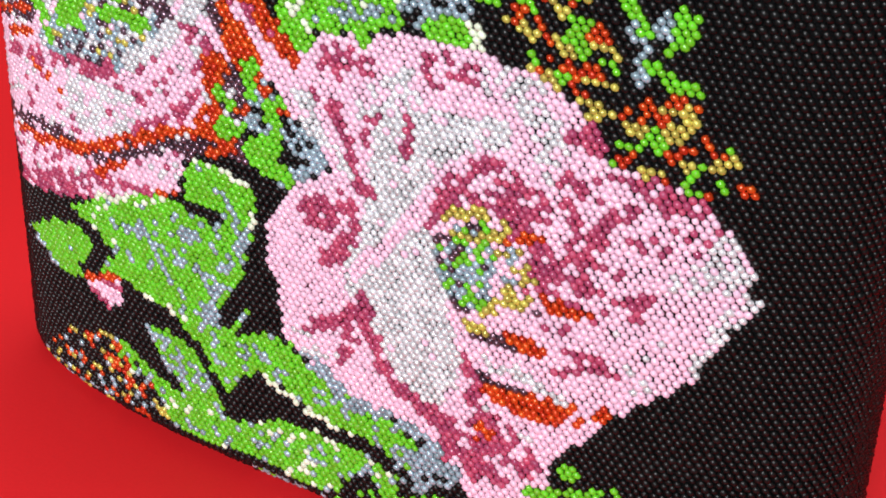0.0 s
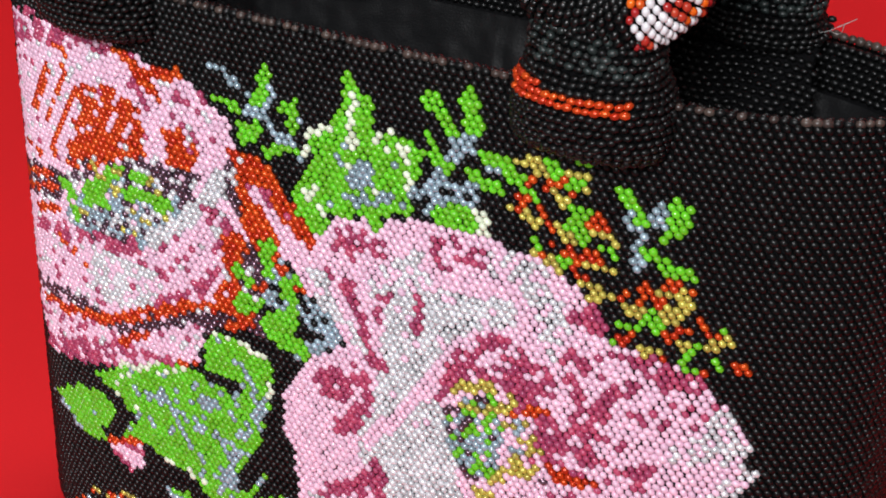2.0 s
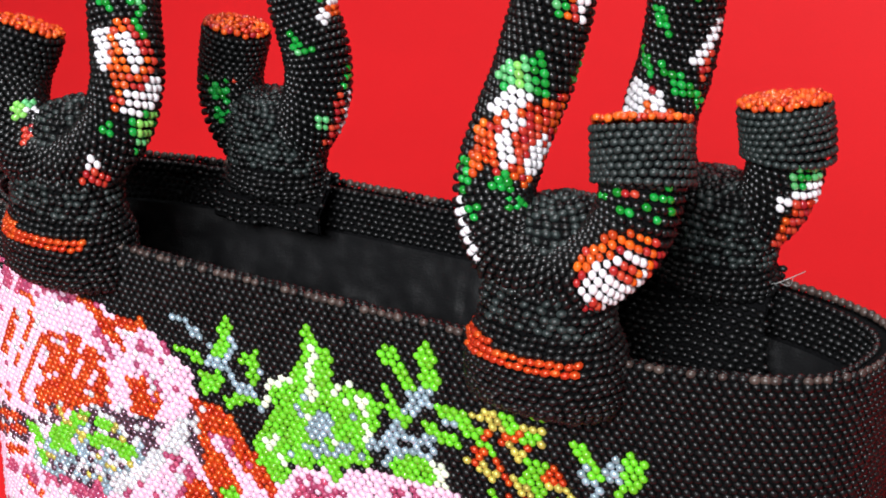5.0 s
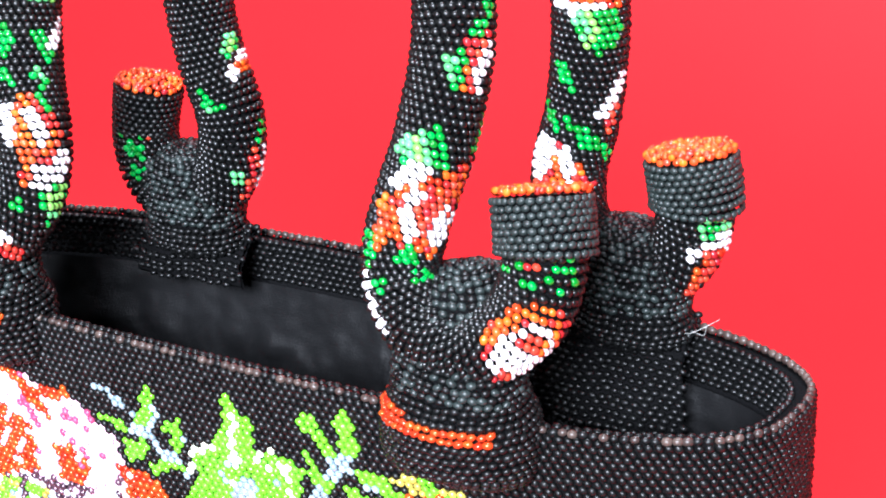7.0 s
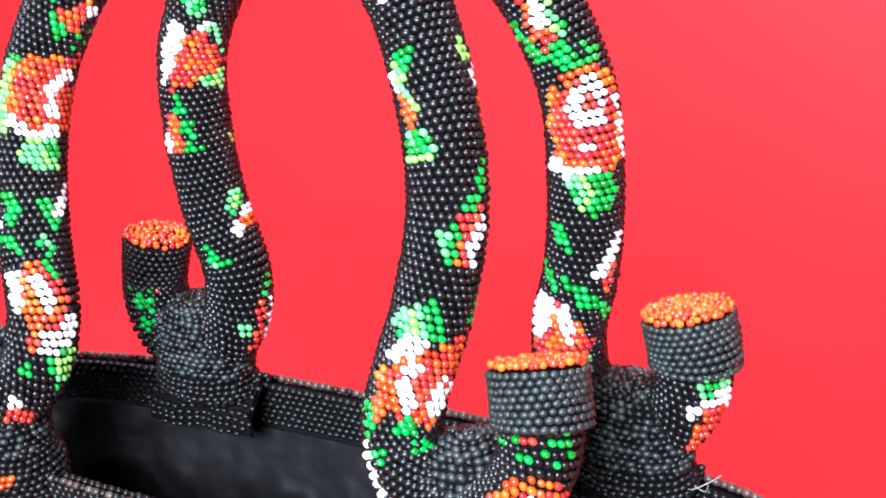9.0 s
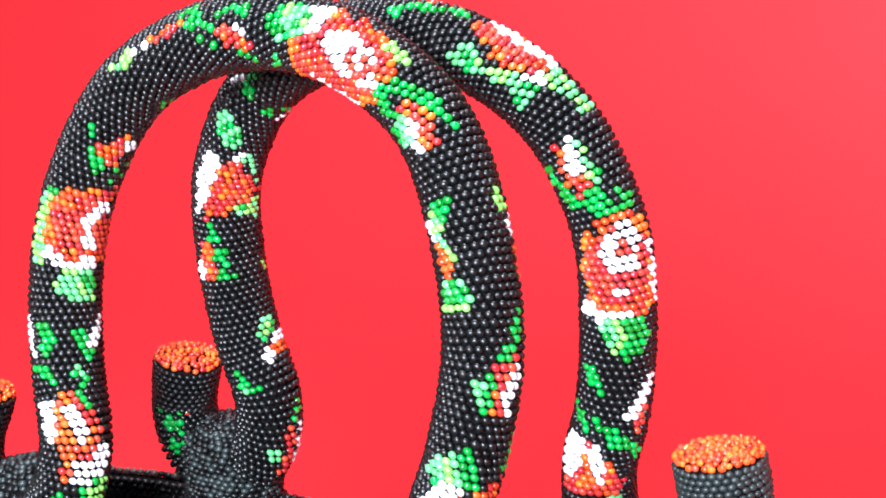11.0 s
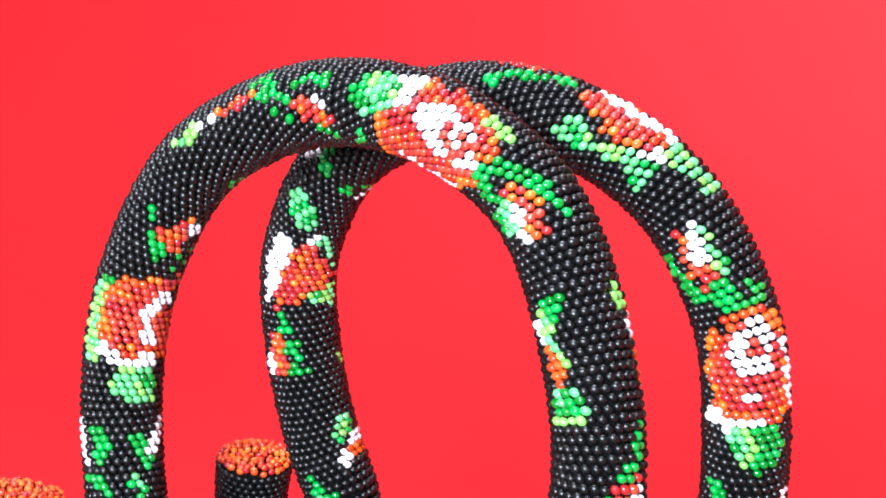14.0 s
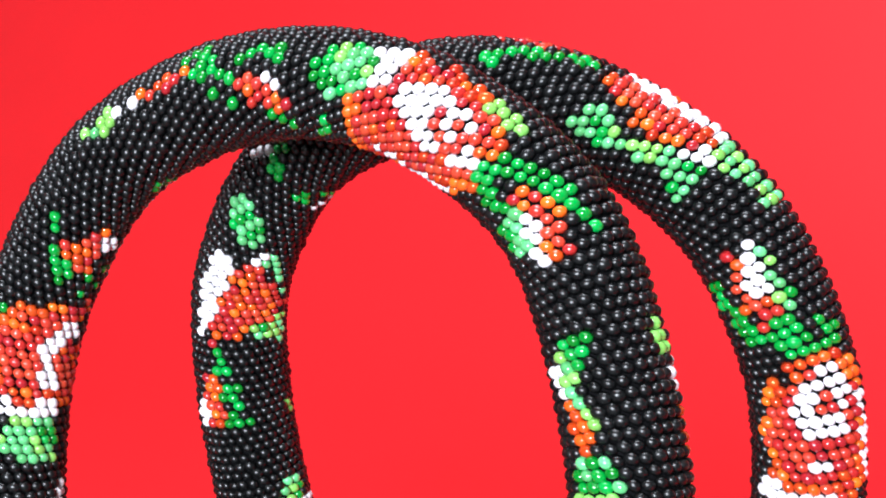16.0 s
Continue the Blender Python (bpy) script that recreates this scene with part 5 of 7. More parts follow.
FACE.line('b', [(-42.1, 47.1), (-31.0, 41.4), (-20.0, 41.5), (-7.6, 37.9), (1.4, 30.1)], 4.5, 0.85)
FACE.line('b', [(-85.1, 32.6), (-74.4, 14.8)], 2.6, 0.7)
FACE.fill('b', [(-18.1, 32.1), (-5.7, 35.2), (4.9, 28.0), (-8.8, 18.0), (-16.1, 19.3)], 0.75)
FACE.fill('k', [(-67.9, 33.2), (-63.4, 38.1), (-53.7, 34.9), (-43.8, 31.0), (-50.0, 27.6), (-66.0, 21.0), (-69.0, 26.8)])
FACE.line('k', [(-94.0, 43.9), (-85.8, 38.3), (-76.9, 28.0), (-73.7, 21.2)], 2.6)
FACE.fill('k', [(-34.7, 13.3), (-25.3, 18.4), (-21.5, 15.0), (-34.7, 8.2)])
FACE.line('c', [(-63.3, 38.9), (-53.7, 35.3), (-42.2, 31.7), (-30.6, 29.6)], 2.3, 0.75)
FACE.line('c', [(-50.1, 20.9), (-42.3, 26.1), (-34.7, 23.3)], 2.3, 0.6)
FACE.line('c', [(-54.3, 6.9), (-42.4, 17.1)], 2.3, 0.6)
FACE.line('y', [(-139.0, 22.5), (-129.0, 23.6), (-122.8, 18.2), (-115.8, 13.0), (-108.9, 9.0)], 2.6, 0.95)
FACE.line('o', [(-131.5, 24.9), (-117.8, 27.6)], 2.4, 0.95)
FACE.line('o', [(-122.5, 20.8), (-112.2, 15.0), (-108.5, 14.2)], 4, 0.95)
FACE.line('y', [(-124.5, 28.1), (-114.6, 26.0)], 2.3, 0.95)
FACE.line('g', [(-115.5, 26.6), (-106.3, 23.4)], 4, 0.95)
FACE.line('o', [(-116.2, 8.6), (-108.4, 4.1)], 3, 0.95)
FACE.line('y', [(-106.0, 9.9), (-98.2, 9.3)], 3, 0.95)
FACE.line('y', [(-161.1, 3.0), (-149.8, 4.7)], 3, 0.95)
FACE.line('y', [(-146.8, 2.0), (-125.4, 4.3)], 2.3, 0.95)
FACE.line('b', [(-154.0, 2.8), (-120.4, 6.6)], 2.6, 0.5)
FACE.fill('ybkok', [(-164.6, 2.6), (-140.6, 21.7), (-118.2, 28.9), (-109.1, 22.6), (-102.6, 17.2), (-98.3, 8.3), (-120.6, 5.3), (-152.8, -1.4)], 0.45)
FACE.fill('p', [(-34.4, 144.9), (-12.2, 152.7), (11.7, 151.4), (24.6, 138.6), (24.9, 123.8), (12.9, 130.4), (-2.0, 122.5), (-7.7, 104.9), (-4.6, 82.6), (2.5, 67.7), (-1.0, 50.2), (-16.6, 51.6), (-27.5, 74.7), (-34.6, 79.2), (-27.6, 106.9), (-34.4, 121.0)])
FACE.fill('w', [(-11.7, 135.4), (12.4, 138.5), (12.8, 132.3), (2.5, 127.4), (-3.5, 123.2), (-9.6, 115.2), (-14.3, 107.4), (-19.2, 101.0), (-25.8, 92.1), (-32.8, 83.0), (-33.8, 89.9), (-27.6, 101.9), (-26.0, 113.9), (-25.2, 122.0), (-19.6, 132.6)], 0.95)
FACE.fill('w', [(-29.4, 133.3), (-24.6, 139.2), (-13.6, 146.5), (-11.8, 136.6), (-19.6, 131.4), (-26.1, 123.4), (-30.2, 126.6)], 0.7)
FACE.fill('w', [(11.7, 152.8), (20.5, 147.7), (24.6, 138.6), (24.8, 125.2), (22.2, 121.5), (19.1, 135.7), (12.2, 142.8), (4.8, 143.8), (4.5, 149.6)], 0.55)
FACE.fill('w', [(-32.8, 81.6), (-25.8, 90.5), (-17.4, 98.2), (-7.7, 104.6), (-5.8, 94.0), (-4.6, 82.6), (-0.3, 75.4), (2.5, 67.7), (0.4, 58.0), (-4.5, 50.3), (-11.4, 50.7), (-18.5, 56.4), (-22.1, 64.1), (-25.7, 70.0), (-27.5, 74.7), (-32.8, 76.3)], 0.96)
FACE.line('p', [(-31.0, 81.9), (-17.4, 98.2), (-7.9, 109.4)], 3.4)
FACE.fill('r', [(-41.0, 144.7), (-31.1, 146.5), (-24.6, 145.2), (-24.6, 140.7), (-31.1, 140.5), (-36.1, 140.7), (-42.8, 137.4)], 0.65)
FACE.line('r', [(-42.0, 134.5), (-37.8, 129.5), (-32.8, 121.4), (-31.6, 115.4), (-27.7, 110.1), (-25.6, 107.5)], 4.5, 0.75)
FACE.line('r', [(-24.5, 131.6), (-27.7, 122.6)], 3, 0.75)
FACE.line('r', [(-14.8, 132.4), (-15.3, 121.4)], 2.6, 0.75)
FACE.line('r', [(-11.3, 148.3), (-9.6, 144.3), (-5.0, 144.0), (1.7, 147.1), (2.4, 150.5)], 3.6, 0.75)
FACE.line('r', [(-11.0, 149.2), (-4.5, 150.8)], 2.4, 0.75)
FACE.line('r', [(-47.7, 97.3), (-43.3, 99.5), (-32.8, 101.2), (-30.0, 96.2), (-34.2, 89.4), (-38.8, 86.2)], 4.5, 0.75)
FACE.line('r', [(-46.9, 95.9), (-44.2, 93.0), (-36.3, 95.5)], 2.6, 0.75)
FACE.line('r', [(-27.5, 76.4), (-24.8, 66.8), (-21.7, 57.0), (-16.3, 51.7), (-9.2, 48.5), (-0.4, 40.8), (6.5, 37.8), (14.8, 33.5)], 4.4, 0.75)
FACE.line('r', [(-41.9, 63.8), (-25.7, 71.4)], 3.6, 0.75)
FACE.line('r', [(-34.6, 53.6), (-27.4, 65.4)], 2.6, 0.75)
FACE.fill('r', [(-9.3, 102.8), (-6.4, 114.9), (-0.4, 122.9), (8.5, 127.7), (12.9, 129.6), (5.7, 123.1), (-0.2, 118.0), (2.9, 117.3), (13.4, 120.3), (18.1, 117.0), (22.7, 113.6), (13.8, 112.6), (4.6, 113.1), (-3.1, 110.8), (-6.1, 105.0)], 0.72)
FACE.fill('r', [(-2.3, 36.6), (4.4, 41.1), (10.6, 50.9), (17.4, 46.0), (20.9, 41.8), (9.7, 33.4)], 0.6)
FACE.fill('o', [(8.2, 50.0), (12.3, 49.7), (15.8, 45.5), (9.3, 43.0)], 0.8)
FACE.line('o', [(9.3, 61.2), (19.7, 61.4), (33.9, 62.3)], 4, 0.92)
FACE.line('o', [(19.8, 60.3), (28.8, 57.0)], 4, 0.92)
FACE.line('o', [(15.7, 78.3), (25.3, 77.7)], 3.6, 0.92)
FACE.line('o', [(24.8, 92.1), (34.8, 91.4)], 4, 0.92)
FACE.line('u', [(6.7, 63.9), (16.8, 63.5)], 2.8, 0.92)
FACE.line('u', [(6.2, 75.6), (16.1, 75.5)], 2.8, 0.92)
FACE.line('w', [(16.2, 68.9), (32.0, 63.8)], 2.4, 0.92)


def chart(u, z):
    return FACE.at(u * 1000, z * 1000)



def bag_body(bag):
    """The beaded wall of the bag, with rim, thread backing, lining and floor."""
    cols = int(round(AROUND / PITCH))
    work, far = Beadwork(), Beadwork()
    picked = 0
    for k in range(int((HEIGHT - 0.0035) / ROW) + 1):
        z = 0.0022 + k * ROW
        inset = bottom_inset(z) + 0.0009
        pts, t, n, want, around = even_steps(plan_curve(inset), cols, 0.5 * (k % 2))
        for i in range(cols):
            u = want[i] / around * AROUND - U_ZERO
            if u > AROUND * 0.5:
                u -= AROUND
            hidden = n[i][1] > 0.75
            key = chart(u, z)
            pick = (not hidden) and -0.036 < u < 0.006 and 0.128 < z < 0.158 and picked < 300
            picked += pick
            (far if hidden else work).add((*pts[i], z), (*(t[i] * 0.78), -0.62), (*n[i], 0), (0.00125, 0.00102, 0.00102), key, pick)
    work.build("front_beadwork", bag, PLAIN, 1, "glossy seed beads with a peony pattern on black")
    far.build("back_beadwork", bag, COARSE, 2, "glossy black seed beads")
    # rim and the inner band
    rim, band = Beadwork(), Beadwork()
    pts, t, n, want, around = even_steps(plan_curve(0.0016), int(AROUND / 0.0024))
    rng = random.Random(5)
    for i in range(len(pts)):
        rim.add((*pts[i], HEIGHT + 0.0001), (*t[i], 0), (*n[i], 0.4), (0.00132, 0.00115, 0.00112), "n" if rng.random() < 0.72 else "k", True)
    rim.build("rim", bag, PLAIN, 3, "brown glass beads along the rim")
    for k in range(7):
        z = HEIGHT - 0.001 - k * 0.0019
        pts, t, n, want, around = even_steps(plan_curve(0.0058), int(AROUND / 0.0025), 0.5 * (k % 2))
        for i in range(len(pts)):
            band.add((*pts[i], z), (*t[i], 0), (*-n[i], 0), (0.00124, 0.00105, 0.00092), "k")
    band.build("inner_band", bag, PLAIN, 4, "black beads turned over the rim")

    def shell(insets_z, name, mat, label):
        rows = []
        for inset, z in insets_z:
            p = even_steps(plan_curve(inset), 360)[0]
            rows.append(np.column_stack([p, np.full(len(p), z)]))
        v, f = revolve_grid(rows)
        return part(name, mesh_from(name, v, f, [mat]), bag, label)

    shell([(0.05, 0.0008), (0.012, 0.0008), (0.006, 0.0016), (0.0028, 0.0042), (0.0013, 0.009), (0.0012, HEIGHT - 0.0012),
           (0.0052, HEIGHT - 0.0012), (0.0054, 0.012), (0.05, 0.012)], "backing", THREAD, "black crocheted thread between the beads")
    # lining: a sewn pocket of cloth with soft folds
    rows = []
    for z in np.linspace(HEIGHT - 0.0132, 0.016, 60):
        p, t, n, want, around = even_steps(plan_curve(0.0072), 420)
        deep = min(1.0, (HEIGHT - 0.0132 - z) / 0.02)
        seam = 0.0022 * math.exp(-((z - 0.150) / 0.0028) ** 2)
        row = []
        for q, nn, along in zip(p, n, want):
            pucker = abs(noise.noise(Vector((along * 52 + z * 20, z * 14, 2.0)))) * 0.0078 + abs(noise.noise(Vector((along * 70 - z * 40, z * 75, 7.0)))) * 0.0050
            w = 0.0012 + deep * (pucker + 0.0022 * (0.5 + noise.noise(Vector((along * 17, z * 30, 4.0))))) + seam * (0.7 + 0.5 * noise.noise(Vector((along * 160, 0, 0))))
            row.append((q[0] - nn[0] * w, q[1] - nn[1] * w, z))
        rows.append(row)
    inner = even_steps(plan_curve(0.036), 420)[0]
    rows.append([(q[0], q[1], 0.015) for q in inner])
    v, f = revolve_grid(rows)
    part("lining", mesh_from("lining", v, f, [LINING_CLOTH]), bag, "black lining cloth with soft folds")


bag = tagged(new("handbag"), "black seed-bead handbag with pink peonies and green leaves on red paper", "handbag")
bag_body(bag)


# ---- handles ----
ROPE_R, ROPE_N, ROPE_ROW = 0.0088, 26, 0.00186
# half of the loop: distance from the middle and height, from the top down to the end that turns up outside
ARCH = [(0.0585, 0.3070), (0.0455, 0.3310), (0.024, 0.3445)]
SMALL_ARCH = [(0.0568, 0.3070), (0.0438, 0.3305), (0.0230, 0.3442)]
FRONT_LEFT = [(0.0890, 0.2490), (0.0914, 0.2345), (0.0875, 0.2240), (0.0768, 0.2165), (0.0640, 0.2185), (0.0548, 0.2290), (0.0534, 0.2430), (0.0580, 0.2600), (0.0614, 0.2830)] + ARCH
FRONT_RIGHT = [(0.0907, 0.2515), (0.0934, 0.2365), (0.0897, 0.2250), (0.0792, 0.2170), (0.0667, 0.2185), (0.0580, 0.2290), (0.0586, 0.2430), (0.0627, 0.2600), (0.0643, 0.2830)] + ARCH
BACK_LEFT = [(0.0775, 0.2475), (0.0797, 0.2330), (0.0767, 0.2220), (0.0682, 0.2160), (0.0572, 0.2190), (0.0502, 0.2290), (0.0492, 0.2430), (0.0552, 0.2600), (0.0594, 0.2830)] + ARCH
BACK_RIGHT = [(0.0872, 0.2510), (0.0892, 0.2380), (0.0858, 0.2260), (0.0757, 0.2180), (0.0637, 0.2200), (0.0562, 0.2300), (0.0550, 0.2430), (0.0586, 0.2600), (0.0597, 0.2830)] + SMALL_ARCH


def smooth_line(points, count=60):
    """A Catmull-Rom line through the points."""
    p = [2 * np.array(points[0]) - np.array(points[1])] + [np.array(q, dtype=float) for q in points] + [2 * np.array(points[-1]) - np.array(points[-2])]
    out = []
    for i in range(1, len(p) - 2):
        for j in range(count):
            s = j / count
            out.append(0.5 * (2 * p[i] + (p[i + 1] - p[i - 1]) * s + (2 * p[i - 1] - 5 * p[i] + 4 * p[i + 1] - p[i + 2]) * s * s
                              + (3 * p[i] - p[i - 1] - 3 * p[i + 1] + p[i + 2]) * s ** 3))
    out.append(p[-2])
    return np.array(out)


class Rope:
    """The centre line of a handle, by length from its top: negative to the left, positive to the right."""

    def __init__(self, left, right, middle, drop, depth, lean):
        line = smooth_line([(-x, z) for x, z in left] + [(0.0, 0.3490)] + right[::-1])
        z = line[:, 1] + drop
        self.p = np.column_stack([middle + line[:, 0], depth + lean * (z - 0.22), z])
        seg = np.linalg.norm(np.diff(self.p, axis=0), axis=1)
        self.s = np.concatenate([[0], np.cumsum(seg)])
        self.s -= self.s[-1] / 2
        self.half = float(self.s[-1])
        self.front = np.array([0, -1, lean]) / math.hypot(1, lean)

    def at(self, s):
        p = np.array([np.interp(s, self.s, self.p[:, i]) for i in range(3)])
        a = np.array([np.interp(s + 0.001, self.s, self.p[:, i]) for i in range(3)])
        b = np.array([np.interp(s - 0.001, self.s, self.p[:, i]) for i in range(3)])
        t = (a - b) / np.linalg.norm(a - b)
        out = np.cross(t, self.front)
        return p, t, out / np.linalg.norm(out)


def rope_radius(d, flared):
    """The rope's radius at a distance d from its end."""
    if d > 0.0125:
        return ROPE_R
    return ROPE_R + (0.0022 if flared else 0.0006 * (1 - d / 0.0125))


def handle(rope, name, colour, seed, flared_right, label):
    root = tagged(new("handle"), label, "bag handle", "handles of the bag")
    work, core = Beadwork(), []
    rows = int(2 * rope.half / ROPE_ROW)
    picked = 0
    for k in range(rows + 1):
        s = -rope.half + 2 * rope.half * k / rows
        p, t, out = rope.at(s)
        d, flared = rope.half - abs(s), s > 0 and flared_right
        r = rope_radius(d, flared)
        core.append([p + (r - 0.0006) * (math.cos(a) * rope.front + math.sin(a) * out) for a in np.linspace(0, 2 * math.pi, 24, endpoint=False)])
        if d <= 0.0115:
            continue
        for j in range(ROPE_N):
            a = 2 * math.pi * (j + 0.5 * (k % 2)) / ROPE_N + 0.012 * k
            nrm = math.cos(a) * rope.front + math.sin(a) * out
            along = np.cross(nrm, t) + 0.55 * t
            key = colour(s, a).replace("k", "j")
            pick = 0.012 < s < 0.052 and math.cos(a) > 0.1 and picked < 300
            picked += pick
            work.add(p + r * nrm, along, nrm, (0.00121, 0.00106, 0.00101), key, pick)
    work.build("rope_beadwork", root, FINE, seed, "black bead rope with red roses and green leaves")
    rows_ = [[np.mean(core[0], axis=0)] * 24] + core + [[np.mean(core[-1], axis=0)] * 24]
    v, f = revolve_grid(rows_)
    part("rope_core", mesh_from("rope_core", v, f, [THREAD]), root, "black thread inside the rope")
    # the rope's two ends, closed by rings of orange beads
    for side in (-1, 1):
        s = side * rope.half
        p, t, out = rope.at(s)
        t = t * side
        r = rope_radius(0, side > 0 and flared_right)
        band = Beadwork()
        for k in range(8):
            d = 0.0006 + k * 0.00165
            q, tq, oq = rope.at(s - side * d)
            rq = rope_radius(d, side > 0 and flared_right)
            m = int(2 * math.pi * rq / 0.0021)
            for j in range(m):
                a = 2 * math.pi * (j + 0.5 * (k % 2)) / m
                nrm = math.cos(a) * rope.front + math.sin(a) * oq
                band.add(q + (rq + 0.0001) * nrm, np.cross(nrm, tq), nrm, (0.00116, 0.00085, 0.00096), "s" if side > 0 and flared_right else "k")
        band.build("end_band", root, PLAIN, seed + 3 + side, "close rows of slate beads" if side > 0 else "close rows of black beads", 0.04)
        disc = Beadwork()
        rng = random.Random(seed + side)
        ring = 0
        while r - ring * 0.0016 > 0.0004:
            rr = r - 0.0003 - ring * 0.0016
            m = max(1, int(2 * math.pi * rr / 0.0021))
            for j in range(m):
                a = 2 * math.pi * (j + rng.random() * 0.3) / m + ring
                nrm = math.cos(a) * rope.front + math.sin(a) * out
                disc.add(p + rr * nrm + t * (0.0014 + 0.0005 * math.sin(math.pi * (1 - rr / r)) + rng.uniform(-0.00045, 0.00045)), np.cross(nrm, t) + 0.35 * rng.uniform(-1, 1) * nrm, t, (0.00102, 0.0009, 0.00086),
                         rng.choice("ffaoofd"), True)
            ring += 1
        disc.build("end_cap", root, PLAIN, seed + 7 + side, "orange glass beads in rings")
    return root


FRONT_ROPE = Rope(FRONT_LEFT, FRONT_RIGHT, -0.0447, 0.0, 0.0039, 0.309)
BACK_ROPE = Rope(BACK_LEFT, BACK_RIGHT, -0.0270, -0.0058, 0.065, 0.058)
ROPE_GIRTH = 2 * math.pi * ROPE_R * 1000


class RopeChart:
    """Colours round a rope: millimetres along it and round it; the sheet is joined to itself."""

    def __init__(self, seed):
        self.sheet = Chart(-260, 260, -ROPE_GIRTH, 2 * ROPE_GIRTH, 1.86, 2.1, seed)

    def turns(self, method, keys, points, *more):
        for turn in (-1, 0, 1):
            method(keys, [(s, a + turn * ROPE_GIRTH) for s, a in points], *more)

    def fill(self, keys, points, *more):
        self.turns(self.sheet.fill, keys, points, *more)

    def line(self, keys, points, *more):
        self.turns(self.sheet.line, keys, points, *more)

    def at(self, s, a):
        return self.sheet.at(s * 1000, a % (2 * math.pi) * ROPE_R * 1000)


FRONT_CHART, BACK_CHART = RopeChart(5), RopeChart(6)
FRONT_CHART.fill("ddddddo", [(9.8, 2.5), (12.2, -2.5), (15.4, -9.2), (23.4, -10.4), (33.0, -7.4), (37.0, -3.1), (37.0, 3.7), (28.2, 11.1), (18.6, 11.7), (9.8, 11.7)])
FRONT_CHART.line("aoa", [(9.8, 2.5), (12.2, -2.5), (15.4, -9.2), (23.4, -10.4), (33.0, -7.4), (37.0, -3.1), (37.0, 3.7), (28.2, 11.1), (18.6, 11.7), (9.8, 11.7), (9.8, 2.5)], 2.6, 0.8)
FRONT_CHART.fill("d", [(13.8, 0.6), (17.0, -5.5), (22.6, -8.0), (29.0, -5.5), (20.2, -4.3), (18.6, 1.2)], 0.7)
FRONT_CHART.fill("h", [(16.2, 54.7), (18.6, 49.8), (24.2, 49.1), (31.4, 51.0), (36.2, 57.7), (30.6, 59.0), (25.0, 59.6), (20.2, 56.5)])
FRONT_CHART.fill("d", [(24.2, 54.1), (26.6, 52.2), (30.6, 52.2), (33.8, 56.5), (30.6, 57.7), (26.6, 56.5)])
FRONT_CHART.line("h", [(27.4, 54.1), (29.8, 54.7)], 2)
FRONT_CHART.fill("h", [(9.0, 47.9), (14.6, 43.0), (15.4, 52.8), (13.8, 54.7)])
FRONT_CHART.fill("emml", [(1.0, 51.6), (4.2, 47.3), (10.6, 47.3), (12.2, 52.8), (8.2, 57.1), (2.6, 57.7)])
FRONT_CHART.fill("e", [(1.0, 52.8), (4.2, 52.2), (8.2, 57.1), (2.6, 57.7)], 0.8)
FRONT_CHART.line("h", [(14.6, 9.8), (24.2, 11.7), (31.4, 9.2)], 2.6)
FRONT_CHART.line("l", [(31.4, 46.7), (37.0, 46.7)], 3)
FRONT_CHART.line("e", [(2.6, 8.0), (4.2, 12.9)], 4, 0.6)
FRONT_CHART.line("e", [(37.8, 0.6), (40.2, -3.1), (45.8, -6.1), (49.0, -6.8)], 4)
FRONT_CHART.line("e", [(40.2, 2.5), (44.2, 4.9), (49.0, 4.9)], 4, 0.8)
FRONT_CHART.line("e", [(52.2, 48.5), (53.8, 46.7)], 2.6)
FRONT_CHART.fill("ddda", [(42.6, 0.6), (44.2, -3.7), (51.4, -4.9), (57.0, -2.5), (53.0, 0.0), (47.4, 1.2)])
FRONT_CHART.fill("h", [(47.4, 1.2), (50.6, -0.6), (56.2, 1.2), (53.0, 3.7)])
FRONT_CHART.line("m", [(46.6, 3.1), (52.2, 4.3)], 2.6)
FRONT_CHART.fill("a", [(52.2, 54.7), (56.2, 52.8), (57.8, 54.1), (56.2, 55.9)])
FRONT_CHART.fill("dda", [(-15.8, 0.0), (-11.8, -1.8), (-1.4, 3.7), (-3.0, 6.1), (-11.0, 4.3)])
FRONT_CHART.fill("h", [(-12.6, 51.6), (-8.6, 52.8), (-2.2, 57.1), (-6.2, 56.5)])
FRONT_CHART.line("e", [(-22.2, 48.5), (-17.4, 54.7), (-15.8, 56.5)], 5, 0.7)
FRONT_CHART.line("e", [(-13.4, 49.8), (-4.6, 51.6)], 3.6, 0.8)
FRONT_CHART.line("e", [(-7.0, 6.8), (-4.6, 8.6)], 2.6)
FRONT_CHART.fill("mll", [(-48.6, 51.0), (-40.6, 51.0), (-37.4, 54.1), (-43.8, 54.7)])
FRONT_CHART.fill("h", [(-39.8, 51.0), (-35.0, 51.6), (-35.8, 54.1), (-39.0, 52.8)])
FRONT_CHART.fill("aad", [(-35.8, 51.0), (-23.8, 49.1), (-22.2, 51.6), (-31.8, 54.1)])
FRONT_CHART.fill("dda", [(-65.4, 5.5), (-57.4, 13.5), (-63.8, 12.9), (-71.0, 12.9), (-69.4, 8.0)])
FRONT_CHART.fill("h", [(-62.2, 11.7), (-59.8, 14.7), (-64.6, 17.2), (-64.6, 12.9)])
FRONT_CHART.line("e", [(-61.4, 1.8), (-66.2, 4.3), (-71.8, 8.0)], 3, 0.9)
FRONT_CHART.line("e", [(-73.4, 12.3), (-69.4, 19.0)], 3.4, 0.7)
FRONT_CHART.line("e", [(-45.4, 13.5), (-39.8, 16.6)], 2.6, 0.8)
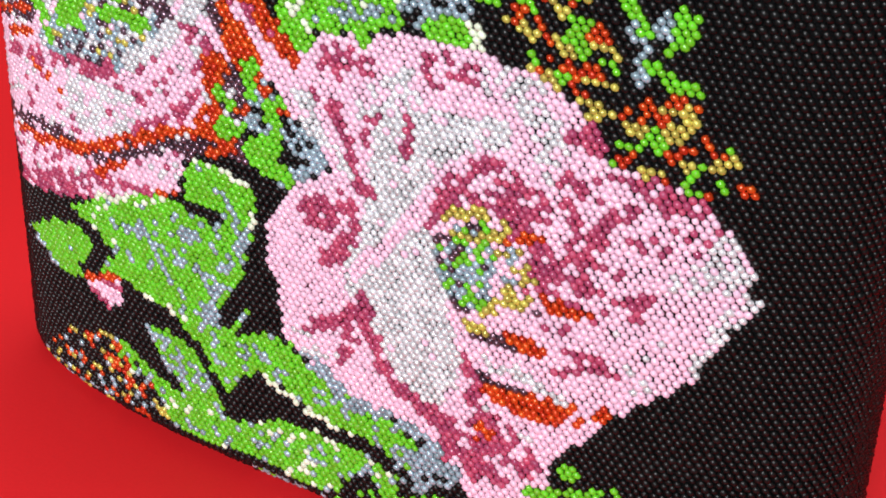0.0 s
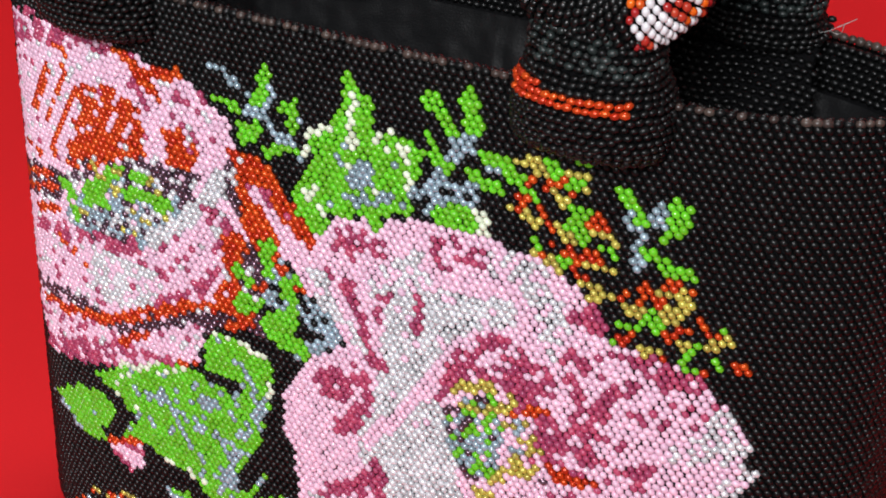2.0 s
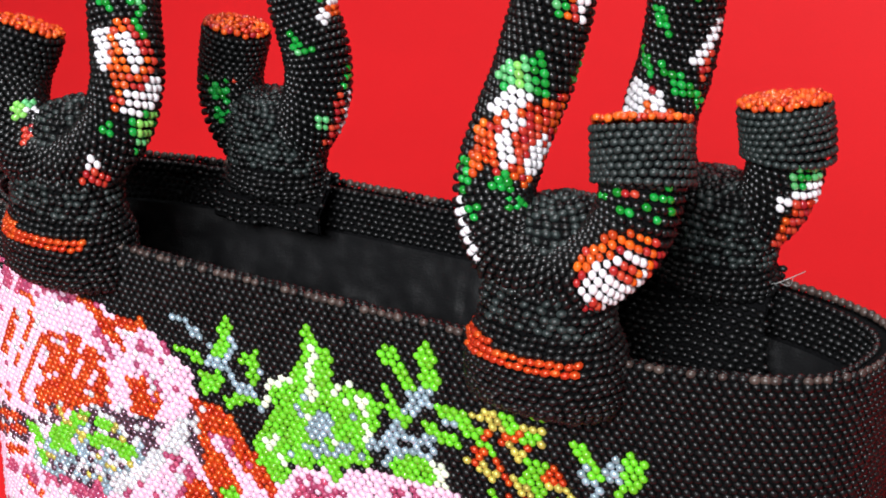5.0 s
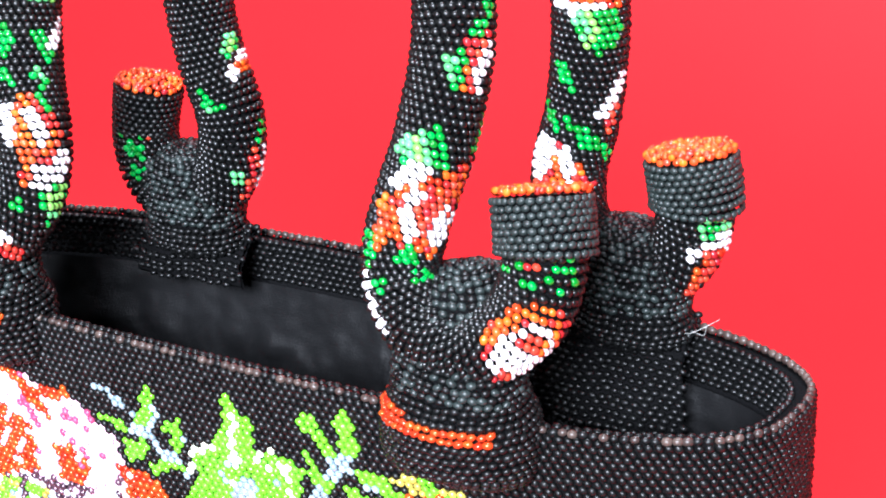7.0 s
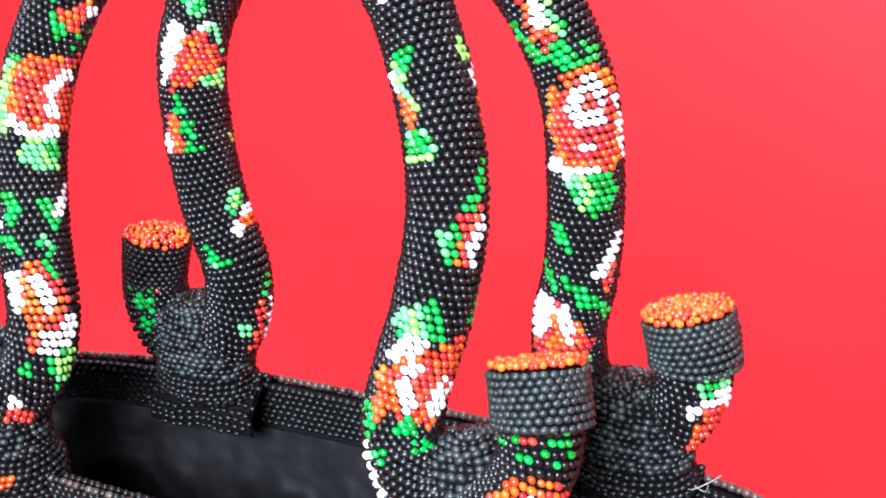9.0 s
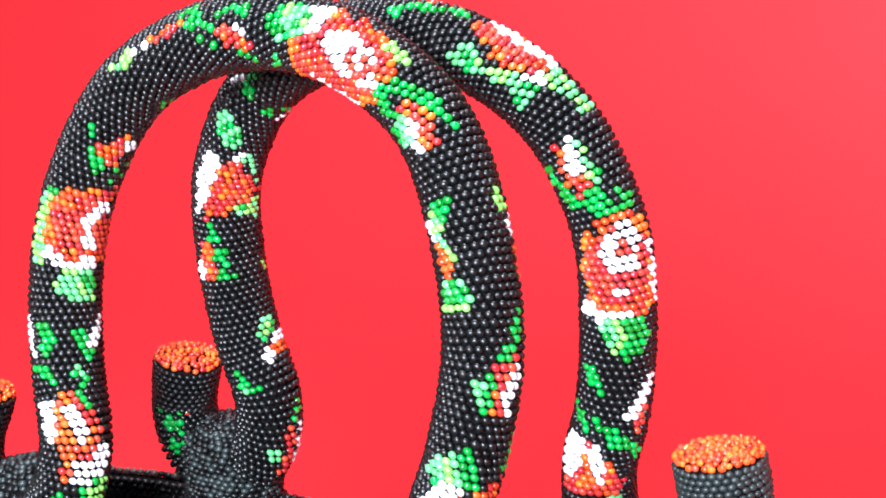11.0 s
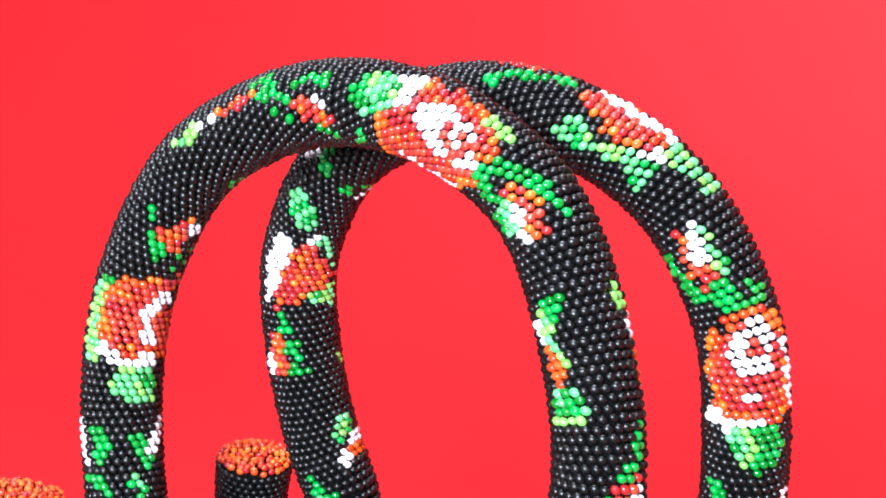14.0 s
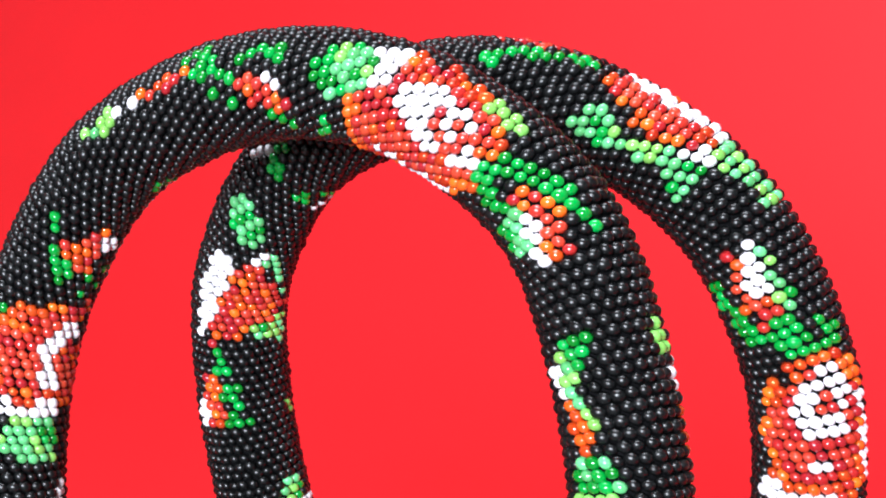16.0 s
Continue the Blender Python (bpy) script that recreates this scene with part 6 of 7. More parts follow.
FRONT_CHART.fill("ddddddo", [(-88.6, 52.8), (-81.4, 59.0), (-76.6, 71.3), (-87.0, 71.9), (-98.2, 75.0), (-99.0, 65.1), (-97.4, 57.7)])
FRONT_CHART.line("aoa", [(-88.6, 52.8), (-81.4, 59.0), (-76.6, 71.3), (-87.0, 71.9), (-98.2, 75.0), (-99.0, 65.1), (-97.4, 57.7), (-88.6, 52.8)], 2.6, 0.8)
FRONT_CHART.fill("d", [(-87.8, 1.8), (-83.8, 4.9), (-94.2, 7.4), (-95.0, 4.3)], 0.8)
FRONT_CHART.fill("h", [(-87.8, 6.8), (-83.0, 9.8), (-79.8, 15.4), (-83.8, 16.0), (-89.4, 11.1), (-95.8, 14.1), (-95.0, 8.6), (-91.0, 9.2)])
FRONT_CHART.line("h", [(-98.2, 1.2), (-101.4, 6.1), (-99.8, 12.9)], 3.4)
FRONT_CHART.fill("mmle", [(-103.8, 3.1), (-102.2, 7.4), (-103.0, 14.7), (-110.2, 14.7), (-111.8, 9.2), (-108.6, 3.7)])
FRONT_CHART.fill("e", [(-103.8, 10.4), (-103.8, 15.4), (-110.2, 16.0), (-109.4, 11.7)], 0.8)
FRONT_CHART.fill("mlle", [(-93.4, 49.1), (-80.6, 51.0), (-81.4, 55.9), (-90.2, 53.4), (-102.2, 55.3), (-100.6, 50.4)])
FRONT_CHART.line("h", [(-116.6, 48.5), (-123.8, 51.0)], 3.4)
FRONT_CHART.line("e", [(-118.2, 54.1), (-118.2, 57.7), (-123.8, 55.3)], 3.4, 0.8)
FRONT_CHART.line("h", [(-116.6, 16.6), (-123.8, 13.5)], 4)
FRONT_CHART.line("e", [(-119.0, 9.2), (-127.0, 12.3)], 3.6, 0.8)
FRONT_CHART.fill("ddda", [(-137.4, 54.7), (-135.8, 62.0), (-144.6, 70.0), (-150.2, 68.8), (-158.2, 61.4), (-157.4, 58.4)])
FRONT_CHART.fill("h", [(-135.8, 51.0), (-138.2, 57.1), (-147.8, 57.1), (-149.4, 54.1), (-144.6, 52.2)])
FRONT_CHART.line("a", [(-139.8, 3.1), (-147.8, 3.1), (-152.6, 4.9)], 3.4)
FRONT_CHART.line("h", [(-139.8, 4.3), (-146.2, 8.0)], 3)
FRONT_CHART.line("h", [(-155.0, 7.4), (-155.0, 11.1), (-150.2, 14.1)], 4.4)
FRONT_CHART.fill("e", [(-160.6, 1.2), (-159.0, 4.3), (-163.8, 6.8), (-164.6, 3.7)])
FRONT_CHART.fill("mel", [(-157.4, 8.0), (-155.8, 18.4), (-163.0, 18.4), (-165.4, 14.1)])
FRONT_CHART.line("h", [(-170.2, 4.9)], 3)
FRONT_CHART.line("d", [(-173.4, 6.8), (-172.6, 11.7)], 4.5)
FRONT_CHART.line("e", [(-177.4, 15.4)], 3)
FRONT_CHART.line("e", [(-129.4, 8.6), (-139.0, 10.4)], 3.4, 0.8)
FRONT_CHART.line("e", [(-128.6, 52.8), (-131.0, 57.1)], 3.4, 0.8)
FRONT_CHART.line("m", [(-130.2, 9.2)], 3.4)
FRONT_CHART.fill("eem", [(69.0, 4.9), (67.4, -1.8), (71.4, -1.2), (73.8, 3.1)])
FRONT_CHART.line("lm", [(72.2, 4.9), (77.8, 2.5), (83.4, 1.8)], 3.4)
FRONT_CHART.line("h", [(73.0, 6.8), (77.0, 4.9)], 3)
FRONT_CHART.line("a", [(78.6, 4.3), (84.2, 2.5)], 3)
FRONT_CHART.fill("eem", [(85.8, 4.9), (85.8, -1.2), (89.0, -1.8), (90.6, -4.9), (93.0, -0.6), (91.4, 6.1)])
FRONT_CHART.line("l", [(93.0, 5.5), (93.0, 0.0)], 2.6)
FRONT_CHART.line("l", [(69.0, 41.8), (75.4, 38.7)], 2.6)
FRONT_CHART.line("h", [(75.4, 38.7), (81.0, 38.1)], 2.8)
FRONT_CHART.line("a", [(81.0, 38.1), (86.6, 38.1)], 2.8)
FRONT_CHART.line("e", [(94.6, 41.2), (103.4, 43.0)], 3, 0.9)
FRONT_CHART.line("e", [(103.4, 46.1), (109.0, 48.5), (113.8, 49.1)], 3.4)
FRONT_CHART.fill("ddda", [(105.8, 47.9), (103.4, 41.2), (112.2, 41.2), (115.4, 44.8), (113.8, 47.9)])
FRONT_CHART.line("h", [(106.6, 41.2), (113.8, 43.6)], 3.6)
FRONT_CHART.line("a", [(115.4, 47.3)], 3.4)
FRONT_CHART.line("m", [(109.8, 51.6), (112.2, 51.0)], 3.4)
FRONT_CHART.fill("mmel", [(131.4, 4.9), (125.8, 0.0), (124.2, -3.7), (133.0, -5.5), (133.0, -1.8), (135.4, 1.8)])
FRONT_CHART.fill("e", [(125.0, 52.8), (123.4, 51.6), (129.8, 46.1), (133.0, 47.3), (133.0, 50.4)])
FRONT_CHART.line("e", [(127.4, 38.1), (122.6, 37.5)], 5)
FRONT_CHART.fill("h", [(140.2, 3.7), (133.0, -0.6), (133.0, -6.1), (136.2, -6.1), (140.2, 0.0)])
FRONT_CHART.fill("ddao", [(143.4, 4.3), (140.2, 0.0), (135.4, -4.9), (129.0, -16.6), (145.8, -16.6), (154.6, -12.3), (153.8, -2.5)])
FRONT_CHART.line("a", [(144.2, 3.1), (153.0, 1.8)], 3.4)
FRONT_CHART.line("h", [(141.0, 50.4), (142.6, 52.2), (149.8, 49.8)], 3.6)
FRONT_CHART.fill("h", [(147.4, 47.3), (137.0, 38.7), (150.6, 37.5), (153.0, 44.2)], 0.9)
FRONT_CHART.line("d", [(138.6, 47.9), (146.6, 46.7)], 3)
FRONT_CHART.line("e", [(153.8, 5.5), (157.0, 2.5), (161.8, 1.2)], 5, 0.8)
FRONT_CHART.line("h", [(161.0, 4.9), (170.6, 5.5)], 3)
FRONT_CHART.line("e", [(154.6, 49.8), (162.6, 45.5)], 5, 0.7)
FRONT_CHART.fill("ddad", [(193.0, 1.2), (195.4, -1.8), (199.4, -3.1), (206.6, -0.6), (209.0, 8.6), (206.6, 16.0), (201.0, 15.4), (193.0, 13.5), (190.6, 12.3), (192.2, 5.5)])
FRONT_CHART.line("a", [(197.0, 54.7), (201.8, 54.7), (206.6, 56.5), (208.2, 62.7)], 3)
FRONT_CHART.fill("h", [(196.2, 1.2), (201.8, 2.5), (206.6, 3.7), (206.6, 9.8), (202.6, 14.1), (198.6, 14.7), (195.4, 14.1), (193.0, 11.7), (191.4, 6.1), (193.0, 3.7)])
FRONT_CHART.fill("d", [(201.8, 3.7), (204.2, 5.5), (204.2, 8.6), (201.0, 12.3), (200.2, 9.8), (199.4, 6.1)])
FRONT_CHART.fill("d", [(192.2, 8.6), (195.4, 6.8), (194.6, 13.5), (197.0, 14.1), (191.4, 13.5), (190.6, 12.3)])
FRONT_CHART.line("a", [(199.4, 13.5), (203.4, 10.4)], 2)
FRONT_CHART.line("h", [(194.6, 13.5), (198.6, 14.7), (201.8, 15.4)], 2.2)
FRONT_CHART.fill("eek", [(214.6, 46.1), (218.6, 64.5), (213.0, 67.6), (209.0, 60.2), (211.4, 52.8)], 0.8)
FRONT_CHART.fill("d", [(217.8, 51.6), (217.8, 58.4), (214.6, 57.7)])
FRONT_CHART.fill("ml", [(-208.6, 50.4), (-210.2, 43.0), (-202.2, 45.5), (-203.0, 49.8)])
FRONT_CHART.line("h", [(-205.4, 44.8), (-202.2, 40.5), (-198.2, 46.1)], 3.6)
FRONT_CHART.fill("d", [(-196.6, 51.6), (-199.8, 41.8), (-193.4, 44.8), (-192.6, 51.6)])
BACK_CHART.line("e", [(0.9, 47.9), (3.3, 44.8), (16.1, 43.0)], 2.8, 0.9)
BACK_CHART.line("d", [(0.9, 40.5), (12.9, 39.3)], 2.6)
BACK_CHART.fill("ddddddo", [(20.1, 44.8), (20.9, 38.7), (38.5, 40.5), (40.1, 47.3), (32.9, 50.4), (23.3, 47.9)])
BACK_CHART.line("aoa", [(20.1, 44.8), (20.9, 38.7), (38.5, 40.5), (40.1, 47.3), (32.9, 50.4), (23.3, 47.9), (20.1, 44.8)], 2.6, 0.8)
BACK_CHART.fill("h", [(20.1, 39.3), (26.5, 38.7), (40.1, 38.1), (40.1, 43.0), (26.5, 43.0)])
BACK_CHART.fill("mme", [(17.7, 54.1), (22.5, 48.5), (25.7, 51.0), (26.5, 55.3), (20.1, 57.1)])
BACK_CHART.fill("e", [(20.9, 54.7), (24.9, 52.2), (26.5, 55.3), (20.1, 57.1)], 0.8)
BACK_CHART.line("ml", [(26.5, 54.1), (34.5, 52.2), (38.5, 49.8)], 3.4)
BACK_CHART.fill("mme", [(33.7, 52.2), (40.9, 47.3), (42.5, 52.2), (42.5, 57.1), (38.5, 55.3)])
BACK_CHART.fill("h", [(36.9, 49.8), (40.1, 43.6), (41.7, 47.9)])
BACK_CHART.fill("mml", [(39.3, 45.5), (40.9, 40.5), (50.5, 40.5), (50.5, 44.8), (43.3, 47.3)])
BACK_CHART.fill("ddda", [(52.1, 0.6), (56.1, -1.8), (65.7, -3.7), (68.1, -0.6), (62.5, 2.5)])
BACK_CHART.line("h", [(55.3, 51.6), (60.9, 52.8)], 4.4)
BACK_CHART.line("ml", [(56.9, 49.8), (64.9, 50.4)], 3)
BACK_CHART.line("e", [(57.7, 46.7), (62.5, 47.9)], 3, 0.8)
BACK_CHART.line("e", [(58.5, 6.1), (65.7, 4.3), (68.9, 2.5)], 3.4, 0.7)
BACK_CHART.line("e", [(68.1, 52.8), (71.3, 43.6)], 4, 0.7)
BACK_CHART.line("e", [(71.3, 52.2), (72.1, 48.5)], 3, 0.8)
BACK_CHART.fill("ddddddo", [(77.7, 1.2), (74.5, -3.7), (74.5, -9.2), (79.3, -15.4), (93.7, -14.1), (98.5, -8.6), (92.9, 3.1), (85.7, 5.5)])
BACK_CHART.line("aoa", [(77.7, 1.2), (74.5, -3.7), (74.5, -9.2), (79.3, -15.4), (93.7, -14.1), (98.5, -8.6), (92.9, 3.1), (85.7, 5.5), (77.7, 1.2)], 2.6, 0.8)
BACK_CHART.fill("h", [(76.9, 52.2), (76.1, 46.7), (78.5, 43.0), (82.5, 44.2), (87.3, 46.7), (84.9, 51.0), (82.5, 54.1)])
BACK_CHART.fill("d", [(78.5, 50.4), (78.5, 46.7), (82.5, 47.3), (82.5, 50.4)])
BACK_CHART.fill("h", [(82.5, 0.0), (84.9, -9.8), (86.5, -8.0), (87.3, -2.5)])
BACK_CHART.fill("h", [(89.7, 53.4), (91.3, 47.9), (92.9, 49.1), (92.1, 52.2)])
BACK_CHART.line("h", [(82.5, 39.9), (94.5, 39.3)], 3)
BACK_CHART.line("h", [(96.1, 4.3), (97.7, -1.8)], 4)
BACK_CHART.line("h", [(96.9, 51.6), (97.7, 48.5)], 3.4)
BACK_CHART.fill("mmle", [(99.3, 1.2), (96.9, -3.7), (98.5, -7.4), (109.7, -6.1), (104.9, -1.2)])
BACK_CHART.fill("e", [(97.7, 49.1), (99.3, 42.4), (104.9, 43.6), (109.7, 49.1)], 0.9)
BACK_CHART.line("h", [(114.5, 41.8), (122.5, 46.7)], 4.4)
BACK_CHART.line("d", [(122.5, 43.0), (125.7, 44.2)], 3)
BACK_CHART.line("e", [(126.5, 51.0), (130.5, 48.5)], 3)
BACK_CHART.line("e", [(129.7, 46.7), (132.9, 41.2)], 3)
BACK_CHART.line("e", [(112.9, 3.7), (116.1, 0.6)], 3.4)
BACK_CHART.line("e", [(124.1, 6.8), (127.3, 3.1)], 3)
BACK_CHART.line("e", [(123.3, 54.7), (126.5, 52.8)], 3, 0.5)
BACK_CHART.fill("dda", [(132.9, 6.8), (131.3, -1.8), (142.5, -11.7), (145.7, -8.6), (147.3, 6.8)])
BACK_CHART.fill("h", [(136.9, 10.4), (129.7, 4.9), (133.7, 0.6), (141.7, 2.5), (142.5, 6.8)])
BACK_CHART.line("h", [(133.7, 54.1), (140.1, 51.6)], 3.4)
BACK_CHART.line("a", [(136.9, 0.0), (142.5, -1.2)], 3)
BACK_CHART.line("m", [(148.1, 47.3), (152.9, 47.3)], 4)
BACK_CHART.fill("mme", [(202.5, 3.1), (208.9, 7.4), (207.3, 14.1), (202.5, 14.7), (199.3, 6.1)])
BACK_CHART.line("h", [(196.9, 4.3), (200.9, 12.3), (197.7, 15.4)], 3.6)
BACK_CHART.fill("ddo", [(188.9, 7.4), (197.7, 6.8), (197.7, 15.4), (192.9, 14.1), (185.7, 12.3)])
BACK_CHART.fill("mme", [(-62.3, 51.6), (-55.9, 52.2), (-61.5, 61.4), (-67.1, 61.4), (-65.5, 55.3)])
BACK_CHART.fill("h", [(-51.1, 49.1), (-39.9, 54.1), (-44.7, 54.7), (-50.3, 52.2)])
BACK_CHART.line("e", [(-43.1, 53.4), (-47.9, 55.9)], 3.4, 0.8)
BACK_CHART.fill("h", [(-76.7, 51.0), (-67.9, 53.4), (-72.7, 58.4), (-83.9, 58.4), (-88.7, 51.6)])
BACK_CHART.fill("dda", [(-73.5, 2.5), (-68.7, 4.3), (-73.5, 10.4), (-80.7, 16.6), (-88.7, 4.3), (-90.3, -1.8)])
BACK_CHART.fill("h", [(-68.7, 2.5), (-67.1, 7.4), (-70.3, 8.0)])
BACK_CHART.fill("mle", [(-85.5, 7.4), (-83.1, 16.6), (-90.3, 16.6), (-88.7, 8.6)])
BACK_CHART.line("m", [(-67.9, 9.2), (-75.9, 14.1)], 3.4, 0.8)
BACK_CHART.line("e", [(-92.7, 1.2), (-99.1, 1.8), (-101.5, 4.3), (-105.5, 3.1), (-106.3, 5.5)], 3.6, 0.9)
BACK_CHART.line("ad", [(-97.5, 53.4), (-106.3, 54.7)], 4)
BACK_CHART.line("h", [(-102.3, 51.0), (-105.5, 51.0)], 3)
BACK_CHART.line("l", [(-103.9, 16.0), (-105.5, 16.0)], 3)
BACK_CHART.line("e", [(-50.3, 8.0), (-47.1, 12.9)], 3, 0.8)
BACK_CHART.line("h", [(-51.9, 12.9), (-47.1, 16.0)], 2.6)
BACK_CHART.fill("mle", [(-118.3, 14.1), (-124.7, 16.0), (-128.7, 9.8), (-124.7, 7.4)])
BACK_CHART.line("h", [(-132.7, 9.8), (-127.9, 17.8)], 4.4)
BACK_CHART.line("a", [(-131.1, 12.3), (-131.9, 19.7)], 4)
BACK_CHART.fill("eem", [(-132.7, 54.1), (-138.3, 57.7), (-140.7, 61.4), (-142.3, 57.1), (-139.9, 54.1)])
BACK_CHART.line("e", [(-145.5, 16.6), (-152.7, 11.1)], 3, 0.8)
BACK_CHART.line("h", [(-151.9, 16.6), (-160.7, 17.2)], 3)
BACK_CHART.line("d", [(-152.7, 12.9), (-161.5, 12.9)], 4)
BACK_CHART.line("m", [(-157.5, 8.0)], 4)
BACK_CHART.line("e", [(-209.5, 2.5), (-204.7, -2.5), (-193.5, -1.8)], 5, 0.8)
BACK_CHART.line("h", [(-207.9, 53.4)], 4)
BACK_CHART.line("d", [(-207.1, 48.5)], 4)
BACK_CHART.line("e", [(-207.9, 44.8)], 3.4)
rope_chart_front, rope_chart_back = FRONT_CHART.at, BACK_CHART.at


front_handle = handle(FRONT_ROPE, "front", rope_chart_front, 11, True, "black bead rope handle with red roses and upturned ends")
back_handle = handle(BACK_ROPE, "back", rope_chart_back, 21, True, "black bead rope handle with red roses and upturned ends")


# ---- mounts that hold the handles on the rim ----
def mount(x, y, lean, bottom, sink, front, seed):
    """A black beaded saddle over the rim, drawn in round the bend of the rope."""
    root = tagged(new("handle_mount"), "black beaded saddle on the rim" + (" with an orange bead line" if front else " over the lining"), "handle mount", "mounts of the handles")
    # height, half width, half depth
    if front:
        prof = [(bottom, 0.0165, 0.0090), (bottom + 0.003, 0.0188, 0.0124), (0.195, 0.0192, 0.0136), (0.1995, 0.0186, 0.0138), (0.204, 0.0165, 0.0122), (0.210, 0.0155, 0.0116)]
    else:
        prof = [(bottom, 0.0120, 0.0070), (bottom + 0.002, 0.0150, 0.0098), (0.2000, 0.0158, 0.0112), (0.204, 0.0143, 0.0106), (0.210, 0.0147, 0.0114)]
    prof += [(0.218, 0.0146, 0.0116), (0.2255, 0.0138, 0.0112), (0.2300, 0.0105, 0.0085), (0.2325, 0.0050, 0.0045), (0.2332, 0.0012, 0.0010)]
    line = smooth_line([(z - sink * max(0, z - 0.203) / 0.0302, hx, hy) for z, hx, hy in prof], 12)
    loops, length = [], np.concatenate([[0], np.cumsum(np.linalg.norm(np.diff(line[:, [0, 1]], axis=0), axis=1))])
    work, rng = Beadwork(), random.Random(seed)
    steps = int(length[-1] / 0.00178)
    for k in range(steps + 1):
        z, hx, hy = [np.interp(length[-1] * k / steps, length, line[:, i]) for i in range(3)]
        cy = y + lean * max(0, z - 0.21)
        a = np.linspace(0, 2 * math.pi, 240, endpoint=False)
        c, s = np.cos(a), np.sin(a)
        loop = np.stack([x + np.sign(c) * np.abs(c) ** 0.9 * hx, cy + np.sign(s) * np.abs(s) ** 0.9 * hy], 1)
        around = np.linalg.norm(np.roll(loop, -1, 0) - loop, axis=1).sum()
        m = max(6, int(around / 0.0022))
        pts, t, n, want, _ = even_steps(loop, m, 0.5 * (k % 2) + 0.15 * rng.random())
        loops.append([(q[0] - nn[0] * 0.0007, q[1] - nn[1] * 0.0007, z) for q, nn in zip(*even_steps(loop, 72)[0:3:2])])
        rise = 0.9 if z > 0.229 else 0.15
        for i in range(m):
            wave = 0.0007 * math.sin(3.1 * (pts[i][0] - x) / 0.02 + k * 0.2) if z > 0.205 else 0
            zz = z + wave + rng.uniform(-0.00025, 0.00025)
            key = "o" if front and abs(z - 0.1990 - 0.10 * max(0, x - 0.004 - pts[i][0])) < 0.0021 and pts[i][1] < y - 0.002 and pts[i][0] < x + 0.0135 else ("k" if z < 0.206 or rng.random() < 0.5 else "s")
            work.add((*pts[i], zz), (*t[i], rng.uniform(-0.5, 0.5) if z > 0.204 else 0.15), (*n[i], rise), (0.00128, 0.00106, 0.00098), key, front and n[i][1] < -0.3 and 0.190 < z < 0.207)
    work.build("saddle_beadwork", root, PLAIN, seed, "small black glass beads in wavy rows")
    loops = [[tuple(np.mean(loops[0], axis=0))] * 72] + loops + [[tuple(np.mean(loops[-1], axis=0))] * 72]
    v, f = revolve_grid(loops)
    part("saddle_core", mesh_from("saddle_core", v, f, [THREAD]), root, "black thread under the beads")
    if not front:
        flap(root, x, y, seed)
    return root


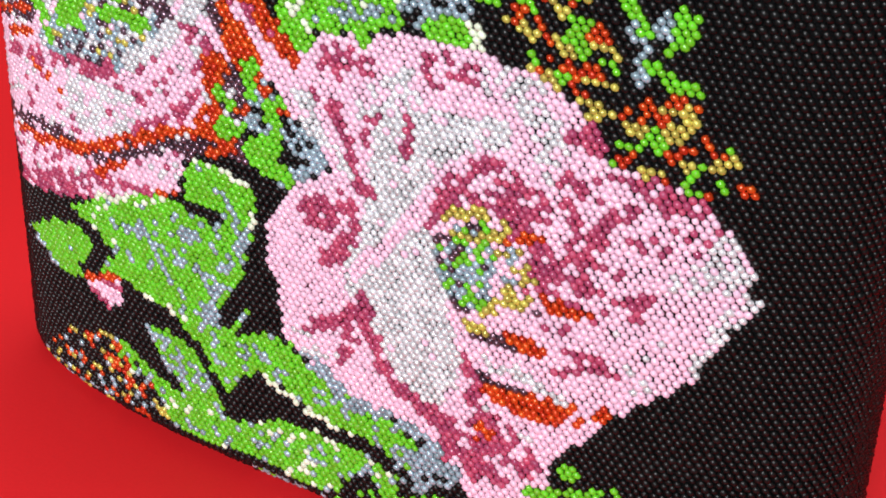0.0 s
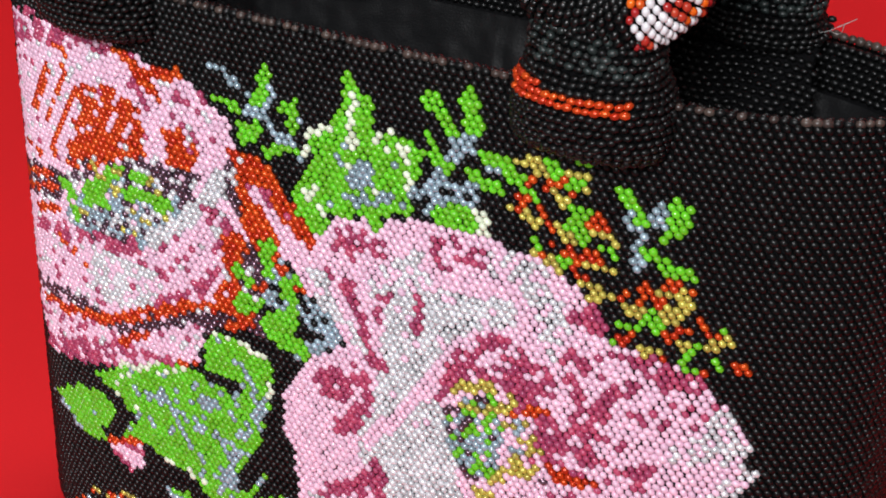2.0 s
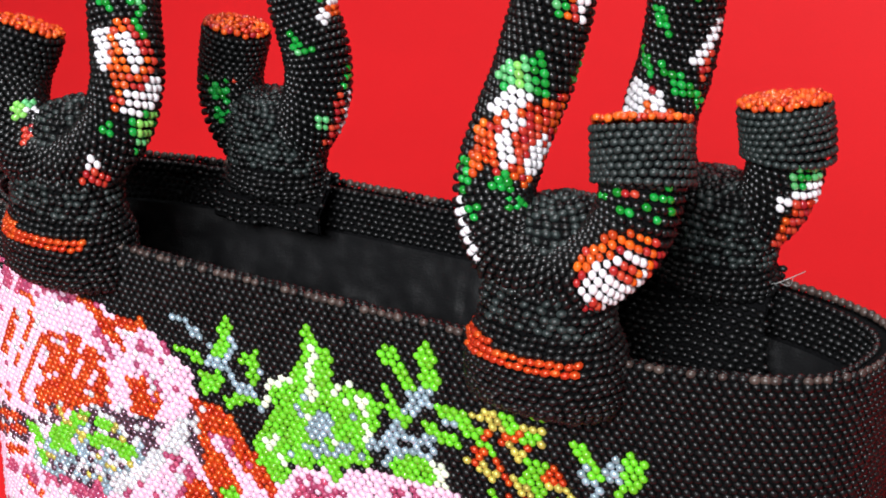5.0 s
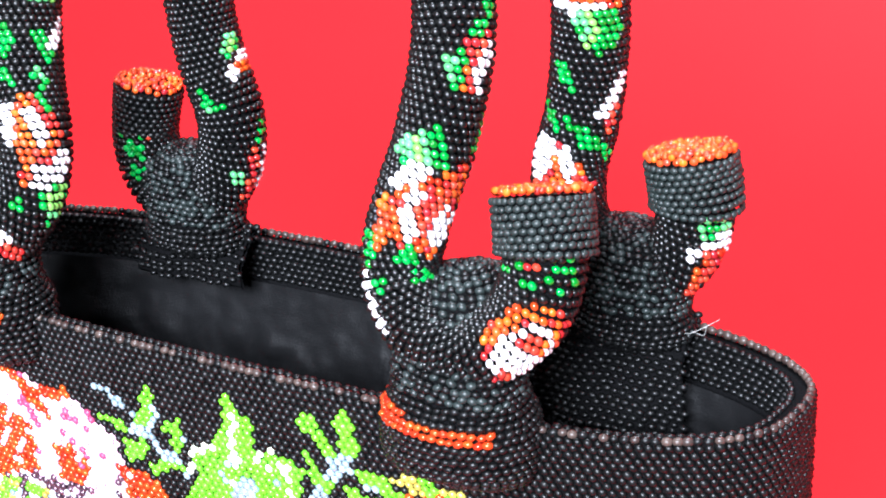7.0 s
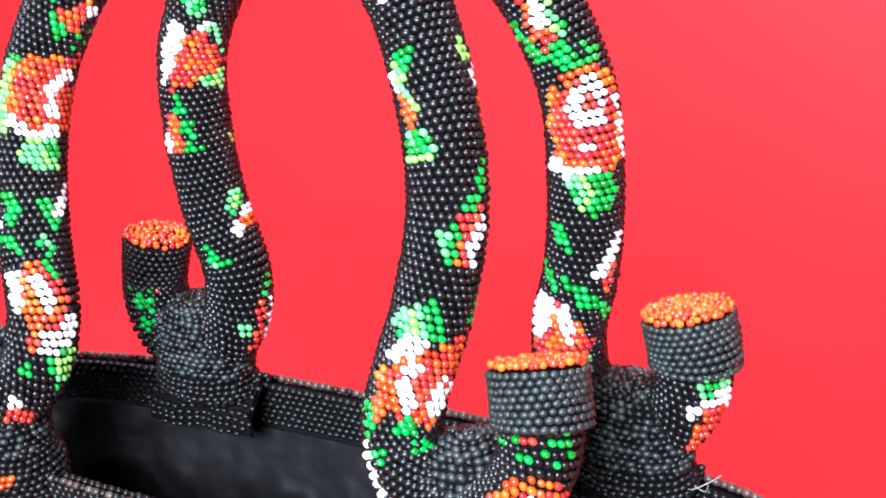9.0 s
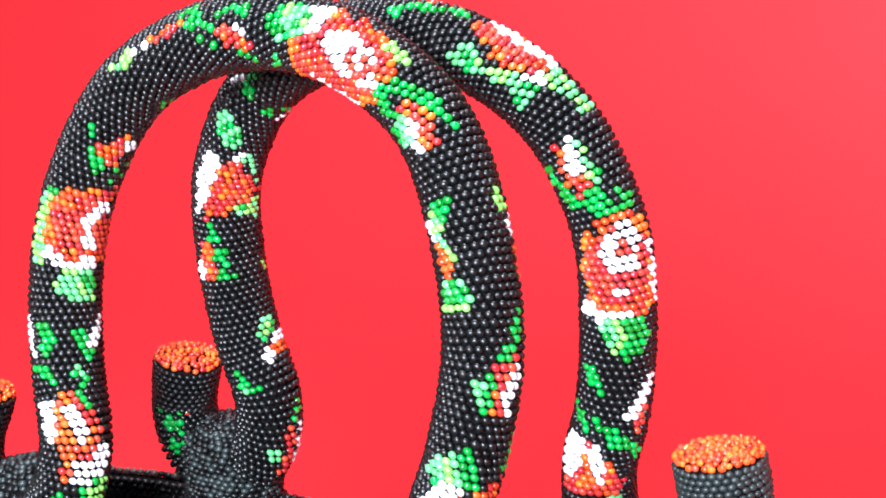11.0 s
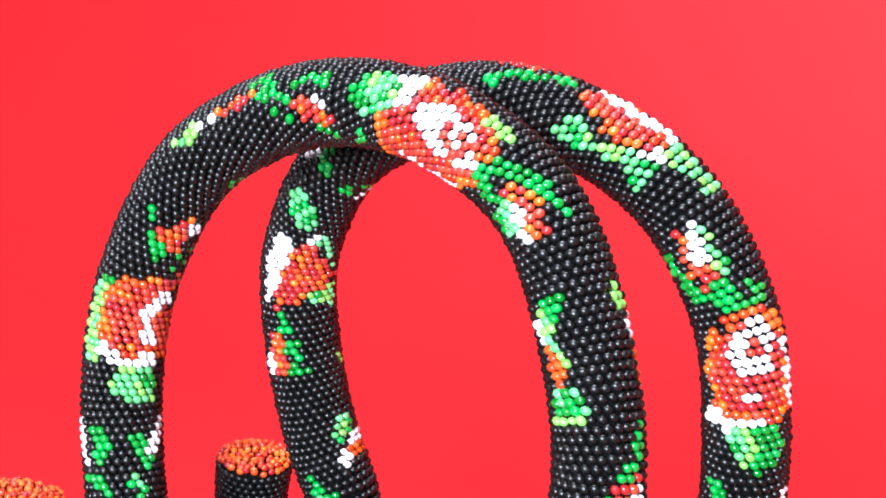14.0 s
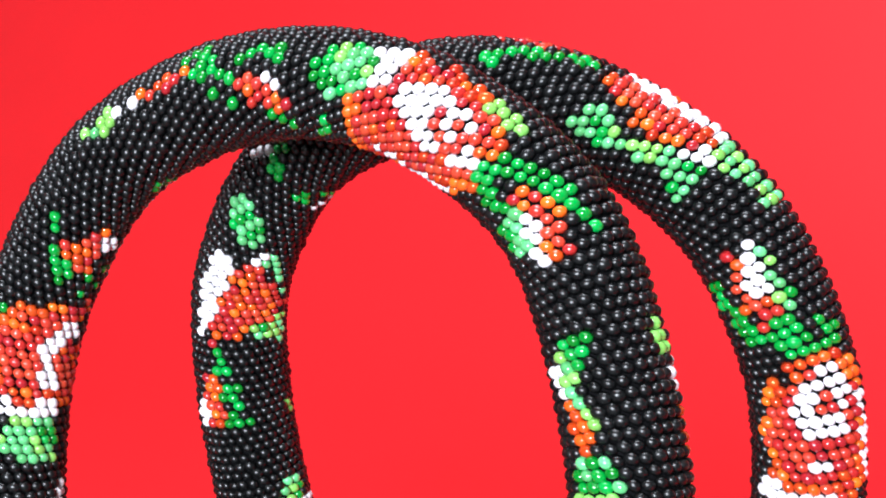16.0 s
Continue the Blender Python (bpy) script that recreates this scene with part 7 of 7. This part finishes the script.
def flap(root, x, y, seed):
    """The mount's beaded tongue that folds over the rim and hangs down inside the bag."""
    half, low = (0.0190, 0.0270) if x > 0 else (0.0170, 0.0120)
    x -= 0.0035 if x > 0 else 0.0
    rng, work, sheet = random.Random(seed + 50), Beadwork(), []

    def at(u, d):
        """u across, d along the tongue from the rim's outside, over it and down."""
        wave = 0.0009 * math.sin(u * 190 + d * 120) + 0.0006 * math.sin(u * 420 + 1.7)
        over = 0.0052
        if d < over:
            return np.array([x + u, y + 0.0060 - 0.0050 * d / over, 0.1995 + 0.0026 * math.sin(math.pi * d / over)])
        s = d - over
        return np.array([x + u * (1 + 0.10 * s / low), y + 0.0010 - min(s, 0.006) * 0.95 - 0.12 * s + wave * min(1, s / 0.006), 0.1995 - s + 0.0008 * math.sin(u * 150)])

    total = 0.0052 + low
    rows = int(total / 0.00182)
    for k in range(rows + 1):
        d = total * k / rows
        edge = half - 0.005 * max(0.0, (d - total + 0.005) / 0.005) ** 2
        m = int(2 * edge / 0.00228)
        for i in range(m + 1):
            u = -edge + 2 * edge * (i + 0.5 * (k % 2) - 0.25) / m
            c = at(u, d)
            along, down = at(u + 0.0006, d) - at(u - 0.0006, d), at(u, d + 0.0006) - at(u, max(0, d - 0.0006))
            n = np.cross(along, down)
            n /= -np.linalg.norm(n)
            work.add(c + n * 0.0006 + np.array([0, 0, rng.uniform(-0.0002, 0.0002)]), along, n, (0.00126, 0.00098, 0.00088), "k")
        sheet.append([at(-half + 2 * half * j / 40, d) for j in range(41)])
    work.build("flap_beadwork", root, PLAIN, seed + 60, "black beads in close rows on the tongue inside the bag")
    back = [[q + np.array([0, 0.0012, -0.0012]) for q in r] for r in reversed(sheet)]
    v, f = revolve_grid(sheet + back + sheet[:1], False)
    part("flap_core", mesh_from("flap_core", v, f, [THREAD]), root, "black thread under the tongue's beads")


for x, y, lean, low, sink, front, seed in ((0.0290, 0.0045, 0.3, 0.1845, 0.0, True, 31), (-0.1160, 0.0045, 0.3, 0.1845, 0.0, True, 32),
                                             (0.0465, 0.0640, 0.05, 0.1955, 0.0065, False, 33), (-0.0905, 0.0650, 0.05, 0.1955, 0.0070, False, 34)):
    mount(x, y, lean, low, sink, front, seed)


# ---- loose ends of thread beside the mounts ----
def thread_end(points, radius, label):
    line = smooth_line(points, 8)
    rows = []
    for i, p in enumerate(line):
        t = line[min(i + 1, len(line) - 1)] - line[max(i - 1, 0)]
        t = t / np.linalg.norm(t)
        side = np.cross(t, (0.3, 0.2, 0.9))
        side /= np.linalg.norm(side)
        up = np.cross(side, t)
        rows.append([p + radius * (math.cos(a) * side + math.sin(a) * up) for a in np.linspace(0, 2 * math.pi, 6, endpoint=False)])
    v, f = revolve_grid(rows)
    tagged(new("thread_end", mesh_from("thread_end", v, f, [NYLON])), label, "thread", "loose thread ends")


thread_end([(0.0640, 0.0560, 0.2030), (0.0665, 0.0545, 0.2045), (0.0700, 0.0560, 0.2065), (0.0715, 0.0590, 0.2070)], 0.0001, "short clear nylon thread end beside a handle mount")
thread_end([(0.0655, 0.0570, 0.2035), (0.0690, 0.0550, 0.2040), (0.0705, 0.0530, 0.2075)], 0.0001, "short clear nylon thread end beside a handle mount")
